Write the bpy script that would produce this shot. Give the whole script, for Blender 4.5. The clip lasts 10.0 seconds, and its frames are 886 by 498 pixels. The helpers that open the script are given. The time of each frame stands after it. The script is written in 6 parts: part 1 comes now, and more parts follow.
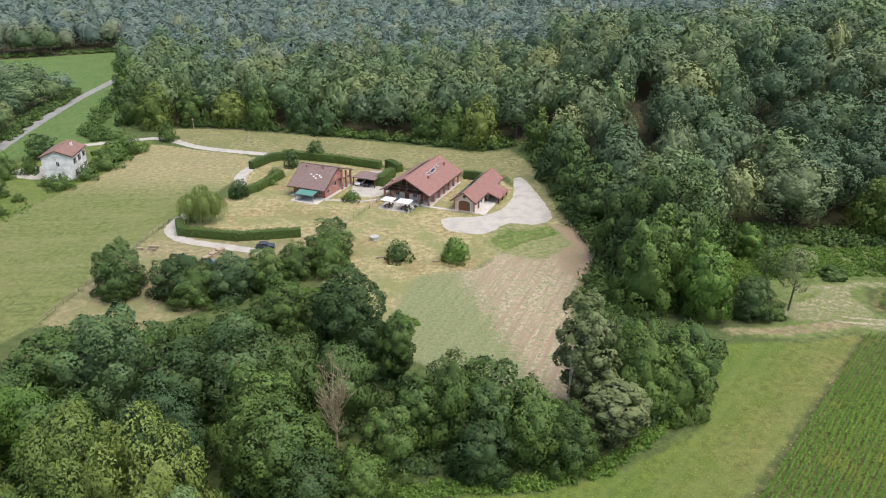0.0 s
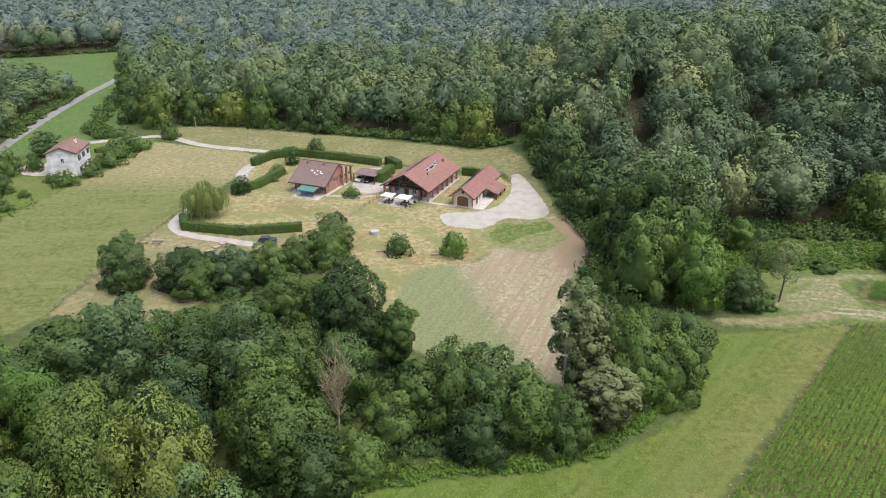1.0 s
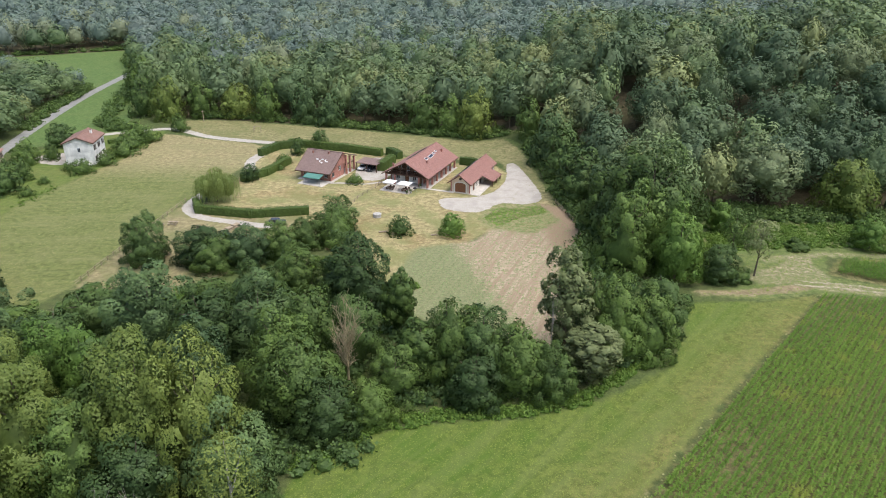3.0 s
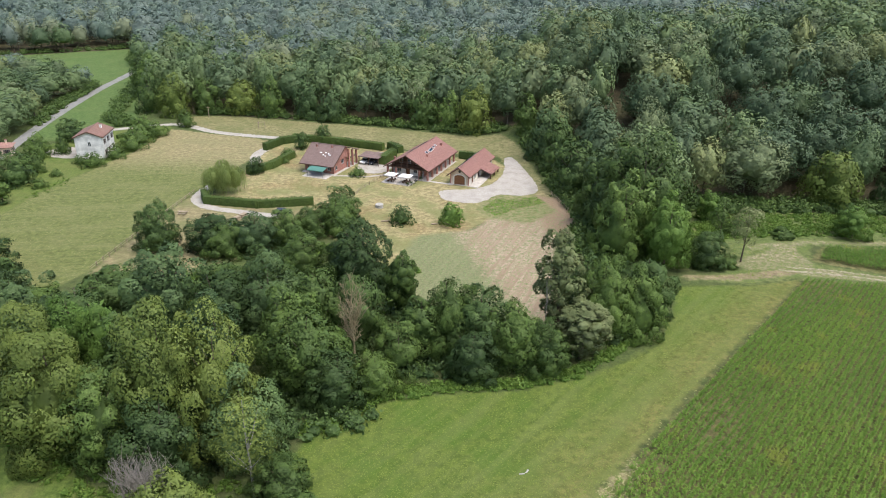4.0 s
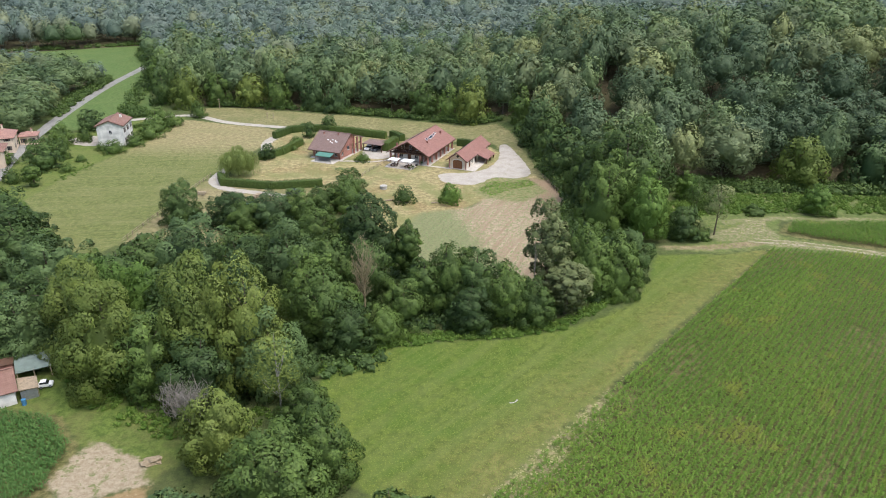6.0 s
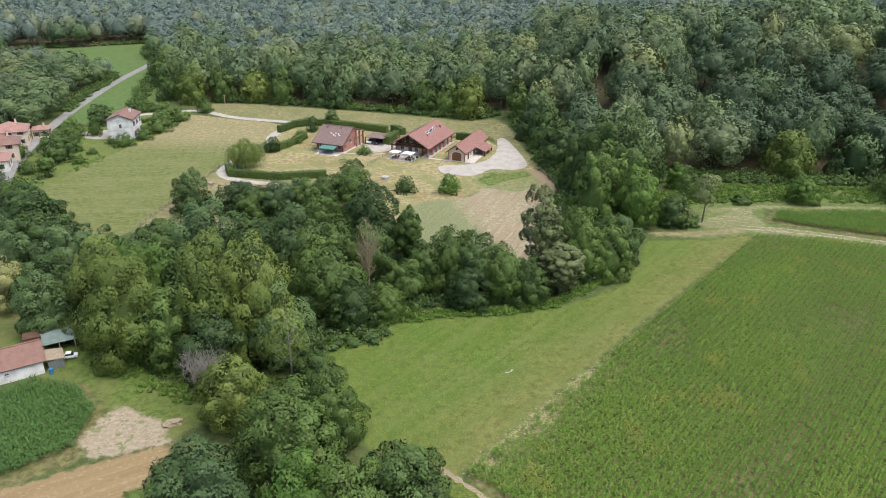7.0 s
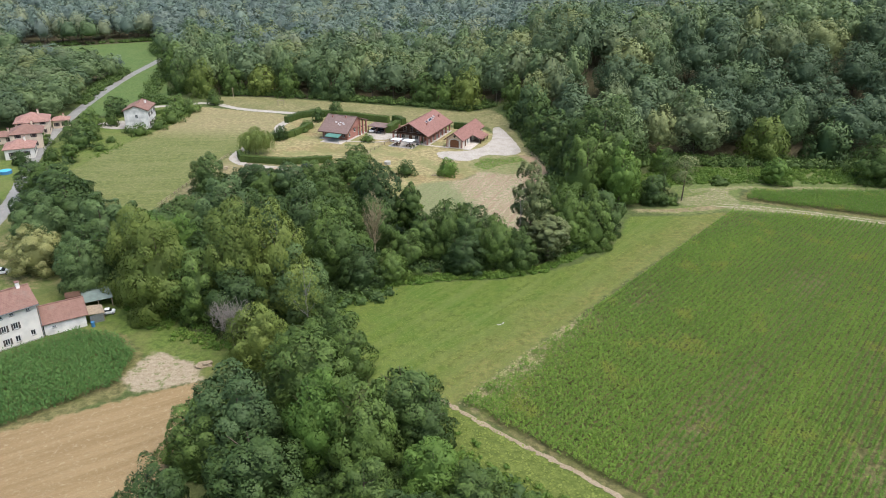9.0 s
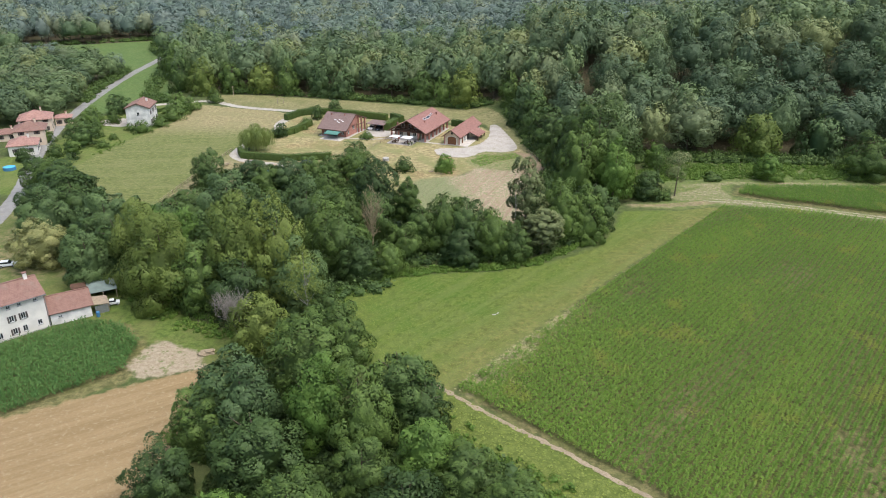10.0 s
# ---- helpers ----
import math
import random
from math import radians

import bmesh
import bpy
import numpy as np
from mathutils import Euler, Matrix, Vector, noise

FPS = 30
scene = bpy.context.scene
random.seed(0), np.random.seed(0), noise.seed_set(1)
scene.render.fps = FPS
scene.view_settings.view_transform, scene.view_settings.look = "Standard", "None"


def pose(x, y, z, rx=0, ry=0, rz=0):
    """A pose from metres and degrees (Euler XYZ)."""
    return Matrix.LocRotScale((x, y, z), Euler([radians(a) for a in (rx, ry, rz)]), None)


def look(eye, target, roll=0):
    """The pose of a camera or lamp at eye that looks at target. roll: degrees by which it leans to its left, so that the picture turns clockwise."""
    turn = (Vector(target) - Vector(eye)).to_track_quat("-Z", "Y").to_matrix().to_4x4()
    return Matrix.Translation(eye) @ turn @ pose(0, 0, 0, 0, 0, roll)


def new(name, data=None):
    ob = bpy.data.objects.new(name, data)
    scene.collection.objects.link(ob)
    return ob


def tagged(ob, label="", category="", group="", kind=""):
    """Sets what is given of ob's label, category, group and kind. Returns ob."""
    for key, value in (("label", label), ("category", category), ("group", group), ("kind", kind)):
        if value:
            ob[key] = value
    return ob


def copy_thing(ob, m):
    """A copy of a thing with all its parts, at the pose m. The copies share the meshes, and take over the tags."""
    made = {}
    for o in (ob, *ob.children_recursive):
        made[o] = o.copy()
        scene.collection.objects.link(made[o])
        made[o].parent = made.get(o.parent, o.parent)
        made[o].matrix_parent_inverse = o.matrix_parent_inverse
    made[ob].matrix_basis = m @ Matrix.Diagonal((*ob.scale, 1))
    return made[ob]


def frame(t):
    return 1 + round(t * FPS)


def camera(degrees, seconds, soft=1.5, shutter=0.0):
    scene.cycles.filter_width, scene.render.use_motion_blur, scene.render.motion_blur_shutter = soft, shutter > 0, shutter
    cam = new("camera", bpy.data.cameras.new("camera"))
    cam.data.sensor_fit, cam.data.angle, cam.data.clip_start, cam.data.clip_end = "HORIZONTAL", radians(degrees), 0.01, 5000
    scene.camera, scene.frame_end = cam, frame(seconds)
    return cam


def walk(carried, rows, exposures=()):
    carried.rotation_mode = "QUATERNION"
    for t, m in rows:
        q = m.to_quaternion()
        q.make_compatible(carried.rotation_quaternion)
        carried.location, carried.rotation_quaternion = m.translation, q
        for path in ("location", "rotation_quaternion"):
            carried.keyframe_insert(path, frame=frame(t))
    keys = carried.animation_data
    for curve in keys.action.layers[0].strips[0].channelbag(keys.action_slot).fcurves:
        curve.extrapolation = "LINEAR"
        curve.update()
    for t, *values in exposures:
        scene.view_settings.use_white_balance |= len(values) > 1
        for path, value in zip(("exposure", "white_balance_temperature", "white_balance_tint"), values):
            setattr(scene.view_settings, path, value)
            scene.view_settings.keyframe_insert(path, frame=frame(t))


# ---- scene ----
cam = camera(64.0, 10.0, soft=1.0)
PATH = [
    (0, (-0.12, -0.258, 63.863), (-0.162, 1.566, 63.043), 0.3),
    (0.5, (-0.062, -1.752, 63.736), (-0.103, 0.073, 62.918), 0.4),
    (1, (0.071, -3.667, 63.742), (0.031, -1.842, 62.924), 0.3),
    (1.5, (0.064, -6.132, 63.554), (0.025, -4.306, 62.738), 0.3),
    (2, (0.001, -8.768, 63.362), (-0.036, -6.941, 62.548), 0.4),
    (2.5, (0.079, -11.728, 63.299), (0.044, -9.901, 62.487), 0.4),
    (4, (-0.02, -21.999, 63.199), (-0.05, -20.17, 62.39), 0.5),
    (4.5, (0.011, -25.827, 63.209), (-0.018, -23.997, 62.401), 0.5),
    (5, (-0.073, -29.702, 63.393), (-0.099, -27.873, 62.584), 0.6),
    (5.5, (-0.08, -33.659, 63.647), (-0.106, -31.831, 62.837), 0.5),
    (7, (-0.016, -45.718, 63.696), (-0.039, -43.89, 62.886), 0.5),
    (7.5, (0.026, -49.798, 63.687), (0.004, -47.97, 62.878), 0.5),
    (8, (0.025, -53.935, 63.571), (0.004, -52.105, 62.763), 0.4),
    (8.5, (0.111, -57.831, 63.682), (0.091, -56.002, 62.872), 0.4),
    (9, (0.281, -60.847, 63.639), (0.261, -59.018, 62.83), 0.4),
    (9.5, (0.576, -63.005, 63.608), (0.556, -61.176, 62.8), 0.4),
    (10, (0.881, -64.47, 63.625), (0.863, -62.641, 62.816), 0.4),
]
walk(cam, [(t, look(eye, target, roll)) for t, eye, target, roll in PATH])

# ---------- light: a bright, hazy overcast day ----------
SUN_ELEV, SUN_AZ = 67.0, 118.0  # degrees; azimuth clockwise from +y
world = bpy.data.worlds.new("world")
scene.world = world
world.use_nodes = True
wn = world.node_tree
sky = wn.nodes.new("ShaderNodeTexSky")
sky.sky_type, sky.sun_disc = "NISHITA", False
sky.sun_elevation, sky.sun_rotation = radians(SUN_ELEV), radians(SUN_AZ)
sky.dust_density, sky.air_density = 2.5, 1.0
bg = wn.nodes["Background"]
wn.links.new(sky.outputs[0], bg.inputs[0])
bg.inputs[1].default_value = 0.15
sun_data = bpy.data.lights.new("sun", "SUN")
sun_data.energy, sun_data.angle, sun_data.color = 2.3, radians(60), (1.0, 0.985, 0.965)
sun = new("sun", sun_data)
az, el = radians(SUN_AZ), radians(SUN_ELEV)
sun.matrix_world = look((300 * math.sin(az) * math.cos(el), 300 * math.cos(az) * math.cos(el), 300 * math.sin(el)), (0, 0, 0))
scene.view_settings.exposure = 0.7

# ---------- materials ----------
class Nodes:
    """A short way to write a node tree."""

    def __init__(self, name):
        self.mat = bpy.data.materials.new(name)
        self.mat.use_nodes = True
        self.tree = self.mat.node_tree
        self.bsdf = self.tree.nodes["Principled BSDF"]
        self.out = self.tree.nodes["Material Output"]

    def put(self, socket, value):
        if isinstance(value, bpy.types.NodeSocket):
            self.tree.links.new(value, socket)
        elif isinstance(value, (tuple, list)) and len(value) == 3 and socket.type == "RGBA":
            socket.default_value = (*value, 1)
        else:
            socket.default_value = value

    def node(self, kind, **inputs):
        n = self.tree.nodes.new(kind)
        for key, value in inputs.items():
            self.put(n.inputs[key.replace("_", " ")], value)
        return n

    def attr(self, name):
        n = self.tree.nodes.new("ShaderNodeAttribute")
        n.attribute_name = name
        return n.outputs["Fac"]

    def place(self, own=False):
        if own:
            return self.tree.nodes.new("ShaderNodeTexCoord").outputs["Object"]
        return self.tree.nodes.new("ShaderNodeNewGeometry").outputs["Position"]

    def noise(self, scale, detail=3.0, rough=0.55, at=None, distort=0.0):
        n = self.node("ShaderNodeTexNoise", Scale=scale, Detail=detail, Roughness=rough, Distortion=distort)
        self.put(n.inputs["Vector"], at if at is not None else self.place())
        return n.outputs["Fac"]

    def math(self, op, a, b=0.0, c=0.0):
        n = self.tree.nodes.new("ShaderNodeMath")
        n.operation = op
        for i, v in enumerate((a, b, c)):
            self.put(n.inputs[i], v)
        return n.outputs[0]

    def span(self, value, low, high, to_low=0.0, to_high=1.0):
        n = self.tree.nodes.new("ShaderNodeMapRange")
        n.interpolation_type = "SMOOTHSTEP"
        for i, v in enumerate((value, low, high, to_low, to_high)):
            self.put(n.inputs[i], v)
        return n.outputs[0]

    def mix(self, fac, a, b, how="MIX"):
        n = self.tree.nodes.new("ShaderNodeMix")
        n.data_type, n.blend_type = "RGBA", how
        self.put(n.inputs[0], fac)
        self.put(n.inputs[6], a)
        self.put(n.inputs[7], b)
        return n.outputs[2]

    def turned(self, angle, stretch=(1, 1, 1), own=False):
        n = self.tree.nodes.new("ShaderNodeMapping")
        self.put(n.inputs["Vector"], self.place(own))
        n.inputs["Rotation"].default_value = (0, 0, radians(angle))
        n.inputs["Scale"].default_value = stretch
        return n.outputs[0]

    def streaks(self, angle, scale, ratio=0.06, detail=4.0):
        """Noise drawn out along one direction of the plan."""
        n = self.tree.nodes.new("ShaderNodeMapping")
        self.put(n.inputs["Vector"], self.turned(angle))
        n.inputs["Scale"].default_value = (1, ratio, 1)
        return self.noise(scale, detail, 0.65, at=n.outputs[0])

    def random(self):
        return self.tree.nodes.new("ShaderNodeObjectInfo").outputs["Random"]

    def island(self):
        return self.tree.nodes.new("ShaderNodeNewGeometry").outputs["Random Per Island"]

    def done(self, colour, rough=0.8, bump=None, depth=0.02, strength=0.6, metal=0.0, spec=0.3):
        self.put(self.bsdf.inputs["Base Color"], colour)
        self.put(self.bsdf.inputs["Roughness"], rough)
        self.bsdf.inputs["Metallic"].default_value = metal
        self.bsdf.inputs["Specular IOR Level"].default_value = spec
        if bump is not None:
            n = self.node("ShaderNodeBump", Height=bump, Distance=depth, Strength=strength)
            self.put(self.bsdf.inputs["Normal"], n.outputs[0])
        return self.mat


def foliage(name, low, high, warm, light=0.13, patch=None, grain=1.2, flecks=0.15):
    """Leaves: a tone per tree, a tone per clump, and a few warmer leaves."""
    low, high, warm = (tuple(v * k for v, k in zip(c, (1.14, 1.14, 1.08))) for c in (low, high, warm))
    m = Nodes(name)
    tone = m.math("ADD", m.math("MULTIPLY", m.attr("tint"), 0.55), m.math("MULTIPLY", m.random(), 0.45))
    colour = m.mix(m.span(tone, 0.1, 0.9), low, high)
    colour = m.mix(m.math("MULTIPLY", m.span(m.island(), 0.72, 1.0), flecks), colour, warm)
    colour = m.mix(m.span(m.noise(grain, 3), 0.35, 0.7, 0.0, 0.4), colour, (low[0] * 0.7, low[1] * 0.7, low[2] * 0.7))
    if patch:
        colour = m.mix(m.span(m.noise(0.13, 4, 0.6), 0.56, 0.68, 0, 0.62), colour, patch)
    m.done(colour, rough=0.62, spec=0.25)
    back = m.node("ShaderNodeBsdfTranslucent", Color=colour)
    both = m.node("ShaderNodeMixShader", Fac=light)
    m.put(both.inputs[1], m.bsdf.outputs[0])
    m.put(both.inputs[2], back.outputs[0])
    m.put(m.out.inputs["Surface"], both.outputs[0])
    return m.mat


def plain(name, colour, rough=0.7, vary=0.18, scale=3.0, grain=25.0, depth=0.006, metal=0.0, own=True):
    m = Nodes(name)
    at = m.place(own)
    dark = tuple(c * (1 - vary) for c in colour)
    pale = tuple(min(1, c * (1 + vary * 0.6)) for c in colour)
    c = m.mix(m.span(m.noise(scale, 4, at=at), 0.3, 0.7), dark, pale)
    g = m.noise(grain, 4, at=at)
    c = m.mix(m.span(g, 0.3, 0.75, 0.0, 0.35), c, dark)
    return m.done(c, rough, bump=g, depth=depth, metal=metal)


def bark(name, colour):
    m = Nodes(name)
    at = m.turned(0, (6, 6, 1.2), own=True)
    g = m.noise(2.0, 5, at=at)
    c = m.mix(m.span(g, 0.3, 0.7), tuple(v * 0.5 for v in colour), colour)
    return m.done(c, 0.9, bump=g, depth=0.05)


M_LEAF = foliage("leaf_green", (0.044, 0.078, 0.019), (0.128, 0.196, 0.044), (0.17, 0.20, 0.06))
M_LEAF_BLUE = foliage("leaf_blue_green", (0.038, 0.072, 0.027), (0.116, 0.176, 0.060), (0.13, 0.165, 0.07))
M_LEAF_CREAM = foliage("leaf_cream", (0.20, 0.21, 0.075), (0.40, 0.39, 0.17), (0.48, 0.46, 0.25))
M_LEAF_DARK = foliage("leaf_dark", (0.032, 0.060, 0.018), (0.092, 0.148, 0.038), (0.11, 0.145, 0.05))
M_LEAF_YELLOW = foliage("leaf_yellow_green", (0.084, 0.122, 0.024), (0.172, 0.215, 0.050), (0.22, 0.24, 0.08))
M_LEAF_BRIGHT = foliage("leaf_bright", (0.080, 0.150, 0.028), (0.15, 0.235, 0.05), (0.2, 0.27, 0.08), 0.2)
M_LEAF_GREY = foliage("leaf_grey_green", (0.12, 0.148, 0.058), (0.22, 0.245, 0.11), (0.27, 0.28, 0.15))
M_LEAF_WILLOW = foliage("leaf_willow", (0.125, 0.172, 0.044), (0.225, 0.275, 0.085), (0.28, 0.31, 0.12), 0.3)
# hillside woods leaves: tree tones, with some distance haze put into the colour
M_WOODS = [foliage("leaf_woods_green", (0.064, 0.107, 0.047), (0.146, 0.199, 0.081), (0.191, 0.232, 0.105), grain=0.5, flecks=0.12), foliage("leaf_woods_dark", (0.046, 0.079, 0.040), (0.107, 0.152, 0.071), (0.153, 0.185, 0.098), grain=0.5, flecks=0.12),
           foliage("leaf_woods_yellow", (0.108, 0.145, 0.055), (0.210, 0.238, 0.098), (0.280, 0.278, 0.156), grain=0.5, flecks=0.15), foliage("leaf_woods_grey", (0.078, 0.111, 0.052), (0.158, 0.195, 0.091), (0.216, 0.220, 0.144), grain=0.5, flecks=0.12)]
# far leaves: distance haze put into the colour, paler and bluer than near ones
M_FAR_HAZE = [foliage("leaf_haze_green", (0.101, 0.144, 0.111), (0.168, 0.216, 0.168), (0.173, 0.211, 0.126), 0.15, grain=0.2, flecks=0.0), foliage("leaf_haze_dark", (0.086, 0.123, 0.108), (0.144, 0.184, 0.156), (0.144, 0.182, 0.126), 0.15, grain=0.2, flecks=0.0),
         foliage("leaf_haze_yellow", (0.134, 0.168, 0.096), (0.211, 0.230, 0.142), (0.221, 0.240, 0.158), 0.15, grain=0.2, flecks=0.0), foliage("leaf_haze_grey", (0.106, 0.139, 0.119), (0.173, 0.211, 0.175), (0.182, 0.211, 0.163), 0.15, grain=0.2, flecks=0.0)]
M_LEAF_HEDGE = foliage("leaf_hedge", (0.048, 0.080, 0.018), (0.092, 0.134, 0.030), (0.13, 0.17, 0.04))
M_CORN = foliage("corn_leaf", (0.078, 0.158, 0.019), (0.176, 0.270, 0.042), (0.28, 0.30, 0.09), 0.25, (0.27, 0.28, 0.05), flecks=0.2)
M_BRUSH = foliage("bramble_leaf", (0.082, 0.150, 0.024), (0.165, 0.24, 0.046), (0.21, 0.25, 0.07), 0.25)
M_CORN_TALL = foliage("tall_corn_leaf", (0.060, 0.135, 0.032), (0.115, 0.205, 0.055), (0.18, 0.25, 0.08), 0.25)
M_BARK = bark("bark", (0.16, 0.125, 0.09))
M_BARK_PALE = bark("bark_pale", (0.38, 0.36, 0.32))
M_TWIG_GREY = bark("grey_twig", (0.28, 0.255, 0.215))
M_TWIG = bark("dry_twig", (0.36, 0.295, 0.17))

# gravel, earth and tarmac
def gravel(name, low, high, scale=9.0, weed=None):
    m = Nodes(name)
    g = m.noise(scale, 6, 0.7)
    c = m.mix(m.span(g, 0.35, 0.68), low, high)
    c = m.mix(m.span(m.noise(0.35, 4), 0.42, 0.7, 0.0, 0.5), c, tuple(v * 0.75 for v in low))
    c = m.mix(m.span(m.noise(0.22, 6, 0.7), 0.56, 0.7, 0.0, 0.45), c, (0.24, 0.22, 0.13))
    if weed:
        c = m.mix(m.span(m.noise(0.7, 9, 0.78), 0.46, 0.56, 0, 0.72), c, weed)
    return m.done(c, 0.95, bump=g, depth=0.05)


M_GRAVEL = gravel("gravel_pale", (0.33, 0.295, 0.25), (0.47, 0.43, 0.375), 5.0)
M_DIRT = gravel("dirt_track", (0.23, 0.18, 0.115), (0.36, 0.29, 0.2), 5.0)
M_SAND = gravel("track_sand", (0.29, 0.24, 0.165), (0.42, 0.355, 0.26), 2.5, (0.15, 0.175, 0.06))
M_TARMAC = gravel("tarmac_worn", (0.20, 0.195, 0.18), (0.29, 0.28, 0.262), 12.0)

# ---------- ground ----------
def smooth(a, b, v):
    t = np.clip((np.asarray(v, float) - a) / (b - a), 0, 1)
    return t * t * (3 - 2 * t)


def ground_z(x, y):
    """Flat valley floor; a wooded hill rises behind it, highest to the north-east."""
    hill = 17 * smooth(2, 58, x) * smooth(165, 238, y) * (1 - 0.75 * smooth(300, 400, y))
    shoulder = 9 * smooth(100, 210, x) * smooth(180, 270, y)
    back = 8 * smooth(420, 720, y) * smooth(-330, 60, x)
    return hill + shoulder + back


def inside_distance(px, py, poly):
    """Signed distance to a polygon, positive inside."""
    px, py = np.asarray(px, float), np.asarray(py, float)
    best = np.full(px.shape, 1e9)
    inside = np.zeros(px.shape, bool)
    for (x0, y0), (x1, y1) in zip(poly, poly[1:] + poly[:1]):
        dx, dy = x1 - x0, y1 - y0
        t = np.clip(((px - x0) * dx + (py - y0) * dy) / (dx * dx + dy * dy + 1e-9), 0, 1)
        best = np.minimum(best, np.hypot(px - x0 - t * dx, py - y0 - t * dy))
        if y0 != y1:
            inside ^= ((y0 > py) != (y1 > py)) & (px < (x1 - x0) * (py - y0) / (y1 - y0) + x0)
    return np.where(inside, best, -best)


# land use, in plan
ZONES = {
    "meadow": [(-21, 54), (-11.5, 64.5), (1.5, 67.5), (10, 68), (22.5, 73), (34, 81), (40, 92), (44.5, 104.5), (59, 105), (71.5, 109), (36.8, 69), (14.2, 41.8), (1.5, 26.1), (-4, 24), (-10, 30), (-20, 42)],
    "verge": [(-12, 30), (1, 26), (27, 3), (60, -26), (52, -34), (20, -8), (-6, 18)],
    "corn_ground": [(1.5, 26.1), (71.4, 108.8), (90, 106), (112, 98), (130, 90), (130, 60), (66, -24), (60, -25), (26, 3.7)],
    "corn_far": [(76.3, 117.5), (82.4, 125.5), (140, 125.5), (140, 92), (109, 102), (90, 110.5)],
    "scrub": [(46, 108), (58, 105.5), (71, 109), (90, 106.5), (112, 98), (140, 85), (140, 91), (111, 101.5), (90, 110.3), (76, 116.5), (80, 126), (140, 126), (140, 129), (74, 130), (62, 126), (60, 120), (68, 115), (57, 111.5)],
    "track_a": [(46, 107.4), (58, 107.6), (69, 110.2), (74, 113.0), (68, 112.6), (56, 109.8), (46, 109.2)],
    "track_b": [(70, 110.5), (90, 106.9), (112, 98.6), (140, 86.5), (140, 89), (112, 101), (90, 109.6), (74, 114)],
    "track_c": [(66, 122), (72, 125), (82, 126.2), (140, 126.2), (140, 128.2), (80, 128.6), (66, 126)],
    "track_d": [(61, 112.5), (68, 113), (74, 112.8), (77, 115.5), (75.5, 121), (77, 126), (72, 126), (68, 121), (63, 119), (59, 115.5)],
    "brush": [(44, 112), (58, 113), (61, 126), (74, 130), (140, 129), (140, 146), (85, 147), (64, 148), (50, 132)],
    "field_west": [(-58.7, 205.5), (-63.5, 181.3), (-69.3, 155.6), (-71.8, 131), (-74, 107), (-78, 98), (-112, 112), (-110, 153), (-105.8, 172.9), (-100.8, 194.9), (-99.7, 222), (-84, 216), (-68, 211.5)],
    "strip": [(-102, 233), (-99.8, 241), (-82, 242), (-60.6, 236), (-40.6, 231.5), (-21, 225.5), (-2.5, 219.5), (15.2, 214), (20, 200), (26, 160), (29.5, 141), (24, 120), (20, 165), (13, 192), (-20, 201), (-46, 208), (-58, 213), (-68, 215), (-84, 219.5), (-92, 226)],
    "garden": [(-65, 147), (-37, 146), (-32, 132), (-20, 116), (-12, 108), (-6, 112), (4, 133), (25, 157), (21, 168), (12, 188), (-20, 199), (-46, 207), (-57, 206), (-61, 190), (-61, 172)],
    "dry_west": [(-69, 156), (-72, 131), (-74, 106), (-56, 104), (-40, 120), (-28, 132), (-38, 146), (-64, 147)],
    "plough": [(-8.6, 128), (4.6, 132.5), (9.8, 141.5), (24, 154), (28.7, 140.3), (21.5, 119.3), (19, 88), (3.8, 88), (-14, 104)],
    "weed_patch": [(5.5, 145), (8.5, 158), (17, 160), (21, 157.5), (25.5, 146), (18.5, 137), (9, 139.5)],
    "red_soil": [(20.5, 158), (27, 155), (31, 142), (28, 125), (22, 130), (20.5, 145)],
    "corn_edge": [(1.5, 26.5), (9, 35.6), (20, 48.8), (25, 54), (25.5, 52.5), (19, 42), (12, 31), (9, 26), (6, 23)],
    "lane_verge": [(-112, 102), (-104, 84), (-97, 66), (-82, 56), (-74, 62), (-84, 78), (-96, 92), (-106, 110)],
    "straw": [(-90, 7), (-62.5, 18.0), (-46.5, 27.0), (-37.5, 31.5), (-36, 18), (-36, -4), (-60, -14), (-90, -14)],
    "corn_west": [(-63.5, 15.5), (-48.5, 27.5), (-50.1, 38.1), (-55.7, 44.6), (-64.1, 46), (-69.2, 42), (-85, 26), (-92, 8), (-80, 6)],
    "bare": [(-51, 31.5), (-48.8, 39.8), (-40.7, 36), (-37.5, 31.8), (-47.1, 27.6)],
    "west_garden": [(-150, 120), (-110, 110), (-110, 153), (-105.8, 172.9), (-101, 195), (-100, 225), (-112, 226), (-132, 200), (-130, 160)],
    "yard_west": [(-64, 46), (-55, 44), (-50, 38), (-38, 31), (-33, 40), (-45, 46), (-56, 58), (-72, 62), (-110, 84), (-116, 120), (-100, 78), (-75, 52)],
    "far_field": [(-258, 372), (-192, 408), (-172, 362), (-156, 320), (-141, 292), (-119, 238), (-112, 226), (-128, 206), (-141, 202), (-147, 225), (-153.5, 262), (-157, 292), (-180, 306), (-215, 322), (-252, 345)],
}


WOOD_FLOOR = [(33, 215), (33, 150), (45, 148), (1000, 148), (1000, 3000), (-1500, 3000), (-1500, 200), (-170, 200), (-165, 345), (-110, 246), (-20, 232), (17, 220)]


def spread(low, high, step, far):
    """Coordinates that are even in the middle and grow outwards."""
    mid = list(np.arange(low, high + 0.1, step))
    out, d, left, right = [], step, low, high
    while right < far:
        d *= 1.35
        left, right = left - d, right + d
        out.append((left, right))
    return np.array([a for a, _ in out][::-1] + mid + [b for _, b in out])


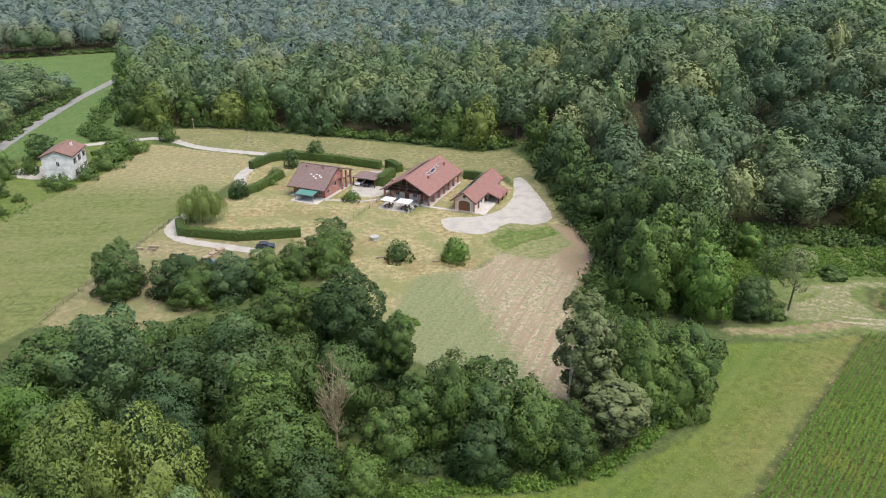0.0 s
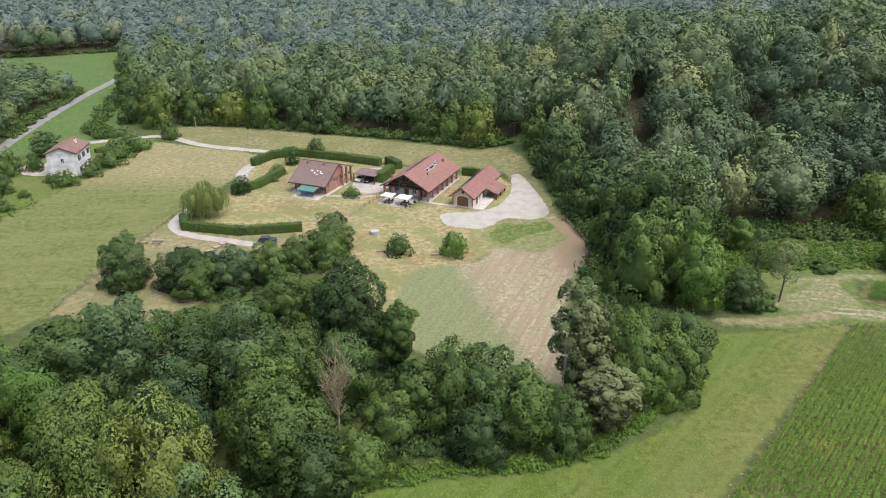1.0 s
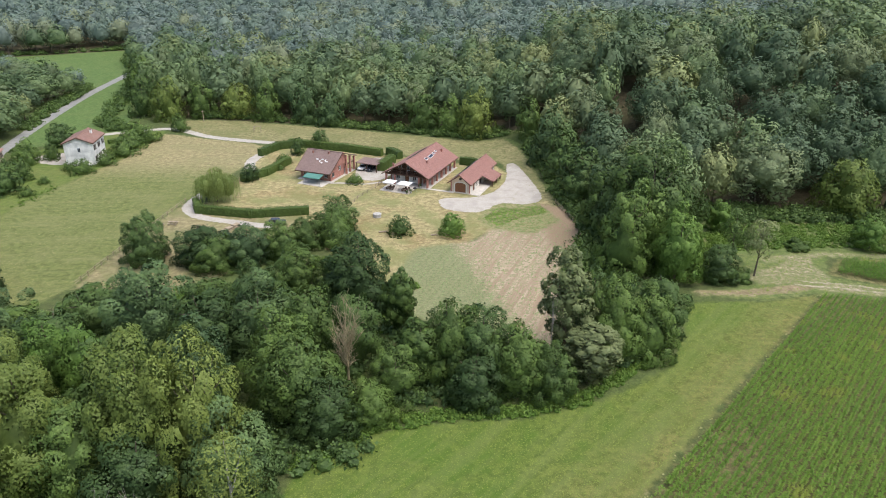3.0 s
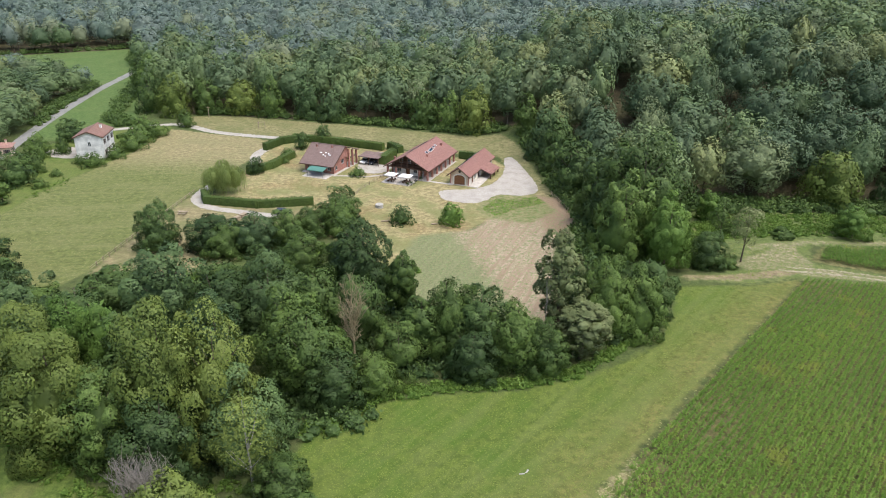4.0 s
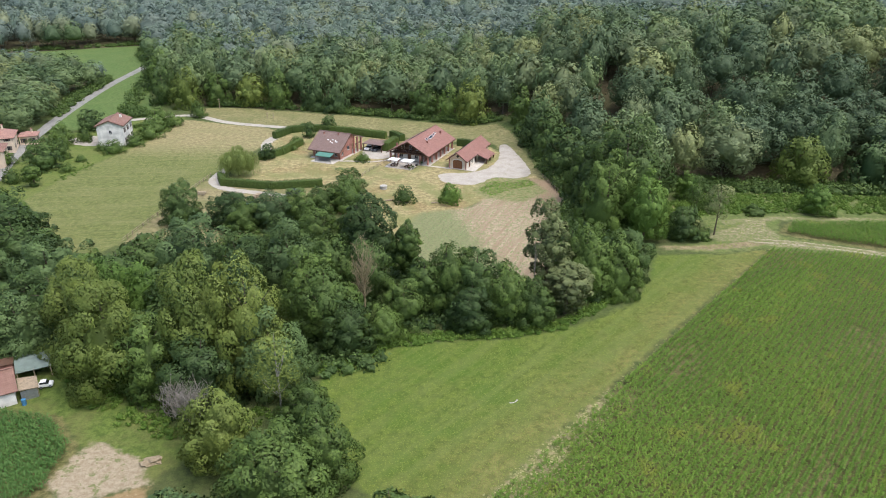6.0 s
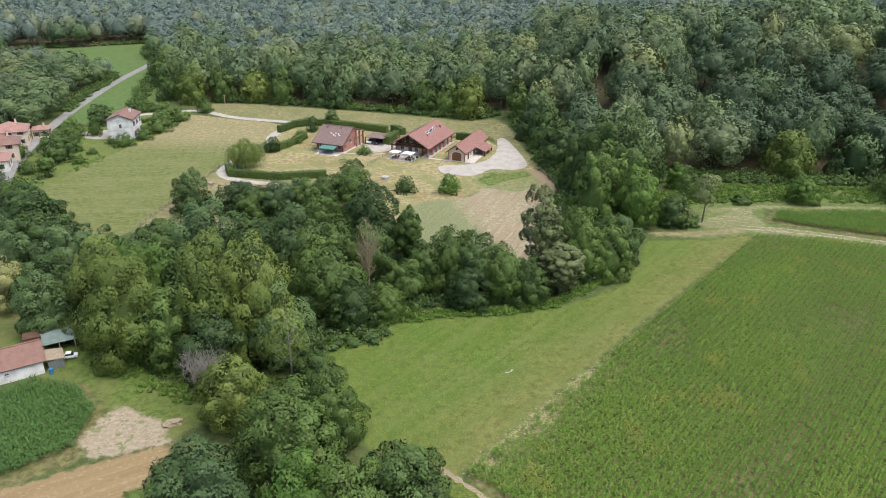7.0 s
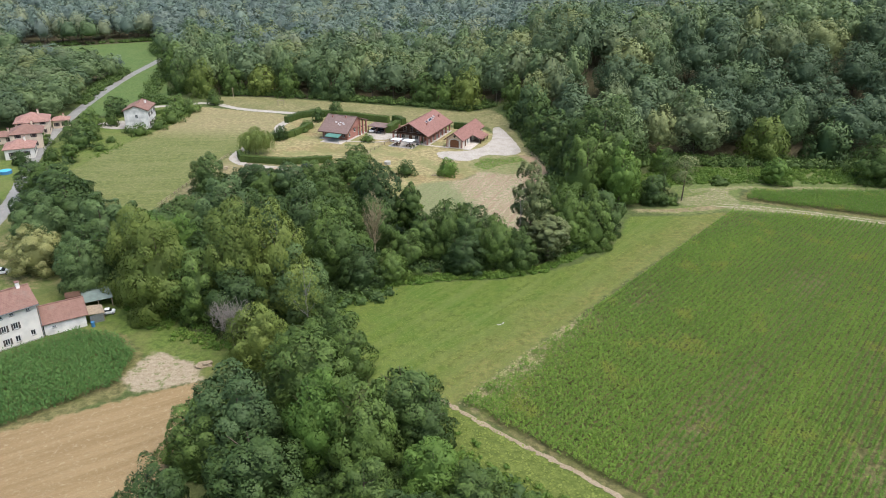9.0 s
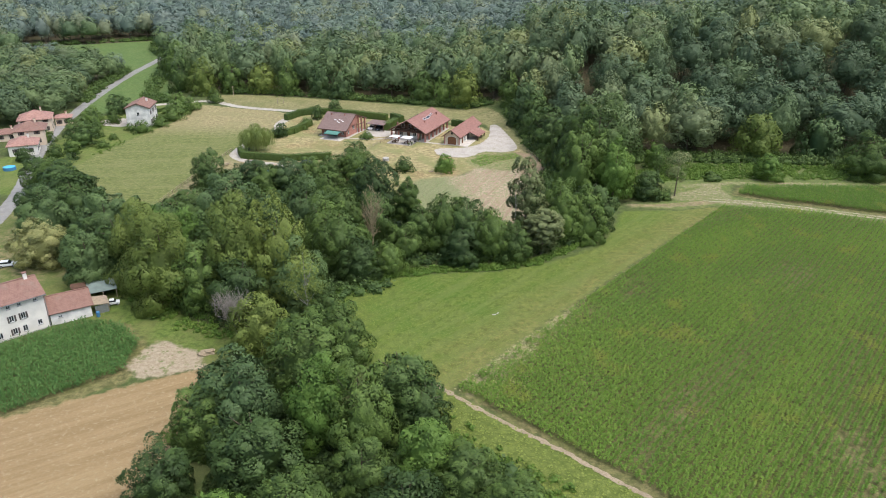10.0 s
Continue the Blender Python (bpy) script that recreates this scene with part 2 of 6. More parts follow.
def np_mesh(name, verts, tris, material, tint=None, smooth_shade=False, normals=None):
    """A mesh from arrays of vertices and triangles, with a tone for each vertex."""
    me = bpy.data.meshes.new(name)
    verts, tris = np.asarray(verts, np.float32), np.asarray(tris, np.int32)
    me.vertices.add(len(verts))
    me.vertices.foreach_set("co", verts.ravel())
    me.loops.add(tris.size)
    me.loops.foreach_set("vertex_index", tris.ravel())
    me.polygons.add(len(tris))
    k = tris.shape[1]
    me.polygons.foreach_set("loop_start", np.arange(0, tris.size, k, dtype=np.int32))
    me.polygons.foreach_set("use_smooth", np.full(len(tris), smooth_shade))
    if tint is not None:
        me.attributes.new("tint", "FLOAT", "POINT").data.foreach_set("value", np.asarray(tint, np.float32))
    me.materials.append(material)
    me.update(calc_edges=True)
    me.validate()
    if normals is not None:  # leaves of a clump share its rounded shading
        me.normals_split_custom_set_from_vertices(np.asarray(normals, np.float32))
    return me


def ground_material():
    m = Nodes("ground")
    wob = m.math("MULTIPLY", m.math("SUBTRACT", m.noise(0.55, 5, 0.65), 0.5), 3.4)
    fine, mid, wide = m.noise(3.2, 8, 0.8), m.noise(0.75, 9, 0.72), m.noise(0.11, 7, 0.65)

    def tones(a, b, c, patch=0.5):
        a, b, c = ((v[0], v[1], v[2] * 0.95) for v in (a, b, c))
        col = m.mix(m.span(mid, 0.38, 0.62), tuple(v * 0.74 for v in a), tuple(v * 1.16 for v in b))
        col = m.mix(m.span(wide, 0.42, 0.62, 0, patch), col, c)
        return m.mix(m.span(fine, 0.42, 0.66, 0, 0.62), col, tuple(v * 0.55 for v in a))

    def lay(base, zone, colour, soft=0.7, rag=1.0):
        edge = m.math("ADD", m.attr(zone), m.math("MULTIPLY", wob, rag))
        return m.mix(m.span(edge, -soft, soft), base, colour)

    north = m.tree.nodes.new("ShaderNodeSeparateXYZ")
    m.put(north.inputs[0], m.place())
    litter = tones((0.072, 0.058, 0.036), (0.095, 0.076, 0.046), (0.058, 0.066, 0.026))
    col = lay(tones((0.07, 0.10, 0.03), (0.09, 0.12, 0.036), (0.085, 0.085, 0.04)), "wood_floor", litter, 1.5)
    dry = tones((0.31, 0.255, 0.13), (0.40, 0.33, 0.18), (0.205, 0.22, 0.085), 0.85)
    col = lay(col, "far_field", tones((0.085, 0.15, 0.042), (0.11, 0.17, 0.05), (0.14, 0.18, 0.06)), rag=0.5)
    col = lay(col, "west_garden", tones((0.10, 0.155, 0.03), (0.13, 0.17, 0.04), (0.18, 0.18, 0.065)))
    col = lay(col, "yard_west", tones((0.085, 0.14, 0.026), (0.12, 0.165, 0.036), (0.20, 0.175, 0.075)))
    col = lay(col, "lane_verge", tones((0.12, 0.15, 0.045), (0.25, 0.20, 0.11), (0.10, 0.14, 0.035), 0.8))
    # mown field: greener to the south, straw-coloured to the north, in mowing bands
    bands = m.streaks(84, 0.35, 0.04)
    dryness = m.span(m.math("ADD", north.outputs["Y"], m.math("MULTIPLY", wob, 6.0)), 168, 192)
    mown = m.mix(dryness, tones((0.128, 0.156, 0.046), (0.162, 0.180, 0.060), (0.205, 0.20, 0.085)), tones((0.28, 0.235, 0.125), (0.34, 0.28, 0.155), (0.235, 0.22, 0.105)))
    mown = m.mix(m.span(bands, 0.45, 0.65, 0, 0.22), mown, (0.25, 0.24, 0.11))
    col = lay(col, "field_west", mown)
    col = lay(col, "strip", tones((0.20, 0.19, 0.085), (0.28, 0.245, 0.125), (0.155, 0.165, 0.065), 0.7))
    col = lay(col, "dry_west", tones((0.265, 0.22, 0.12), (0.31, 0.26, 0.145), (0.175, 0.185, 0.075), 0.85))
    dry = m.mix(m.span(m.noise(0.07, 5, 0.6), 0.5, 0.64, 0, 0.55), dry, tones((0.25, 0.165, 0.08), (0.33, 0.23, 0.12), (0.21, 0.19, 0.08), 0.7))
    col = lay(col, "garden", dry)
    # ploughed ground: furrows, bare earth, and blue-green seedlings on its west half
    rows = m.streaks(21, 1.1, 0.05)
    earth = m.mix(m.span(rows, 0.38, 0.62), (0.31, 0.225, 0.152), (0.46, 0.35, 0.25))
    sprout = m.mix(m.span(m.noise(1.6, 9, 0.8), 0.42, 0.58), (0.105, 0.165, 0.056), (0.215, 0.245, 0.11))
    west = m.math("ADD", m.math("MULTIPLY", north.outputs["X"], -1.0), m.math("MULTIPLY", m.math("SUBTRACT", 118.0, north.outputs["Y"]), 0.32))
    grown = m.span(m.math("ADD", m.span(m.math("ADD", west, m.math("MULTIPLY", wob, 2.0)), -14, 6), m.math("MULTIPLY", m.math("SUBTRACT", m.noise(1.3, 8, 0.8), 0.5), 2.2)), 0.40, 0.58, 0, 0.8)
    patchy = m.math("MULTIPLY", m.span(m.noise(0.9, 9, 0.8), 0.48, 0.54), 0.75)
    earth = m.mix(m.math("MAXIMUM", grown, m.math("MULTIPLY", patchy, m.span(rows, 0.42, 0.6))), earth, sprout)
    earth = m.mix(m.span(fine, 0.35, 0.75, 0, 0.4), earth, (0.20, 0.15, 0.10))
    col = lay(col, "plough", earth, 1.0)
    col = lay(col, "red_soil", m.mix(m.span(fine, 0.35, 0.65), (0.24, 0.165, 0.105), (0.33, 0.24, 0.16)), 1.2)
    col = lay(col, "weed_patch", m.mix(m.span(m.noise(0.9, 7, 0.75), 0.42, 0.58), (0.145, 0.175, 0.058), (0.27, 0.235, 0.12)), 0.9, 1.4)
    col = lay(col, "brush", tones((0.09, 0.14, 0.035), (0.13, 0.18, 0.05), (0.22, 0.19, 0.10)))
    col = lay(col, "verge", tones((0.115, 0.155, 0.03), (0.14, 0.17, 0.04), (0.10, 0.14, 0.025)))
    # front meadow: mown in bands, drier towards the corn
    mown2 = tones((0.094, 0.143, 0.023), (0.126, 0.165, 0.031), (0.070, 0.136, 0.014), 0.9)
    east = m.math("SUBTRACT", m.math("MULTIPLY", north.outputs["X"], 0.76), m.math("MULTIPLY", north.outputs["Y"], 0.645))
    mown2 = m.mix(m.span(m.math("ADD", east, m.math("MULTIPLY", wob, 2.2)), -32, -12, 0, 0.9), mown2, tones((0.165, 0.155, 0.050), (0.225, 0.190, 0.074), (0.120, 0.143, 0.033), 0.6))
    mown2 = m.mix(m.span(m.streaks(40, 0.5, 0.05), 0.42, 0.62, 0, 0.4), mown2, (0.155, 0.185, 0.055))
    col = lay(col, "meadow", mown2)
    soil = tones((0.12, 0.12, 0.045), (0.20, 0.17, 0.08), (0.10, 0.13, 0.03))
    col = lay(col, "corn_ground", soil, 0.5)
    straws = m.mix(m.span(m.noise(0.6, 8, 0.8), 0.48, 0.58), (0.14, 0.165, 0.045), (0.30, 0.25, 0.135))
    col = lay(col, "corn_edge", straws, 0.8, 1.2)
    col = lay(col, "corn_far", soil, 0.5)
    col = lay(col, "corn_west", soil, 0.5)
    col = lay(col, "scrub", tones((0.13, 0.17, 0.055), (0.19, 0.20, 0.08), (0.10, 0.15, 0.035), 0.8), 1.0)
    bare_track = tones((0.31, 0.25, 0.165), (0.38, 0.31, 0.21), (0.20, 0.20, 0.09), 0.8)
    crumbs = m.noise(1.1, 8, 0.8)
    bare_track = m.mix(m.span(crumbs, 0.48, 0.52, 0, 0.85), bare_track, (0.145, 0.175, 0.06))
    bare_track = m.mix(m.span(crumbs, 0.46, 0.36, 0, 0.6), bare_track, (0.46, 0.39, 0.28))
    for zone in ("track_a", "track_b", "track_c", "track_d"):
        col = lay(col, zone, bare_track, 0.5, 1.0)
    col = lay(col, "track_a", tones((0.27, 0.20, 0.125), (0.36, 0.275, 0.18), (0.17, 0.16, 0.075), 0.5), 0.6, 0.5)
    lines = m.streaks(58, 0.8, 0.05)
    stubble = m.mix(m.span(lines, 0.36, 0.64), (0.255, 0.170, 0.084), (0.325, 0.228, 0.118))
    stubble = m.mix(m.span(m.noise(1.5, 5, 0.8), 0.54, 0.62, 0, 0.6), stubble, (0.42, 0.345, 0.21))
    stubble = m.mix(m.span(fine, 0.35, 0.75, 0, 0.4), stubble, (0.18, 0.13, 0.07))
    col = lay(col, "straw", stubble, 0.5)
    clods = m.noise(1.3, 8, 0.8)
    bare = m.mix(m.span(clods, 0.36, 0.66), (0.27, 0.21, 0.14), (0.41, 0.34, 0.245))
    bare = m.mix(m.span(m.noise(0.6, 7, 0.75), 0.54, 0.6, 0, 0.8), bare, (0.13, 0.16, 0.05))
    col = lay(col, "bare", bare, 0.5)
    grit = m.noise(11.0, 3, 0.7)
    col = m.mix(m.span(grit, 0.35, 0.7, 0.0, 0.42), col, m.mix(0.55, col, (0.03, 0.04, 0.015)))
    col = m.mix(m.span(grit, 0.55, 0.3, 0.0, 0.12), col, (0.36, 0.35, 0.19))
    h = m.math("ADD", m.math("MULTIPLY", fine, 0.5), mid)
    return m.done(col, 0.95, bump=h, depth=0.22, strength=0.7, spec=0.15)


def build_ground():
    xs, ys = spread(-232, 150, 2.1, 4200), spread(-40, 420, 2.1, 4200)
    X, Y = np.meshgrid(xs, ys)
    Z = ground_z(X, Y)
    n, k = X.shape
    i = np.arange(n * k).reshape(n, k)
    quads = np.stack([i[:-1, :-1], i[:-1, 1:], i[1:, 1:], i[1:, :-1]], -1).reshape(-1, 4)
    me = np_mesh("ground", np.stack([X, Y, Z], -1).reshape(-1, 3), quads, ground_material(), smooth_shade=True)
    for key, poly in [*ZONES.items(), ("wood_floor", WOOD_FLOOR)]:
        d = np.clip(inside_distance(X.ravel(), Y.ravel(), poly), -30, 30)
        me.attributes.new(key, "FLOAT", "POINT").data.foreach_set("value", d.astype(np.float32))
    return tagged(new("ground", me), "valley floor of mown meadows, fields and woodland soil", "ground", kind="structure")


build_ground()


def sheet(name, label, poly, material, lift=0.03, category="road"):
    """A flat spread of gravel or tarmac with a ragged edge and a little thickness, laid on the ground."""
    rng = random.Random(name)
    if len(poly) < 20:  # round the corners of plain outlines
        for _ in range(2):
            poly = [p for a, b in zip(poly, poly[1:] + poly[:1]) for p in ((a[0] * 0.75 + b[0] * 0.25, a[1] * 0.75 + b[1] * 0.25), (a[0] * 0.25 + b[0] * 0.75, a[1] * 0.25 + b[1] * 0.75))]
    edge = []
    for (x0, y0), (x1, y1) in zip(poly, poly[1:] + poly[:1]):
        steps = max(1, int(math.hypot(x1 - x0, y1 - y0) / 0.5))
        for s in range(steps):
            t = s / steps
            edge.append((x0 + (x1 - x0) * t + rng.uniform(-0.22, 0.22), y0 + (y1 - y0) * t + rng.uniform(-0.22, 0.22)))
    bm = bmesh.new()
    face = bm.faces.new([bm.verts.new((x, y, float(ground_z(x, y)) + lift)) for x, y in edge])
    rim = bmesh.ops.extrude_face_region(bm, geom=[face])
    bmesh.ops.translate(bm, verts=[v for v in rim["geom"] if isinstance(v, bmesh.types.BMVert)], vec=(0, 0, -0.15))
    bmesh.ops.recalc_face_normals(bm, faces=bm.faces)
    bmesh.ops.triangulate(bm, faces=[f for f in bm.faces if len(f.verts) > 4])
    me = bpy.data.meshes.new(name)
    bm.to_mesh(me)
    bm.free()
    me.materials.append(material)
    return tagged(new(name, me), label, category, kind="structure")


def ribbon(line, width):
    """The outline of a way along a line of plan points, rounded by Chaikin's rule."""
    for _ in range(2):
        line = [line[0]] + [p for a, b in zip(line, line[1:]) for p in ((a[0] * 0.75 + b[0] * 0.25, a[1] * 0.75 + b[1] * 0.25), (a[0] * 0.25 + b[0] * 0.75, a[1] * 0.25 + b[1] * 0.75))] + [line[-1]]
    left, right = [], []
    for i, (x, y) in enumerate(line):
        a, b = line[max(0, i - 1)], line[min(len(line) - 1, i + 1)]
        dx, dy = b[0] - a[0], b[1] - a[1]
        d = math.hypot(dx, dy) or 1
        left.append((x - dy / d * width / 2, y + dx / d * width / 2))
        right.append((x + dy / d * width / 2, y - dx / d * width / 2))
    return left + right[::-1]


sheet("driveway", "pale gravel driveway curving along the mown field", ribbon([(-132, 214), (-118, 221), (-108.7, 225.5), (-100.3, 229.5), (-91.6, 224), (-83.8, 218), (-68, 213.5), (-56.5, 211), (-60.5, 200), (-62.5, 191), (-60, 182)], 3.2), M_GRAVEL)
sheet("gravel_path", "pale gravel path round the clipped hedge", ribbon([(-66, 165), (-68, 155), (-67, 149), (-62.2, 144.2), (-52, 141.4), (-43, 139)], 2.6), M_GRAVEL, category="path")
sheet("gravel_yard", "pale gravel yard in front of the garage", [(-4.4, 160.6), (-3.8, 155), (-2.5, 152), (6.3, 149.4), (11.6, 158.4), (17.2, 156), (23, 159.4), (22.5, 169.4), (19.5, 183), (17.8, 190.3), (14.6, 189.2), (14.9, 177.6), (11, 166.2), (5.2, 161)], M_GRAVEL, category="yard")
sheet("house_court", "pale paved court beside the brick house", [(-29, 176), (-21, 173), (-17, 184), (-19, 196), (-27, 197), (-29, 186)], M_GRAVEL, category="court")
LANE = [(-128, 56), (-113, 71), (-106, 85), (-113.0, 109.7), (-118.2, 123.6), (-128.3, 148.4), (-138, 178), (-146.6, 215.4), (-153.2, 257), (-157.5, 290), (-159.5, 326), (-161.5, 342)]
TRACKS = (([(68, 112.6), (78, 111.2), (90, 107.6), (112, 99.2), (142, 86.2)], 0.9), ([(70, 114.2), (79, 112.9), (90, 109.4), (112, 101.0), (142, 88.2)], 0.8))
for step, (way, width) in enumerate(TRACKS):
    sheet("farm_track", "sandy farm track with grass growing through", ribbon(way, width * 0.8), M_SAND, 0.03 + 0.006 * step, "track")
sheet("village_road", "worn grey tarmac lane through the hamlet", ribbon(LANE, 3.9), M_TARMAC)
sheet("field_track", "bare earth footpath along the corn", ribbon([(-1.5, 27.8), (0.1, 26.3), (7.3, 19.6), (16.8, 12.2), (21.9, 7.3), (26.1, 3.7), (60, -25.5)], 0.75), M_DIRT, category="path")

# ---------- trees ----------
def ico(level):
    bm = bmesh.new()
    bmesh.ops.create_icosphere(bm, subdivisions=level, radius=1.0)
    v = np.array([x.co[:] for x in bm.verts])
    f = np.array([[x.index for x in p.verts] for p in bm.faces])
    bm.free()
    return v, f


ICO = {1: ico(1), 2: ico(2), 3: ico(3)}


def unit(v):
    return v / (np.linalg.norm(v, axis=-1, keepdims=True) + 1e-9)


def leaf_fans(rng, at, normal, size, droop=0.0, narrow=1.0):
    """Small folded leaf sprays: two triangles each, facing about along normal."""
    n = len(at)
    normal = unit(normal)
    side = unit(np.cross(normal, rng.normal(size=(n, 3))))
    tip = np.cross(normal, side)
    tip[:, 2] -= droop
    tip = unit(tip)
    s = size * rng.uniform(0.6, 1.35, (n, 1))
    base, end = at - tip * s * 0.6, at + tip * s * 0.75 - normal * s * 0.15
    wing = normal * s * rng.uniform(0.05, 0.3, (n, 1))
    verts = np.stack([base, at + side * s * 0.5 * narrow, end, at - side * s * 0.5 * narrow - wing * narrow], 1).reshape(-1, 3)
    i = np.arange(n)[:, None] * 4
    return verts, np.concatenate([i + [0, 1, 2], i + [0, 2, 3]])


def leaf_chips(rng, at, normal, size):
    """Leaf sprays of one triangle each, for trees that stay far off."""
    n = len(at)
    normal = unit(normal)
    side = unit(np.cross(normal, rng.normal(size=(n, 3))))
    tip = np.cross(normal, side)
    s = size * rng.uniform(0.6, 1.4, (n, 1))
    side, tip = side * rng.uniform(0.7, 1.2, (n, 1)), tip * rng.uniform(0.8, 1.3, (n, 1))
    verts = np.stack([at - tip * s * 0.5 + side * s * 0.45, at + tip * s * 0.7, at - tip * s * 0.4 - side * s * 0.5], 1).reshape(-1, 3)
    return verts, np.arange(n * 3).reshape(-1, 3)


def fibonacci(n):
    k = np.arange(n) + 0.5
    z, a = 1 - 2 * k / n, k * 2.39996
    return np.stack([np.cos(a) * np.sqrt(1 - z * z), np.sin(a) * np.sqrt(1 - z * z), z], -1)


def swell(p, seed, scale):
    """Smooth bumps over directions or places: a few sine waves with chance phases, about -1 to 1."""
    rng = np.random.default_rng(seed + 7000)
    total = np.zeros(len(p))
    for _ in range(5):
        total += np.sin(p @ (unit(rng.normal(size=3)) * scale * rng.uniform(0.7, 1.4)) + rng.uniform(0, 6.28))
    return total / 2.6


def crown(seed, radius, low, high, boughs, leaves, leaf, shape="round", level=2, core=0.5, fine=5, uneven=0.16, stir=0.4):
    """Foliage: leaf sprays on clumps, clumps on boughs, round a rough core. Returns vertices, triangles, tones, normals."""
    rng = np.random.default_rng(seed)
    mid, half = (low + high) / 2, (high - low) / 2
    lop = rng.normal(0, 0.12, 2) * radius
    flat = np.array([1, 1, np.clip(radius / half, 0.45, 1) * 1.1])  # boughs and clumps stay about as wide as high
    heads = unit(fibonacci(boughs) + rng.normal(0, 0.7 / math.sqrt(boughs), (boughs, 3)))
    bough = rng.uniform(0.65, 1.3, boughs) * 1.75 / math.sqrt(boughs)
    reach = 1 + uneven * swell(heads, seed, 2.6) + rng.normal(0, 0.06, boughs)
    roots = heads * (reach - bough * 0.85)[:, None]
    n = boughs * fine * 3
    own = rng.choice(boughs, n, p=bough**2 / (bough**2).sum())
    out = unit(rng.normal(size=(n, 3)) + heads[own] * 0.8 + [0, 0, 0.25])
    hubs = roots[own] + out * flat * bough[own][:, None]
    gap = np.linalg.norm((hubs[:, None] - roots[None]) / flat, axis=2) / bough
    gap[np.arange(n), own] = 9
    ok = np.flatnonzero(gap.min(1) > 0.9)[:boughs * fine]
    hubs, out, own = hubs[ok], out[ok], own[ok]
    lobes = len(ok)
    size = rng.uniform(0.55, 1.45, lobes) * 1.7 / math.sqrt(boughs * fine)
    hubs = hubs - out * (size * 0.6)[:, None]
    tones = np.clip(rng.normal(0.5, 0.13, boughs)[own] + rng.normal(0, 0.13, lobes), 0.05, 0.95)

    def formed(p):
        """From the unit heap to the crown's own shape, in metres."""
        rho = np.hypot(p[:, 0], p[:, 1]) / (np.linalg.norm(p, axis=1) + 1e-6)
        q = p * [radius, radius, half]
        up = np.clip(p[:, 2] * 0.5 + 0.5, 0, 1)[:, None]
        if shape in ("round", "dome"):  # the widest part sits below the middle
            q[:, 2] += half * 2 * (up[:, 0] ** 1.3 - up[:, 0])
        if shape == "cone":
            q[:, :2] *= np.maximum(0.1, 1.25 - up * 1.15)
        elif shape == "column":
            q[:, :2] *= 0.85 + 0.3 * np.sin(up * math.pi)
        else:
            q[:, :2] *= np.clip(rho, 0.12, 1)[:, None] ** np.where(up < 0.5, -0.4, -0.1) * (1.02 + 0.2 * (1 - up) ** 2)
            if shape == "dome":
                q[:, :2] *= 0.95 + 0.12 * np.sin(np.clip(up * 1.25, 0, 1) * math.pi)
        q[:, :2] += lop * up
        q[:, 2] += mid
        return q

    v, f = ICO[level]
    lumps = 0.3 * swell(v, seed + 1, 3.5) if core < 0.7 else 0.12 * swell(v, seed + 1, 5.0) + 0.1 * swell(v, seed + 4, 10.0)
    cv = formed(v * (core * (1 + lumps))[:, None])
    cn = np.zeros_like(cv)  # area-weighted normals of the core
    across = np.cross(cv[f[:, 1]] - cv[f[:, 0]], cv[f[:, 2]] - cv[f[:, 0]])
    for j in range(3):
        np.add.at(cn, f[:, j], across)
    # inner shade put into the tone: dark small cores, darker hollows on big ones
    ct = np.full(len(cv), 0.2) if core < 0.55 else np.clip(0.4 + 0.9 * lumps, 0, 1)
    def stripped(at, mine, centres, width, least):
        """Which places lie outside all other balls."""
        gap = np.linalg.norm((at[:, None] - centres[None]) / flat, axis=2) / width
        gap[np.arange(len(at)), mine] = 9
        return np.flatnonzero(gap.min(1) > least)

    # leaf sprays on the clumps
    n = int(leaves * 1.5)
    lobe = rng.choice(lobes, n, p=size**2 / (size**2).sum())
    way = unit(rng.normal(size=(n, 3)) + out[lobe] * 0.7 + [0, 0, 0.3])
    at = hubs[lobe] + way * flat * (size[lobe] * (1 + rng.normal(-0.02, 0.13, n)))[:, None]
    ok = stripped(at, lobe, hubs, size, 0.8)[:int(leaves * 0.6)]
    at, way, lobe = at[ok], way[ok], lobe[ok]
    twig, tone = own[lobe], tones[lobe]
    # and all over the boughs between them
    n = int(leaves * 1.2)
    limb = rng.choice(boughs, n, p=bough**2 / (bough**2).sum())
    ray = unit(rng.normal(size=(n, 3)) + heads[limb] * 0.5)
    bare = roots[limb] + ray * flat * (bough[limb] * (0.97 + rng.normal(0, 0.06, n)))[:, None]
    ok = stripped(bare, limb, roots, bough, 0.85)[:leaves - len(at)]
    at, way, twig = np.concatenate([at, bare[ok]]), np.concatenate([way, ray[ok]]), np.concatenate([twig, limb[ok]])
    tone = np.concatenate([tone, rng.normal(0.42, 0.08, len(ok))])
    n = len(at)
    broad, whole = unit((at - roots[twig]) / flat), unit(at)
    shade = unit(way * 0.4 + broad * 0.35 + whole * 0.6 + rng.normal(0, 0.25 * stir, (n, 3)))
    at = at * (1 + 0.05 * swell(at, seed + 2, 7.0) + 0.035 * swell(at, seed + 3, 16.0))[:, None]
    at = formed(at)
    lean = shade + rng.normal(0, stir, (n, 3))
    tone = np.clip(tone + rng.normal(0, 0.07, n), 0, 1)
    # sparser sprays deep inside the crown, with inner shade put into a lower tone
    deep = int(n * 0.06)
    rays = unit(rng.normal(size=(deep, 3)) + [0, 0, 0.2])
    at = np.concatenate([at, formed(rays * rng.uniform(min(core + 0.02, 0.84), 0.85, (deep, 1)))])
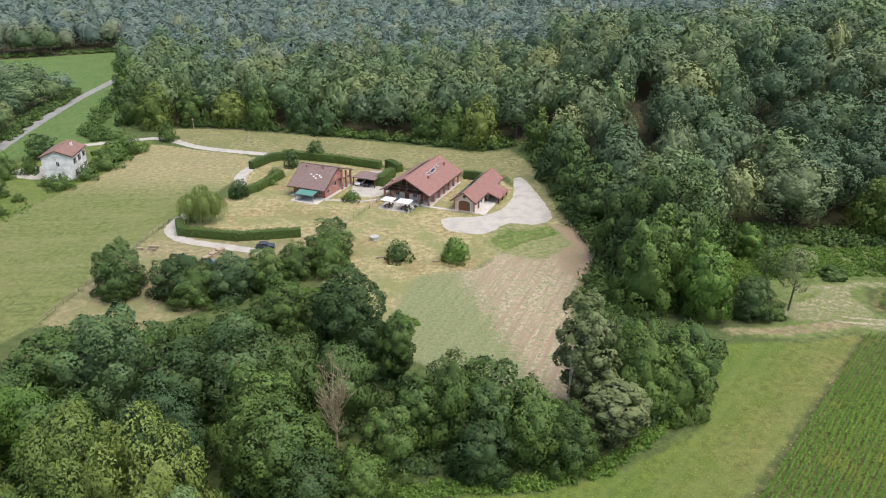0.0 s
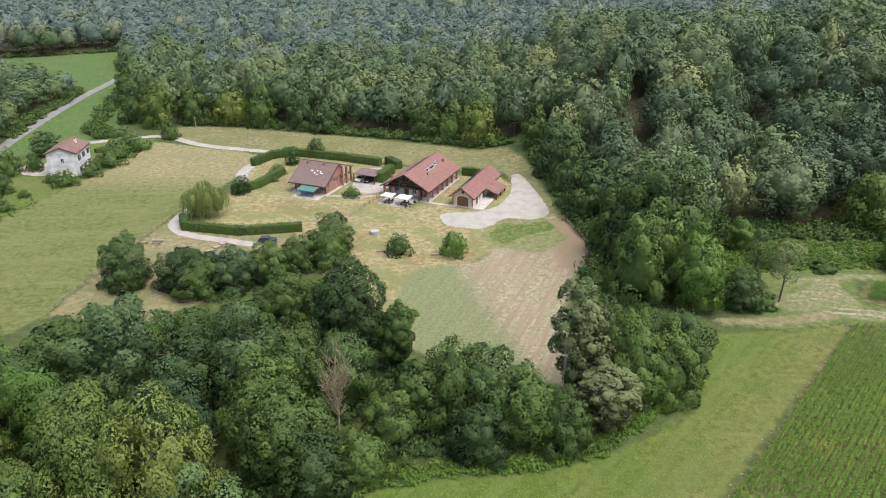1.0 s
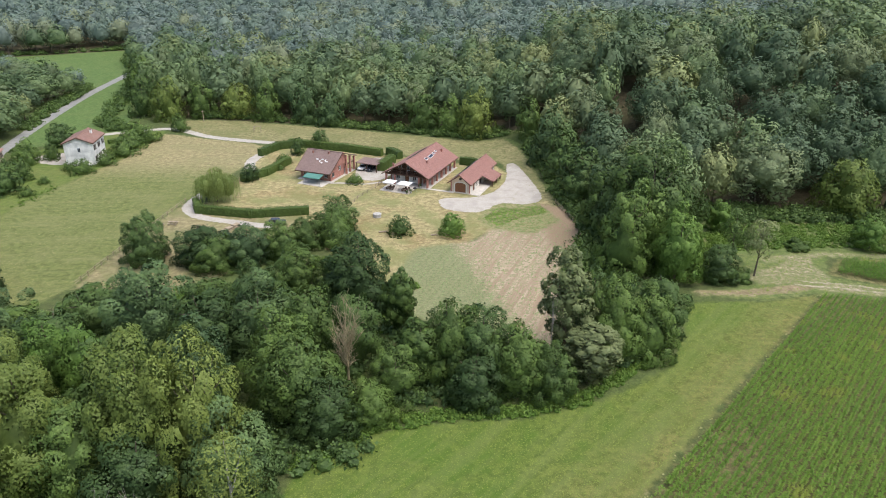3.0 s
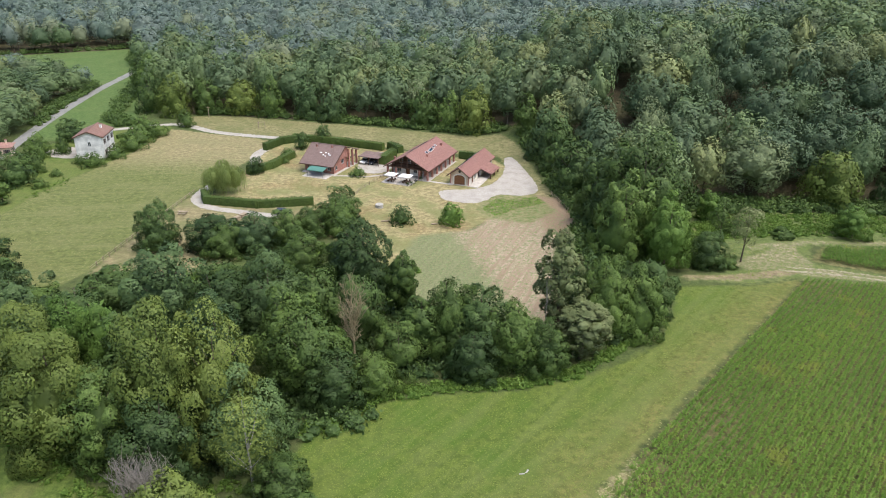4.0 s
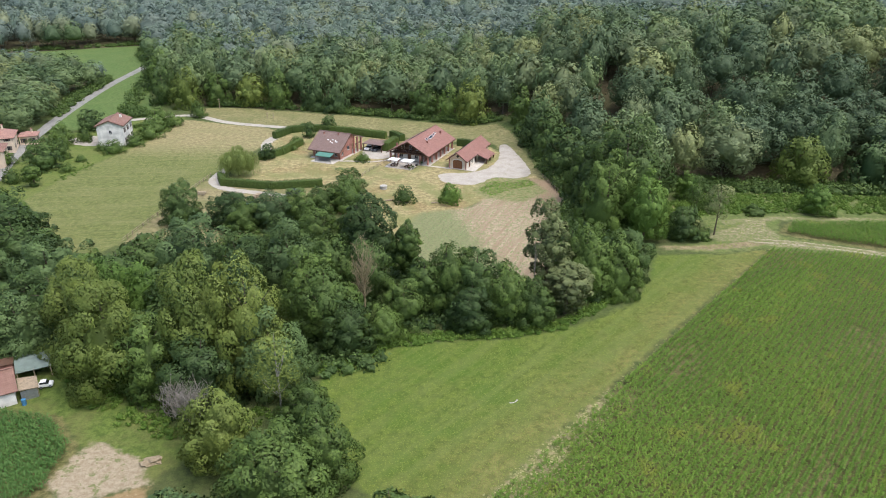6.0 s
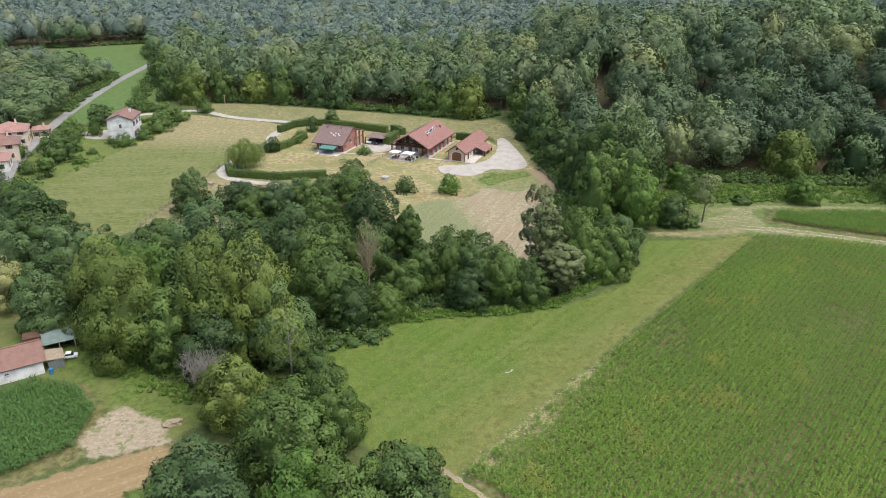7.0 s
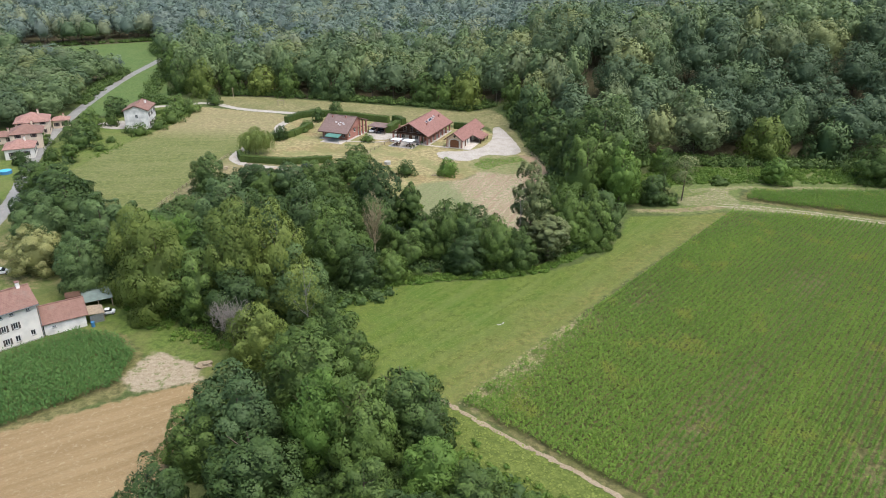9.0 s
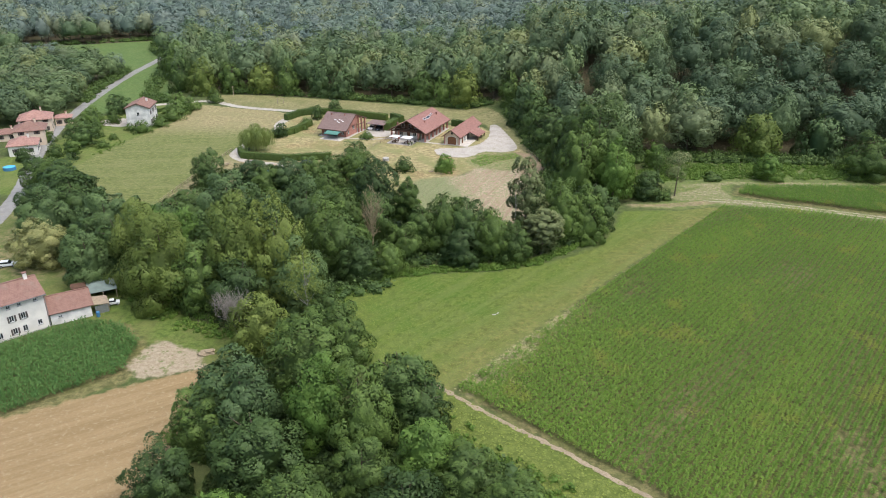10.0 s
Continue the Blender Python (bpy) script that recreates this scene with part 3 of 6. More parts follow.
    lean = np.concatenate([lean, rays + rng.normal(0, 0.7, (deep, 3))])
    shade = np.concatenate([shade, rays])
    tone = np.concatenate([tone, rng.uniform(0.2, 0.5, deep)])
    span = leaf * np.concatenate([np.ones((n, 1)), np.full((deep, 1), 1.6)])
    lv, lf = leaf_chips(rng, at, lean, span)
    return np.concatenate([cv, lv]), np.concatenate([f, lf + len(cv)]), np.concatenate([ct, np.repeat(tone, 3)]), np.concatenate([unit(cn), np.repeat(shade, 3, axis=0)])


def tube(bm, points, sides=7):
    """A tapered limb through points of (place, radius)."""
    rings = []
    for i, (p, r) in enumerate(points):
        p = Vector(p)
        a, b = Vector(points[max(0, i - 1)][0]), Vector(points[min(len(points) - 1, i + 1)][0])
        way = (b - a).normalized()
        side = way.orthogonal().normalized()
        up = way.cross(side)
        rings.append([bm.verts.new(p + (side * math.cos(t) + up * math.sin(t)) * r) for t in (2 * math.pi * k / sides for k in range(sides))])
    for a, b in zip(rings, rings[1:]):
        for k in range(sides):
            bm.faces.new((a[k], a[(k + 1) % sides], b[(k + 1) % sides], b[k]))
    bm.faces.new(rings[-1])


def trunk_mesh(name, seed, height, girth, spread_to, material, limbs=5, twigs=0):
    """A bent, tapered trunk with limbs that run out into the crown."""
    rng = random.Random(seed)
    bm = bmesh.new()
    bend = [(rng.uniform(-0.03, 0.03) * height * t, rng.uniform(-0.03, 0.03) * height * t) for t in (0, 0.35, 0.7, 1)]
    line = [((*bend[i], height * t - (0.6 if t == 0 else 0)), girth * g) for i, (t, g) in enumerate(((0, 1.25), (0.35, 0.85), (0.7, 0.5), (1, 0.12)))]
    tube(bm, line)
    for k in range(limbs):
        a = 2 * math.pi * k / limbs + rng.uniform(-0.5, 0.5)
        z = height * rng.uniform(0.3, 0.72)
        reach = spread_to * rng.uniform(0.6, 0.95)
        start = Vector((bend[1][0], bend[1][1], z))
        mid = start + Vector((math.cos(a) * reach * 0.5, math.sin(a) * reach * 0.5, height * 0.1))
        end = start + Vector((math.cos(a) * reach, math.sin(a) * reach, height * rng.uniform(0.16, 0.3)))
        tube(bm, [(start, girth * 0.42), (mid, girth * 0.27), (end, girth * 0.08)], 5)
        for _ in range(twigs):
            p = start.lerp(end, rng.uniform(0.15, 1))
            q = p + Vector((rng.uniform(-1, 1), rng.uniform(-1, 1), rng.uniform(0.4, 1.8))) * spread_to * 0.42
            tube(bm, [(p, girth * 0.2), (q, girth * 0.1)], 3)
            for _ in range(3):
                e = q + Vector((rng.uniform(-1, 1), rng.uniform(-1, 1), rng.uniform(0.0, 1.4))) * spread_to * 0.22
                tube(bm, [(p.lerp(q, rng.uniform(0.5, 1)), girth * 0.11), (e, girth * 0.07)], 3)
    me = bpy.data.meshes.new(name)
    bm.to_mesh(me)
    bm.free()
    me.materials.append(material)
    return me


def tree_parts(kind, seed, detail):
    """The crown and trunk of one tree, one metre in radius by one in height scaled later: real metres for a typical tree."""
    spec = {
        # radius, low, high, boughs, clumps a bough, share of leaves, shape, leaf
        "oak": (5.0, -1.2, 15.0, 42, 5, 1.0, "dome", M_LEAF),
        "ash": (4.6, -1.2, 15.5, 38, 5, 0.95, "round", M_LEAF_DARK),
        "chestnut": (5.4, -1.2, 15.0, 40, 6, 1.1, "dome", M_LEAF_YELLOW),
        "robinia": (4.2, 0.2, 14.0, 34, 4, 0.8, "round", M_LEAF_BRIGHT),
        "poplar": (2.8, 0.2, 19.0, 64, 3, 0.7, "column", M_LEAF_GREY),
        "alder": (3.2, 0.0, 14.0, 34, 4, 0.75, "column", M_LEAF),
        "elder": (4.6, -1.2, 13.0, 36, 5, 0.9, "round", M_LEAF_BLUE),
        "blossom": (5.4, 0.0, 15.0, 40, 5, 1.1, "dome", M_LEAF_CREAM),
        "bush": (2.1, -0.5, 3.4, 22, 4, 0.3, "dome", M_LEAF),
        "shrub": (2.1, -0.5, 3.8, 20, 4, 0.35, "dome", M_LEAF_BRIGHT),
    }[kind]
    radius, low, high, boughs, fine, share, shape, mat = spec
    small = kind in ("bush", "shrub")
    if detail == "near":
        v, f, t, n = crown(seed, radius, low, high, boughs, int(16000 * share * (1.3 if kind == "chestnut" else 1)), 0.22 if kind == "chestnut" else 0.25, shape, fine=fine, core=0.2 if kind == "poplar" else 0.5)
    else:
        v, f, t, n = crown(seed, radius, low, high, boughs, int(3800 * share), 0.27 if small else 0.46, shape, fine=3)
    return np_mesh("crown", v, f, mat, t, True, n), trunk_mesh("trunk", seed, high * 0.86, 0.06 if small else 0.26, radius * 0.8, M_BARK)


def make_tree(kind, seed, detail, name="tree"):
    cm, tm = tree_parts(kind, seed, detail)
    root = new(name)
    for part_name, me in (("trunk", tm), ("crown", cm)):
        o = new(part_name, me)
        o.parent = root
    return root


TREE_LABEL = {
    "oak": "broad deciduous tree in full green leaf",
    "ash": "dark green leafy tree with a rounded crown",
    "chestnut": "large yellow-green chestnut tree in full leaf",
    "robinia": "bright green tree with a light feathery crown",
    "poplar": "tall narrow tree with grey-green leaves",
    "alder": "slender upright green tree of the stream belt",
    "elder": "blue-green leafy tree with a lumpy crown",
    "blossom": "chestnut tree covered in cream-yellow blossom",
    "bush": "rounded leafy green bush standing on the grass",
    "shrub": "bright green rounded shrub on the dry lawn",
}
HIGH = {"oak": 15.0, "ash": 15.5, "chestnut": 15.0, "robinia": 14.0, "poplar": 19.0, "alder": 14.0, "elder": 13.0, "blossom": 15.0, "bush": 3.4, "shrub": 3.8}
WIDE = {"oak": 5.6, "ash": 5.0, "chestnut": 6.0, "robinia": 4.8, "poplar": 3.3, "alder": 3.7, "elder": 5.1, "blossom": 6.0, "bush": 2.4, "shrub": 2.4}
STOCK = {}


def plant(kind, x, y, height, width, detail="mid", group="", label=""):
    """A tree of that height and crown width at a place, turned by chance."""
    spin = random.uniform(0, 360)
    key = (kind, detail, random.randrange(3 if detail == "near" else 2))
    size = Matrix.Diagonal((width / 2 / WIDE[kind], width / 2 / WIDE[kind], height / HIGH[kind], 1))
    sink = 0.09 * height if kind in ("oak", "ash", "elder", "chestnut") else 0.0  # skirts of leaves reach the grass
    size[2][2] *= 1 + sink / height
    m = pose(x, y, float(ground_z(x, y)) - sink, 0, 0, spin) @ size
    if key not in STOCK:
        STOCK[key] = make_tree(kind, 100 + len(STOCK) * 7, detail, "bush" if kind in ("bush", "shrub") else "tree")
        made = STOCK[key]
        made.matrix_basis = m
    else:
        base = STOCK[key]
        keep = base.matrix_basis.copy()
        base.matrix_basis = Matrix()
        made = copy_thing(base, m)
        base.matrix_basis = keep
    return tagged(made, label or TREE_LABEL[kind], "bush" if kind in ("bush", "shrub") else "tree", group)


# kind, x, y, height, crown width
BELT_WEST = [
    ("ash", -64.6, 118.5, 11.5, 9.5), ("ash", -53, 120, 9.5, 11), ("oak", -49, 116, 8.5, 9), ("elder", -43, 119, 9.5, 10),
    ("oak", -37, 122, 8.5, 9), ("oak", -33, 128, 8, 8), ("ash", -27.3, 137.5, 8.6, 9.5), ("oak", -27, 130, 9, 8.5),
    ("oak", -30.2, 108.9, 9.6, 10), ("oak", -34, 94.5, 12, 12), ("ash", -17.1, 98.7, 15.6, 12), ("ash", -20, 106, 13, 10),
    ("elder", -58, 95, 8, 10.5), ("ash", -61.5, 87, 11.5, 11), ("oak", -43, 96, 9, 11), ("oak", -71, 85, 8, 11),
]
BELT_MIDDLE = [
    ("ash", -61, 78, 13, 12), ("elder", -48.7, 84, 16, 14), ("ash", -40, 82, 14, 11), ("elder", -31, 84, 14, 12),
    ("oak", -23, 82, 15, 11), ("ash", -15, 82, 14.5, 9), ("alder", -9.0, 90.5, 14.2, 6), ("robinia", -54.2, 72, 14, 8), ("robinia", -59.6, 73.5, 13.5, 8),
    ("chestnut", -38, 56, 20.2, 13), ("chestnut", -30.5, 55, 20, 12), ("ash", -46, 66, 14, 12), ("oak", -21.4, 67.5, 15, 13),
    ("ash", -16.5, 63.5, 10, 8.5), ("oak", -11.5, 66.5, 8, 7), ("oak", -25, 74, 15, 11), ("elder", -36, 70, 14, 11), ("oak", -8.5, 73, 9, 8),
]
BELT_EAST = [
    ("alder", -5, 77, 12, 7), ("oak", -0.8, 79, 15.2, 9), ("ash", 4.4, 77.5, 14, 11), ("oak", 10, 75, 12.5, 10), ("ash", 3, 71.5, 9, 8),
    ("oak", 14, 74.5, 9, 8), ("poplar", 17.8, 84.5, 20.2, 8.5), ("poplar", 21, 77.5, 11.5, 8.5), ("oak", 25.5, 86, 15.4, 10), ("ash", 24, 93, 12, 9),
    ("oak", 32.5, 87, 12.5, 10), ("ash", 35, 93, 13, 10), ("oak", 35.5, 117, 20, 12.5), ("ash", 37, 124.5, 17, 11), ("oak", 35.5, 136, 18, 11),
]
FIELD_EAST = [
    ("robinia", 43.7, 112.6, 15.8, 9.5), ("robinia", 46, 119, 13, 9), ("ash", 52.5, 114.5, 8.6, 8), ("oak", 42, 130, 25, 19),
    ("robinia", 92, 131, 8.5, 7), ("oak", 122, 135, 14, 14), ("bush", 66, 133, 2.4, 6), ("bush", 57.5, 114, 2.2, 4), ("robinia", 62, 140, 8, 6), ("bush", 76, 131, 1.8, 5),
]
BELT_SOUTH = [
    ("oak", -21, 25.5, 14, 13), ("elder", -27.2, 14.5, 13.4, 12), ("oak", -16.5, 33, 11.8, 9), ("oak", -19.9, 44.4, 7.0, 7.5), ("ash", -5.9, 18.8, 13.2, 10), ("robinia", -17, 12.7, 14.8, 8.5),
    ("oak", -31.5, 12, 10, 9), ("ash", -23, 6, 12, 11), ("oak", -10.8, 12.2, 15, 9.5), ("robinia", -1.5, 6, 10, 8), ("oak", 3, 3, 8, 8.5), ("ash", -4, -3, 9, 9),
    ("oak", -17, -4, 10, 10), ("robinia", -26, -6, 9, 9), ("oak", 8.5, -1.5, 7.5, 9), ("ash", -34, 2, 9, 8), ("oak", -9.7, 4.5, 8, 8), ("ash", -2.3, 16, 9.6, 7.5), ("oak", -33, -8, 9, 9),
]
SOUTH_WEST = [
    ("chestnut", -52.4, 55, 17.8, 14), ("chestnut", -58.4, 60, 17, 11.5), ("oak", -45, 51, 14, 11), ("ash", -36, 48.5, 13, 11), ("elder", -27, 52, 13, 11),
    ("ash", -66, 66, 14, 12), ("blossom", -83.8, 69.5, 9.5, 11), ("elder", -74, 78, 13, 13), ("ash", -88, 92, 13, 14), ("ash", -95, 101, 14, 15),
    ("oak", -101, 108, 13, 13), ("elder", -89, 82, 12, 12), ("elder", -70, 61, 12, 10), ("ash", -74, 70, 11, 11), ("ash", -96, 92, 11, 11), ("ash", -106, 114, 12, 11),
    ("elder", -77, 87, 9, 11),
]
GARDEN = [
    ("bush", -12.8, 136, 4.2, 6), ("shrub", -0.6, 136, 5.2, 6.4), ("ash", -57.5, 173, 5.5, 4.8), ("ash", -44, 208, 6.5, 5.2),
    ("ash", -49.5, 199, 6.0, 4.2), ("bush", -28, 172, 2.4, 5), ("bush", -52, 190, 2.6, 5), ("bush", -96, 226, 5.5, 6), ("bush", -51, 183, 1.4, 2.4),
]
WEST = [
    ("ash", -127.5, 205, 8, 9), ("oak", -129, 188, 7, 8), ("bush", -121.8, 147.5, 4, 5), ("ash", -129, 142, 5, 5), ("oak", -132.5, 163.5, 5, 5), ("bush", -107, 178, 4, 7), ("bush", -112, 180, 2.4, 3.6), ("bush", -104, 186, 3.6, 6), ("bush", -103, 195, 4.5, 8),
    ("bush", -104, 203, 5.5, 9), ("bush", -102, 212, 4.5, 8), ("oak", -108, 215, 7, 8), ("bush", -113, 168, 2.0, 3.4), ("bush", -112, 158, 2.6, 4),
    ("alder", -114.4, 145, 7, 5), ("ash", -120, 160, 10, 10), ("oak", -121, 171, 6.5, 6), ("bush", -122, 190, 5, 5), ("bush", -126, 184, 4, 4),
]
for rows, group, detail in ((BELT_WEST, "trees of the stream belt", "near"), (BELT_MIDDLE, "trees of the stream belt", "near"), (BELT_EAST, "trees of the stream belt", "near"), (FIELD_EAST, "trees along the field track", "near"), (BELT_SOUTH, "trees of the south thicket", "near"), (SOUTH_WEST, "trees of the hamlet belt", "near"), (GARDEN, "garden trees and bushes", "mid"), (WEST, "hamlet trees and bushes", "mid")):
    for kind, x, y, height, width in rows:
        plant(kind, x, y, height, width * (1.05 if detail == "near" else 1.0), detail, group)


# ---------- woods ----------
def woods_places():
    """Tree places in the woods and their crown radii, thrown by chance, each with room for its crown, away from all open land."""
    rng = np.random.default_rng(11)
    y = np.concatenate([rng.uniform(60, 300, 9000), rng.uniform(300, 612, 19000)])
    x = rng.uniform(-1, 1, len(y)) * (0.64 * (y + 68) + 10)
    east = smooth(20, 60, x) * smooth(340, 280, y)
    r = rng.uniform(3.9, 6.4, len(y)) + east * rng.uniform(0.2, 2.6, len(y)) + smooth(320, 420, y) * rng.uniform(0.2, 1.6, len(y))
    clear = np.full(len(y), -1e9)
    hamlet = [(-170, 90), (-60, 60), (-20, 60), (40, 60), (60, 100), (30, 125), (24, 150), (-64, 150), (-100, 120), (-112, 226), (-128, 205), (-150, 190)]
    estate = [(-64, 145), (-112, 226), (-102, 241), (-60, 236), (15, 214), (26, 160), (24, 120), (-70, 110)]
    for poly in [*ZONES.values(), hamlet, estate, ribbon(LANE, 5)]:
        clear = np.maximum(clear, inside_distance(x, y, poly))
    ok = (clear < -1.0 - np.where((x > 0) & (y < 240), 0.75, 0.45) * r) & ~((x < 24) & (y < 145) & (x > -110))
    x, y, r, clear = x[ok], y[ok], r[ok], clear[ok]
    cells, kept = {}, []
    for i, (px, py, pr) in enumerate(zip(x.tolist(), y.tolist(), r.tolist())):
        cx, cy = int(px // 16), int(py // 16)
        near = (q for dx in (-1, 0, 1) for dy in (-1, 0, 1) for q in cells.get((cx + dx, cy + dy), ()))
        if all((px - qx) ** 2 + (py - qy) ** 2 > (0.84 * (pr + qr)) ** 2 for qx, qy, qr in near):
            cells.setdefault((cx, cy), []).append((px, py, pr))
            kept.append(i)
    return np.stack([x, y, r], -1)[kept], -clear[kept]


def build_woods():
    rng = np.random.default_rng(5)
    places, depth = woods_places()
    low_wood = smooth(-138, -150, places[:, 0]) * smooth(345, 315, places[:, 1])  # younger trees west of the lane
    edge = np.flatnonzero((depth < 8.5) & (places[:, 1] < 300) & (low_wood < 0.5))[:185]
    kinds = ["oak", "ash", "oak", "elder", "ash", "oak", "chestnut", "elder"]
    for i in edge:
        x, y, r = (float(q) for q in places[i])
        plant(kinds[int(rng.integers(0, 8))], x, y, float(rng.uniform(7, 10) + 1.35 * r), 2.15 * r, "mid", "trees at the edge of the woods")
    rest = np.ones(len(places), bool)
    rest[edge] = False
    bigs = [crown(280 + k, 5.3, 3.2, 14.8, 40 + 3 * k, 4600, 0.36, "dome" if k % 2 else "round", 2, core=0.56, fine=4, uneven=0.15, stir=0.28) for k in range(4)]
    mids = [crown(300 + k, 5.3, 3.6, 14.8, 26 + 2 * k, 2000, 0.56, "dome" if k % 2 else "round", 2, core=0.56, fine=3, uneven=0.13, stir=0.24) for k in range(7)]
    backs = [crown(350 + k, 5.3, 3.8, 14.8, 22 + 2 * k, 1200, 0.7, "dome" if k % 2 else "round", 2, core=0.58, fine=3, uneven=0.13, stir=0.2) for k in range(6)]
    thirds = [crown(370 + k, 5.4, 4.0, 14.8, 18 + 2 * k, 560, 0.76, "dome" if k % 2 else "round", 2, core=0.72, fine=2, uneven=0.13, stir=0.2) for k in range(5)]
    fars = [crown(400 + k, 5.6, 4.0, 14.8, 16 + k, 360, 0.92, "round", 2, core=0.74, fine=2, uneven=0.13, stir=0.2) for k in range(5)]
    leafs = M_WOODS + M_FAR_HAZE
    for name, label, some, stock in (("woods", "dense mixed deciduous woods on the rising hillside", rest & (places[:, 1] < 290), mids), ("far_woods", "distant mixed woods reaching the horizon", rest & (places[:, 1] >= 290), fars)):
        V, F, T, S, N, count = [], [], [], [], [], 0
        stem = np.array([(0.28 * math.cos(k * 1.2566), 0.28 * math.sin(k * 1.2566), -0.5) for k in range(5)] + [(0.15 * math.cos(k * 1.2566), 0.15 * math.sin(k * 1.2566), 8.0) for k in range(5)])
        bark_faces = np.array([t for k in range(5) for t in ((k, (k + 1) % 5, 5 + k), ((k + 1) % 5, 5 + (k + 1) % 5, 5 + k))])
        print(name, int(some.sum()), "trees")
        for (x, y, r), young in zip(places[some], low_wood[some]):
            kin = bigs if name == "woods" and r > 6.5 and y < 250 else backs if name == "woods" and y > 205 else thirds if name == "far_woods" and y < 400 else stock
            v, f, t, nn = kin[int(rng.integers(0, len(kin)))]
            a, w = rng.uniform(0, 6.28), r / 5.2 * 1.1
            h = (rng.uniform(8.5, 11.5) + 1.2 * r) / 14.8 * (1 - 0.35 * young)
            if rng.uniform() < 0.1:  # slender trees that stand above the rest
                w, h = w * 0.65, h * 1.15
            c, s = math.cos(a) * w, math.sin(a) * w
            z = float(ground_z(x, y))
            V.append(np.stack([v[:, 0] * c - v[:, 1] * s + x, v[:, 0] * s + v[:, 1] * c + y, v[:, 2] * h + z], -1))
            N.append(np.stack([(nn[:, 0] * c - nn[:, 1] * s) / w, (nn[:, 0] * s + nn[:, 1] * c) / w, nn[:, 2]], -1))
            F.append(f + count)
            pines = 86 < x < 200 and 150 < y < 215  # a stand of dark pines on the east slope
            # haze-tinted leaf colours grow likelier with distance
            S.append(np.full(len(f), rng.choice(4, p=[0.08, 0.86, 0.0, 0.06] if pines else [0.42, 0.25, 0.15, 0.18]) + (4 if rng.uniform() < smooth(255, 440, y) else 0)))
            # crown tones keep their painted inner shade, weakened, plus a tone per tree
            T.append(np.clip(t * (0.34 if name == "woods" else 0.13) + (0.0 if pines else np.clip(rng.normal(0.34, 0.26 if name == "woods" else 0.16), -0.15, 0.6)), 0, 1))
            count += len(v)
            V.append(stem * [1, 1, h] + [x, y, z])
            F.append(bark_faces + count)
            S.append(np.full(len(bark_faces), 8))
            T.append(np.zeros(len(stem)))
            N.append(unit(stem * [1, 1, 0]))
            count += len(stem)
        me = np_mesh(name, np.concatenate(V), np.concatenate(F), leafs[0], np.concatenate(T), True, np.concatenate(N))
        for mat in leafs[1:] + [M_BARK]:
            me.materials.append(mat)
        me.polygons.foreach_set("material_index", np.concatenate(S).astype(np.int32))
        tagged(new(name, me), label, "woods", kind="stuff")


build_woods()

# ---------- building materials ----------
def roof_tiles(name, low, high, moss=0.25):
    """Clay tiles: courses across the slope, tone by tile, stains and lichen."""
    m = Nodes(name)
    at = m.place(True)
    bricks = m.node("ShaderNodeTexBrick", Scale=1.0, Mortar_Size=0.018, Bias=0.0, Brick_Width=0.24, Row_Height=0.34)
    m.put(bricks.inputs["Vector"], m.turned(0, own=True))
    bricks.inputs["Color1"].default_value, bricks.inputs["Color2"].default_value = (*low, 1), (*high, 1)
    bricks.inputs["Mortar"].default_value = (low[0] * 0.45, low[1] * 0.45, low[2] * 0.45, 1)
    c = m.mix(0.5, bricks.outputs["Color"], m.mix(m.span(m.noise(1.3, 5, at=at), 0.35, 0.65), low, high))
    c = m.mix(m.span(m.noise(0.45, 5, 0.7, at=at), 0.5, 0.75, 0, moss), c, (0.20, 0.17, 0.14))
    c = m.mix(m.span(m.noise(7.0, 4, at=at), 0.55, 0.75, 0, 0.35), c, (high[0] * 1.25, high[1] * 1.3, high[2] * 1.4))
    return m.done(c, 0.85, bump=bricks.outputs["Fac"], depth=-0.03)


M_TILE = roof_tiles("roof_tile_red", (0.235, 0.115, 0.095), (0.31, 0.165, 0.135))
M_TILE_BROWN = roof_tiles("roof_tile_brown", (0.175, 0.118, 0.102), (0.23, 0.158, 0.138))
M_TILE_OLD = roof_tiles("roof_tile_old", (0.20, 0.110, 0.084), (0.265, 0.155, 0.122), 0.5)
M_TILE_ORANGE = roof_tiles("roof_tile_orange", (0.29, 0.155, 0.122), (0.38, 0.22, 0.178), 0.25)
M_WALL = plain("plaster_white", (0.74, 0.70, 0.63), 0.9, 0.12, 0.6, 12)
M_WALL_OLD = plain("plaster_weathered", (0.74, 0.71, 0.66), 0.92, 0.3, 0.5, 5)
M_WALL_CREAM = plain("plaster_cream", (0.68, 0.55, 0.42), 0.9, 0.14, 0.6, 12)
M_BRICK = plain("brick_pink", (0.42, 0.20, 0.155), 0.9, 0.25, 1.5, 9, 0.01)
M_TIMBER = plain("timber_dark", (0.11, 0.060, 0.038), 0.7, 0.3, 2.5, 30)
M_DOOR = plain("door_brown", (0.235, 0.105, 0.050), 0.6, 0.3, 4, 30)
M_FRAME = plain("frame_white", (0.75, 0.75, 0.73), 0.5, 0.06)
M_SHUTTER = plain("shutter_dark", (0.10, 0.085, 0.075), 0.7, 0.2)
M_PAVE = plain("paving_pale", (0.50, 0.455, 0.40), 0.9, 0.2, 1.2, 8)
M_CLOTH = plain("cloth_white", (0.70, 0.69, 0.66), 0.9, 0.06)
M_AWNING = plain("awning_green", (0.085, 0.205, 0.165), 0.85, 0.1)
M_METAL = plain("metal_grey", (0.32, 0.33, 0.34), 0.45, 0.15, metal=0.6)
M_DARK = plain("rubber_dark", (0.025, 0.025, 0.027), 0.8, 0.2)
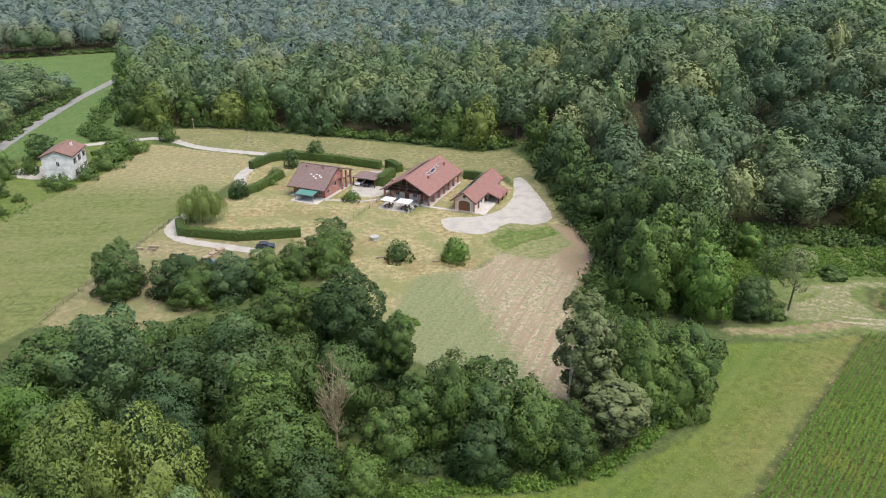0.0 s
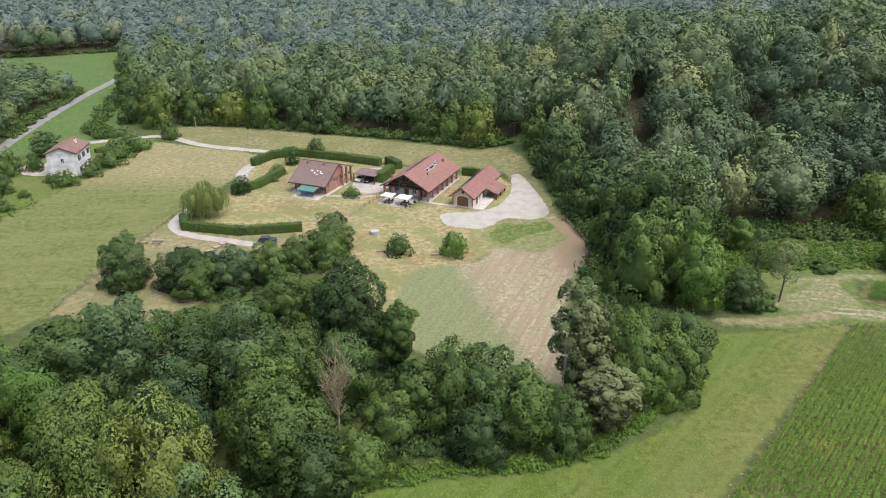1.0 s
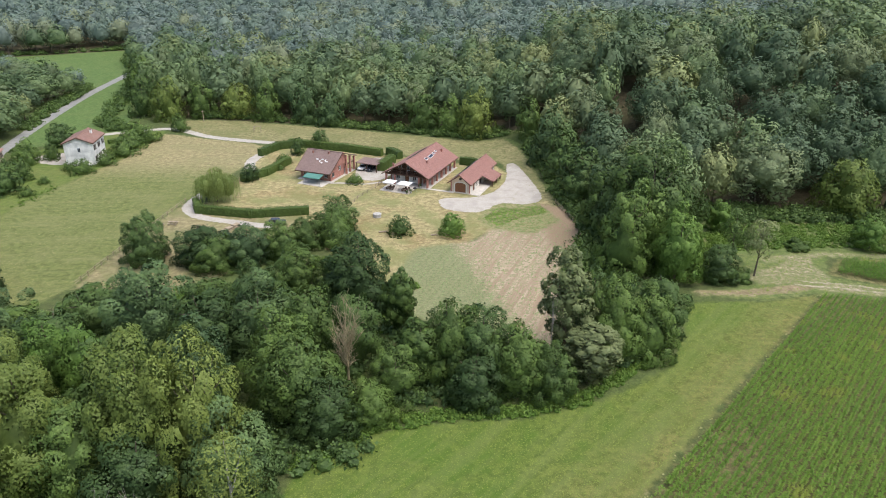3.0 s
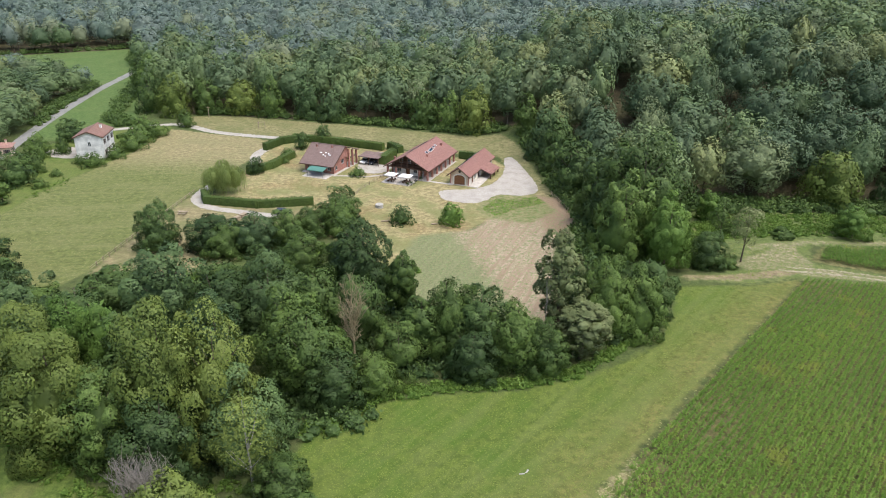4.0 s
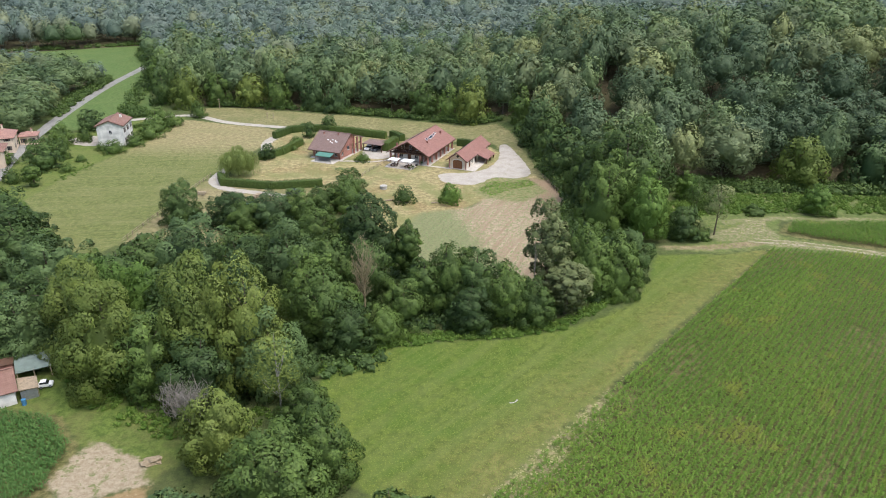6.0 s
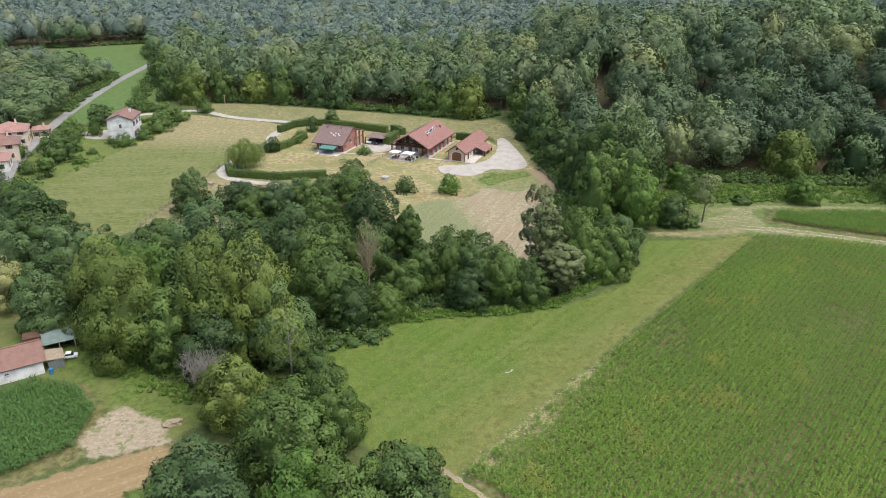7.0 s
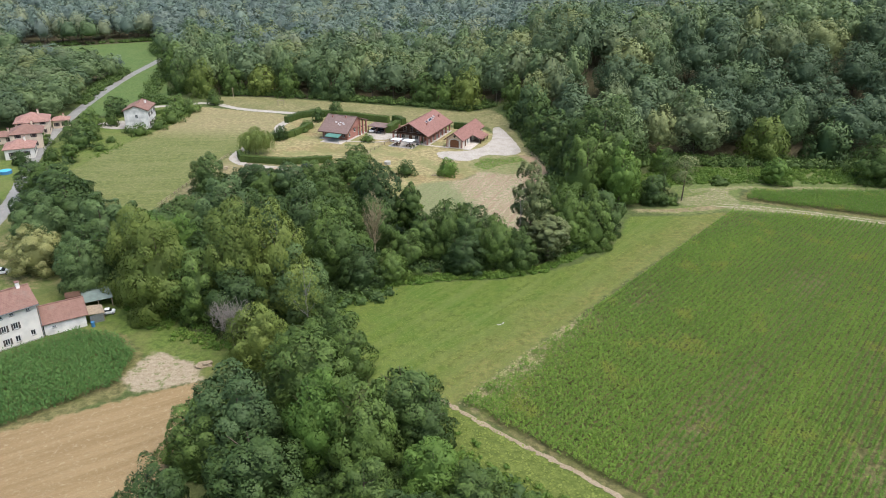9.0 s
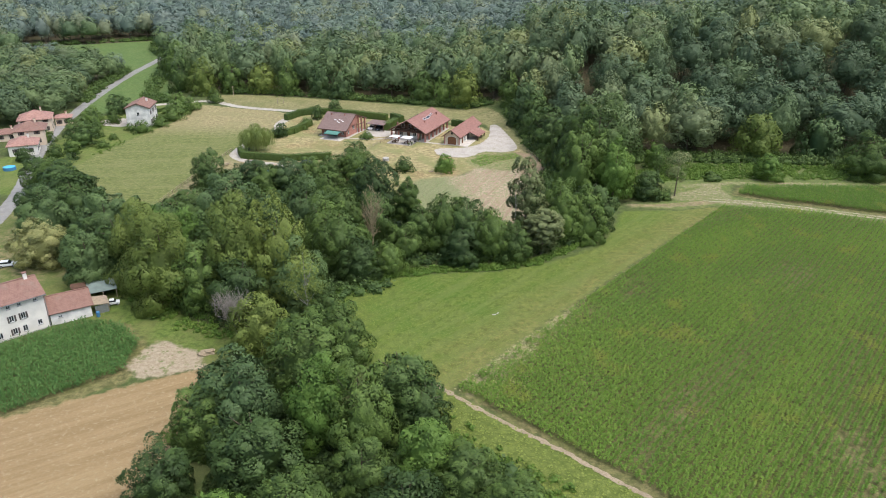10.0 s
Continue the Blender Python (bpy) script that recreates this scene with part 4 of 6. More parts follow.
M_SOLAR = plain("solar_cell", (0.035, 0.05, 0.075), 0.18, 0.15)
M_STONE = plain("stone_pale", (0.42, 0.40, 0.36), 0.95, 0.3, 3, 14, 0.02)
M_WOOD = plain("wood_weathered", (0.34, 0.27, 0.19), 0.85, 0.3, 3, 22)
M_POOL = plain("pool_water", (0.06, 0.42, 0.60), 0.08, 0.1)
M_GREEN_SHEET = plain("sheet_roof_green", (0.17, 0.215, 0.19), 0.6, 0.2, 1.0)
M_BLUE = plain("tarp_blue", (0.06, 0.20, 0.36), 0.6, 0.2)
M_PAINT = {n: plain("car_paint_" + n, c, 0.25, 0.03) for n, c in (("white", (0.80, 0.80, 0.79)), ("dark", (0.045, 0.05, 0.06)), ("silver", (0.42, 0.44, 0.46)), ("red", (0.40, 0.05, 0.04)))}
gm = Nodes("window_glass")
M_GLASS = gm.done((0.03, 0.035, 0.04), 0.06, spec=0.7)


# ---------- building blocks ----------
def part(name, bm, material, parent=None, label=""):
    me = bpy.data.meshes.new(name)
    bmesh.ops.recalc_face_normals(bm, faces=bm.faces)
    bm.to_mesh(me)
    bm.free()
    me.materials.append(material)
    o = new(name, me)
    o.parent = parent
    if label:
        o["label"] = label
    return o


def thing(name, x, y, turn, label, category, group="", z=None):
    root = new(name)
    root.matrix_basis = pose(x, y, float(ground_z(x, y)) if z is None else z, 0, 0, turn)
    return tagged(root, label, category, group)


def boxes(*spans, bevel=0.0):
    """One mesh of boxes, each given by its corners (x0, y0, z0, x1, y1, z1)."""
    bm = bmesh.new()
    for x0, y0, z0, x1, y1, z1 in spans:
        v = [bm.verts.new(p) for p in ((x0, y0, z0), (x1, y0, z0), (x1, y1, z0), (x0, y1, z0), (x0, y0, z1), (x1, y0, z1), (x1, y1, z1), (x0, y1, z1))]
        for q in ((3, 2, 1, 0), (4, 5, 6, 7), (0, 1, 5, 4), (1, 2, 6, 5), (2, 3, 7, 6), (3, 0, 4, 7)):
            bm.faces.new([v[i] for i in q])
    if bevel:
        bmesh.ops.bevel(bm, geom=bm.edges[:], offset=bevel, segments=1, affect="EDGES")
    return bm


def slab(corners, thick):
    """A board through three or four corners, thickened downwards."""
    bm = bmesh.new()
    a = [Vector(c) for c in corners]
    n = (a[1] - a[0]).cross(a[-1] - a[0]).normalized()
    if n.z < 0:
        n = -n
    top = [bm.verts.new(p) for p in a]
    low = [bm.verts.new(p - n * thick) for p in a]
    bm.faces.new(top)
    bm.faces.new(low[::-1])
    for i in range(len(a)):
        bm.faces.new((top[i], low[i], low[(i + 1) % len(a)], top[(i + 1) % len(a)]))
    return bm


def prism(outline, y0, y1):
    """A plate with that outline in x and z, between two depths."""
    bm = bmesh.new()
    a = [bm.verts.new((x, y0, z)) for x, z in outline]
    b = [bm.verts.new((x, y1, z)) for x, z in outline]
    bm.faces.new(a)
    bm.faces.new(b[::-1])
    for i in range(len(a)):
        j = (i + 1) % len(a)
        bm.faces.new((a[i], a[j], b[j], b[i]))
    return bm


def beam(a, b, thick):
    """A square beam from a to b."""
    bm = bmesh.new()
    a, b = Vector(a), Vector(b)
    way = (b - a).normalized()
    side = way.cross(Vector((0, 0, 1)))
    side = side.normalized() if side.length > 0.01 else Vector((1, 0, 0))
    up = side.cross(way)
    ends = [[bm.verts.new(p + (side * i + up * j) * thick / 2) for i, j in ((-1, -1), (1, -1), (1, 1), (-1, 1))] for p in (a, b)]
    bm.faces.new(ends[0])
    bm.faces.new(ends[1][::-1])
    for k in range(4):
        bm.faces.new((ends[0][k], ends[0][(k + 1) % 4], ends[1][(k + 1) % 4], ends[1][k]))
    return bm


def drum(radius, z0, z1, sides=20, top=None, at=(0, 0)):
    bm = bmesh.new()
    bmesh.ops.create_cone(bm, cap_ends=True, segments=sides, radius1=radius, radius2=radius if top is None else top, depth=z1 - z0, matrix=Matrix.Translation((at[0], at[1], (z0 + z1) / 2)))
    return bm


def wall(parent, a, b, z0, z1, openings=(), material=None, thick=0.35, shutters=False, name="wall"):
    """A wall from a to b in plan whose outer face is to the right of the way, with real openings: (start, end, sill, head, kind)."""
    ax, ay, bx, by = *a, *b
    length = math.hypot(bx - ax, by - ay)
    cuts = sorted({0.0, length, *[v for o in openings for v in o[:2]]})
    spans = []
    for u0, u1 in zip(cuts, cuts[1:]):
        holes = sorted((o[2], o[3]) for o in openings if o[0] <= u0 + 1e-6 and o[1] >= u1 - 1e-6)
        z = z0
        for lo, hi in holes:
            if lo > z + 1e-6:
                spans.append((u0, 0, z, u1, thick, lo))
            z = hi
        if z < z1 - 1e-6:
            spans.append((u0, 0, z, u1, thick, z1))
    body = part(name, boxes(*spans), material, parent)
    m = pose(ax, ay, 0, 0, 0, math.degrees(math.atan2(by - ay, bx - ax)))
    body.matrix_basis = m
    for u0, u1, lo, hi, kind in openings:
        if kind == "open":
            continue
        if kind == "window":
            w = part("window", boxes((u0, 0.12, lo, u0 + 0.07, 0.19, hi), (u1 - 0.07, 0.12, lo, u1, 0.19, hi), (u0 + 0.07, 0.12, lo, u1 - 0.07, 0.19, lo + 0.07), (u0 + 0.07, 0.12, hi - 0.07, u1 - 0.07, 0.19, hi), ((u0 + u1) / 2 - 0.03, 0.12, lo + 0.07, (u0 + u1) / 2 + 0.03, 0.19, hi - 0.07)), M_FRAME if not shutters else M_TIMBER, parent)
            pane = part("pane", boxes((u0 + 0.05, 0.2, lo + 0.05, u1 - 0.05, 0.22, hi - 0.05)), M_GLASS, w)
            sill = part("sill", boxes((u0 - 0.08, -0.07, lo - 0.06, u1 + 0.08, 0.12, lo)), M_STONE, w)
            if shutters:
                half = (u1 - u0) / 2
                for s0, s1 in ((u0 - half, u0 - 0.02), (u1 + 0.02, u1 + half)):
                    part("shutter", boxes((s0, -0.06, lo, s1, -0.005, hi)), M_SHUTTER, w)
        else:
            w = part("door", boxes((u0 + 0.03, 0.1, lo, u1 - 0.03, 0.17, hi - 0.03)), M_DOOR, parent)
            part("door_frame", boxes((u0 - 0.09, -0.03, lo, u0 + 0.03, 0.1, hi + 0.09), (u1 - 0.03, -0.03, lo, u1 + 0.09, 0.1, hi + 0.09), (u0 + 0.03, -0.03, hi - 0.03, u1 - 0.03, 0.1, hi + 0.09)), M_TIMBER, w)
        w.matrix_basis = m
    return body


def gable_roof(root, x0, x1, y0, y1, eave_l, eave_r, ridge_x, ridge_z, tile, thick=0.22, trim=True):
    """Two slopes over a ridge that runs along y, with ridge tiles, bargeboards and gutters."""
    def slope(a, b, za, zb):
        s = part("roof_slope", slab([(a, y0, za), (a, y1, za), (b, y1, zb), (b, y0, zb)], thick), tile, root)
        return s
    left, right = slope(x0, ridge_x, eave_l, ridge_z), slope(x1, ridge_x, eave_r, ridge_z)
    part("ridge_cap", slab([(ridge_x - 0.2, y0 - 0.02, ridge_z - 0.02), (ridge_x + 0.2, y0 - 0.02, ridge_z - 0.02), (ridge_x + 0.12, y1 + 0.02, ridge_z + 0.1), (ridge_x - 0.12, y1 + 0.02, ridge_z + 0.1)], 0.12), tile, root)
    if trim:
        for x, z, sl, s in ((x0, eave_l, left, -1), (x1, eave_r, right, 1)):
            part("gutter", boxes((min(x, x + s * 0.14), y0, z - 0.26, max(x, x + s * 0.14), y1, z - 0.12)), M_TIMBER, sl)
            for y in (y0 - 0.06, y1 + 0.01):
                board = part("bargeboard", beam((x, y + 0.03, z - 0.2), (ridge_x, y + 0.03, ridge_z - 0.2), 0.2), M_TIMBER, sl)
    return left, right


def skylight(parent, x, y, z, tilt, w=0.8, h=1.1, turn=0):
    s = part("skylight", boxes((-w / 2, -h / 2, 0, w / 2, h / 2, 0.12)), M_FRAME, parent, "white roof window")
    s.matrix_basis = pose(x, y, z, 0, tilt, turn)
    part("pane", boxes((-w / 2 + 0.08, -h / 2 + 0.08, 0.12, w / 2 - 0.08, h / 2 - 0.08, 0.135)), M_GLASS, s)
    return s


def chimney(parent, x, y, z0, z1, material, w=0.6):
    c = part("chimney", boxes((x - w / 2, y - w / 2, z0, x + w / 2, y + w / 2, z1)), material, parent)
    part("chimney_cap", boxes((x - w / 2 - 0.1, y - w / 2 - 0.1, z1, x + w / 2 + 0.1, y + w / 2 + 0.1, z1 + 0.12)), M_TILE, c)


# ---------- farmhouse with the wide gable ----------
def farmhouse():
    r = thing("farmhouse", -13.4, 170.3, -21, "large white farmhouse with red tile roof and timber gable", "house")
    E, R = 3.15, 7.0
    part("floor_slab", boxes((-6.9, -0.9, -0.3, 6.9, 20.8, 0.12)), M_PAVE, r)
    wall(r, (-5.6, 2.4), (3.9, 2.4), 0.12, 3.0, [(1.2, 2.4, 0.9, 2.3, "window"), (4.1, 5.1, 0.12, 2.3, "door"), (6.2, 7.4, 0.9, 2.3, "window"), (7.9, 9.0, 0.12, 2.3, "door")], M_WALL)
    wall(r, (3.9, 2.4), (3.9, 20.2), 0.12, 3.9, [(1.5, 2.7, 0.12, 2.3, "door"), (4.2, 5.4, 0.9, 2.3, "window"), (7.2, 8.4, 0.9, 2.3, "window"), (10.2, 11.3, 0.12, 2.3, "door"), (13.2, 14.4, 0.9, 2.3, "window")], M_BRICK)
    wall(r, (3.9, 20.2), (-5.6, 20.2), 0.12, 3.2, [(2, 3.2, 0.9, 2.3, "window"), (6, 7.2, 0.9, 2.3, "window")], M_WALL)
    wall(r, (-5.6, 20.2), (-5.6, 2.4), 0.12, 3.2, [(2, 3.2, 0.9, 2.3, "window"), (6, 7.2, 0.9, 2.3, "window"), (11, 12.2, 0.9, 2.3, "window")], M_WALL)
    for y in (2.45, 19.9):
        part("gable_wall", prism([(-5.6, 3.0), (3.9, 3.0), (3.9, 4.75), (0, 6.75), (-5.6, 3.75)], y, y + 0.3), M_WALL if y > 10 else M_TIMBER, r)
    for x in (-3.6, -1.2, 1.2):
        w = part("window", boxes((x, 2.36, 3.5, x + 1.1, 2.44, 4.9)), M_FRAME, r)
        part("pane", boxes((x + 0.1, 2.33, 3.6, x + 1.0, 2.36, 4.8)), M_GLASS, w)
    # loggia: balcony, posts, truss
    b = part("balcony", boxes((-5.9, -0.1, 2.72, 6.0, 2.35, 2.95)), M_TIMBER, r)
    part("balcony_rail", boxes((-5.9, -0.1, 3.75, 6.0, 0.0, 3.85)), M_TIMBER, b)
    for i in range(24):
        part("baluster", boxes((-5.8 + i * 0.5, -0.08, 2.95, -5.68 + i * 0.5, -0.03, 3.75)), M_TIMBER, b)
    part("tie_beam", beam((-6.3, -0.2, 3.0), (6.3, -0.2, 3.0), 0.28), M_TIMBER, r)
    part("collar_beam", beam((-3.6, -0.2, 4.7), (3.6, -0.2, 4.7), 0.22), M_TIMBER, r)
    for s in (-1, 1):
        part("strut", beam((s * 1.8, -0.2, 3.1), (s * 1.8, -0.2, 5.6), 0.2), M_TIMBER, r)
        part("principal_rafter", beam((s * 6.7, -0.2, 3.0), (0, -0.2, 6.72), 0.24), M_TIMBER, r)
    part("king_post", beam((0, -0.2, 3.1), (0, -0.2, 6.6), 0.24), M_TIMBER, r)
    for x in (-6.2, -3.6, 3.7, 6.2):
        part("pillar", boxes((x - 0.24, -0.3, 0.12, x + 0.24, 0.18, 2.9)), M_BRICK, r)
    for i in range(1, 7):
        part("pillar", boxes((5.96, i * 3.35 - 0.24, 0.12, 6.44, i * 3.35 + 0.24, 3.1)), M_BRICK, r)
        part("pillar", boxes((-6.44, i * 3.35 - 0.24, 0.12, -5.96, i * 3.35 + 0.24, 3.1)), M_BRICK, r)
    left, right = gable_roof(r, -7.0, 7.0, -1.2, 21.2, E, E, 0, R, M_TILE)
    tilt = math.degrees(math.atan2(R - E, 7.0))
    up = lambda x: R - abs(x) * (R - E) / 7.0 + 0.02  # noqa: E731
    for x, y, w, h in ((2.4, 8.0, 0.8, 1.2), (2.5, 10.3, 0.9, 1.5), (2.4, 11.6, 0.9, 1.5), (2.2, 13.6, 0.8, 0.9), (2.0, 15.4, 0.7, 0.7)):
        skylight(r, x, y, up(x), tilt, w, h)
    chimney(r, 3.0, 17.8, up(3.0) - 0.5, up(3.0) + 0.7, M_BRICK, 0.5)
    chimney(r, 3.4, 6.2, up(3.4) - 0.5, up(3.4) + 0.5, M_BRICK, 0.4)
    chimney(r, -4.9, 2.0, up(4.9) - 0.4, up(4.9) + 0.8, M_BRICK, 0.4)
    for i in range(7):
        s = part("solar_panel", boxes((-0.85, -0.8, 0, 0.85, 0.8, 0.06)), M_SOLAR, r)
        s.matrix_basis = pose(-1.6, 5.5 + i * 1.75, up(1.6) + 0.05, 0, -tilt, 0)


farmhouse()


# ---------- garage wing ----------
def garage():
    r = thing("garage_wing", 1.3, 165.0, -21, "low cream outbuilding with arched garage door and solar roof", "outbuilding")
    E, R, W = 3.05, 5.2, 2.75
    part("floor_slab", boxes((-W - 0.4, -0.4, -0.3, 5.4, 20.6, 0.1)), M_PAVE, r)
    # front with an arched opening
    arch = [(1.55 * math.cos(t), 2.15 + 0.65 * math.sin(t)) for t in (math.pi * k / 12 for k in range(13))]
    outline = [(W, 0.1), (W, E), (0, R - 0.25), (-W, E), (-W, 0.1), (-1.55, 0.1)] + [(-x, z) for x, z in arch][0:13] + [(1.55, 0.1)]
    part("front_wall", prism(outline, 0, 0.35), M_WALL_CREAM, r)
    door = part("garage_door", boxes((-1.55, 0.14, 0.1, 1.55, 0.2, 2.3)), M_DOOR, r, "brown timber garage door")
    for i in range(4):
        part("door_panel", boxes((-1.47 + i * 0.75, 0.09, 0.25, -0.8 + i * 0.75, 0.14, 1.95)), M_DOOR, door)
    part("door_head", prism([(-1.55, 2.3)] + [(-x, z) for x, z in arch[1:12] if z > 2.3] + [(1.55, 2.3)], 0.14, 0.2), M_DOOR, door)
    surround = [(1.86 * math.cos(t), 2.15 + 0.95 * math.sin(t)) for t in (math.pi * k / 12 for k in range(13))]
    part("door_surround", prism([(1.86, 0.1)] + surround + [(-1.86, 0.1), (-1.55, 0.1)] + [(-x, z) for x, z in arch] + [(1.55, 0.1)], -0.05, -0.003), M_WALL, r)
    eye = part("round_window", prism([(0.38 * math.cos(t), 3.85 + 0.38 * math.sin(t)) for t in (math.pi * k / 8 for k in range(16))], -0.04, -0.003), M_GLASS, r)
    for s in (-1, 1):
        part("brick_quoin", boxes((s * W - (0.32 if s > 0 else 0.02), -0.04, 0.1, s * W + (0.02 if s > 0 else 0.32), -0.003, E - 0.05)), M_BRICK, r)
    wall(r, (W, 0.35), (W, 20.2), 0.1, E, [(2.0, 3.0, 0.1, 2.2, "door"), (4.2, 5.4, 0.9, 2.2, "window"), (7.0, 9.4, 0.1, 2.3, "open"), (11, 12, 0.9, 2.2, "window"), (15, 16, 0.1, 2.2, "door")], M_WALL)
    wall(r, (W, 20.2), (-W, 20.2), 0.1, E, [(2, 3.2, 0.9, 2.2, "window")], M_WALL)
    wall(r, (-W, 20.2), (-W, 0.35), 0.1, E, [(4, 5, 0.9, 2.2, "window"), (9, 10, 0.9, 2.2, "window"), (14, 15, 0.9, 2.2, "window")], M_WALL)
    part("gable_wall", prism([(-W, E), (W, E), (0, R - 0.25)], 19.9, 20.2), M_WALL, r)
    gable_roof(r, -3.35, 3.35, -0.9, 20.9, E - 0.25, E - 0.25, 0, R, M_TILE)
    drop = (R - E + 0.25) / 3.35
    porch = part("porch_roof", slab([(3.3, 8.0, E - 0.18), (3.3, 15.4, E - 0.18), (6.7, 15.4, E - 0.18 - 3.4 * drop * 0.55), (6.7, 8.0, E - 0.18 - 3.4 * drop * 0.55)], 0.2), M_TILE, r)
    for y in (8.3, 11.7, 15.1):
        part("porch_post", boxes((6.1, y - 0.15, 0.0, 6.4, y + 0.15, 1.75)), M_TIMBER, r)
    part("porch_beam", boxes((6.12, 8.1, 1.4, 6.38, 15.3, 1.68)), M_TIMBER, porch)
    tilt = math.degrees(math.atan2(R - E + 0.25, 3.35))
    for i in range(11):
        for x in (-0.95, -2.2):
            s = part("solar_panel", boxes((-0.58, -0.83, 0, 0.58, 0.83, 0.06)), M_SOLAR, r)
            s.matrix_basis = pose(x, 0.9 + i * 1.72, R + x * drop + 0.06, 0, -tilt, 0)
    part("walkway", boxes((W + 0.5, -0.6, -0.2, 5.6, 8.0, 0.06)), M_PAVE, r)


garage()


# ---------- brick house with the long roof ----------
def brick_house():
    r = thing("brick_house", -39.8, 172.75, -21, "pink brick house under a broad brown tile roof", "house")
    E, R, B = 2.75, 7.0, 4.3
    part("floor_slab", boxes((-5.2, 0.3, -0.3, 5.6, 14.6, 0.12)), M_PAVE, r)
    wall(r, (-4.8, 1.7), (4.7, 1.7), 0.12, 3.3, [(0.8, 2.0, 0.9, 2.2, "window"), (3.2, 6.2, 0.12, 2.3, "open"), (7.4, 8.6, 0.9, 2.2, "window")], M_BRICK)
    part("glazed_door", boxes((-1.6, 1.95, 0.12, 1.4, 2.0, 2.3)), M_GLASS, r)
    wall(r, (4.7, 1.7), (4.7, 9.4), 0.12, 3.5, [(1.0, 2.2, 1.0, 2.2, "window"), (4.6, 6.0, 1.9, 3.1, "window")], M_BRICK)
    part("gable_wall", prism([(1.7, 3.5), (9.4, 3.5), (9.4, 6.3), (7.3, 6.75), (1.7, 3.55)], -0.35, 0), M_BRICK, r).matrix_basis = pose(4.7, 0, 0, 0, 0, 90)
    wall(r, (4.7, 9.4), (2.2, 9.4), 0.12, 5.6, [(0.6, 1.7, 0.12, 2.2, "door")], M_BRICK)
    wall(r, (2.2, 9.4), (2.2, 14.2), 0.12, 4.9, [(1.2, 2.4, 0.9, 2.2, "window")], M_BRICK)
    wall(r, (2.2, 14.2), (-4.8, 14.2), 0.12, 4.4, [(1.5, 2.7, 0.9, 2.2, "window"), (4.5, 5.7, 0.9, 2.2, "window")], M_BRICK)
    wall(r, (-4.8, 14.2), (-4.8, 1.7), 0.12, 3.3, [(3, 4.2, 0.9, 2.2, "window"), (7, 8.2, 0.9, 2.2, "window")], M_BRICK)
    part("gable_wall", prism([(1.7, 3.3), (14.2, 3.3), (14.2, 4.45), (7.3, 6.75), (1.7, 3.5)], -0.35, 0), M_BRICK, r).matrix_basis = pose(-4.8 + 0.35, 0, 0, 0, 0, 90)
    front = part("roof_slope", slab([(-5.6, 0, E), (5.6, 0, E), (5.6, 7.3, R), (-5.6, 7.3, R)], 0.22), M_TILE_BROWN, r)
    back = part("roof_slope", slab([(-5.6, 7.3, R), (5.6, 7.3, R), (5.9, 15.2, B), (-5.6, 15.2, B)], 0.22), M_TILE_BROWN, r)
    part("ridge_cap", boxes((-5.62, 7.12, R - 0.04, 5.62, 7.48, R + 0.09)), M_TILE_BROWN, r)
    part("gutter", boxes((-5.6, -0.14, E - 0.24, 5.6, 0.0, E - 0.1)), M_TIMBER, front)
    for x in (-5.66, 5.63):
        part("bargeboard", beam((x, 0, E - 0.18), (x, 7.3, R - 0.18), 0.2), M_TIMBER, front)
        part("bargeboard", beam((x, 7.3, R - 0.18), (x, 15.2, B - 0.18), 0.2), M_TIMBER, back)
    for y, h in ((9.7, 5.6), (11.9, 4.9), (14.3, 4.2)):
        part("pillar", boxes((5.0, y - 0.25, 0.12, 5.5, y + 0.25, h)), M_BRICK, r)
    part("loggia_beam", boxes((4.95, 9.4, 2.7, 5.45, 14.5, 2.95)), M_TIMBER, r)
    tilt = math.degrees(math.atan2(R - E, 7.3))
    at = lambda y: E + y * (R - E) / 7.3 + 0.02  # noqa: E731
    for x, y, w, h in ((-0.7, 4.2, 0.7, 0.3), (0.4, 3.6, 0.3, 0.5), (0.9, 4.3, 0.6, 0.25), (1.2, 3.2, 0.6, 0.25), (1.9, 4.1, 0.3, 0.5), (2.5, 3.7, 0.7, 0.3)):
        s = part("skylight", boxes((-w / 2, -h / 2, 0, w / 2, h / 2, 0.14), bevel=0.03), M_FRAME, r, "small white roof window")
        s.matrix_basis = pose(x, y, at(y), tilt, 0, 0)
    for x, y in ((-3.2, 6.2), (1.8, 6.4)):
        chimney(r, x, y, at(y) - 0.4, at(y) + 0.5, M_BRICK, 0.35)
    # awning over the terrace
    a = part("awning", slab([(-1.6, 0.15, 2.5), (3.7, 0.15, 2.5), (3.7, -2.6, 2.0), (-1.6, -2.6, 2.0)], 0.04), M_AWNING, r, "green cloth awning")
    part("valance", boxes((-1.6, -2.64, 1.78, 3.7, -2.6, 2.0)), M_AWNING, a)
    for x in (-1.5, 3.6):
        part("awning_post", boxes((x - 0.05, -2.58, 0, x + 0.05, -2.48, 1.98)), M_METAL, a)
    part("terrace", boxes((-3.0, -3.2, -0.2, 4.9, 0.3, 0.1)), M_PAVE, r)


brick_house()
c = thing("carport", -26.0, 182.0, -21, "dark timber carport with a flat sheet roof", "carport")
part("roof", slab([(-3.4, 0.0, 2.5), (3.4, 0.0, 2.5), (3.4, 5.4, 2.7), (-3.4, 5.4, 2.7)], 0.18), M_TILE_BROWN, c)
for x in (-3.2, 0, 3.2):
    for y in (0.3, 5.1):
        part("post", boxes((x - 0.1, y - 0.1, 0, x + 0.1, y + 0.1, 2.4)), M_TIMBER, c)
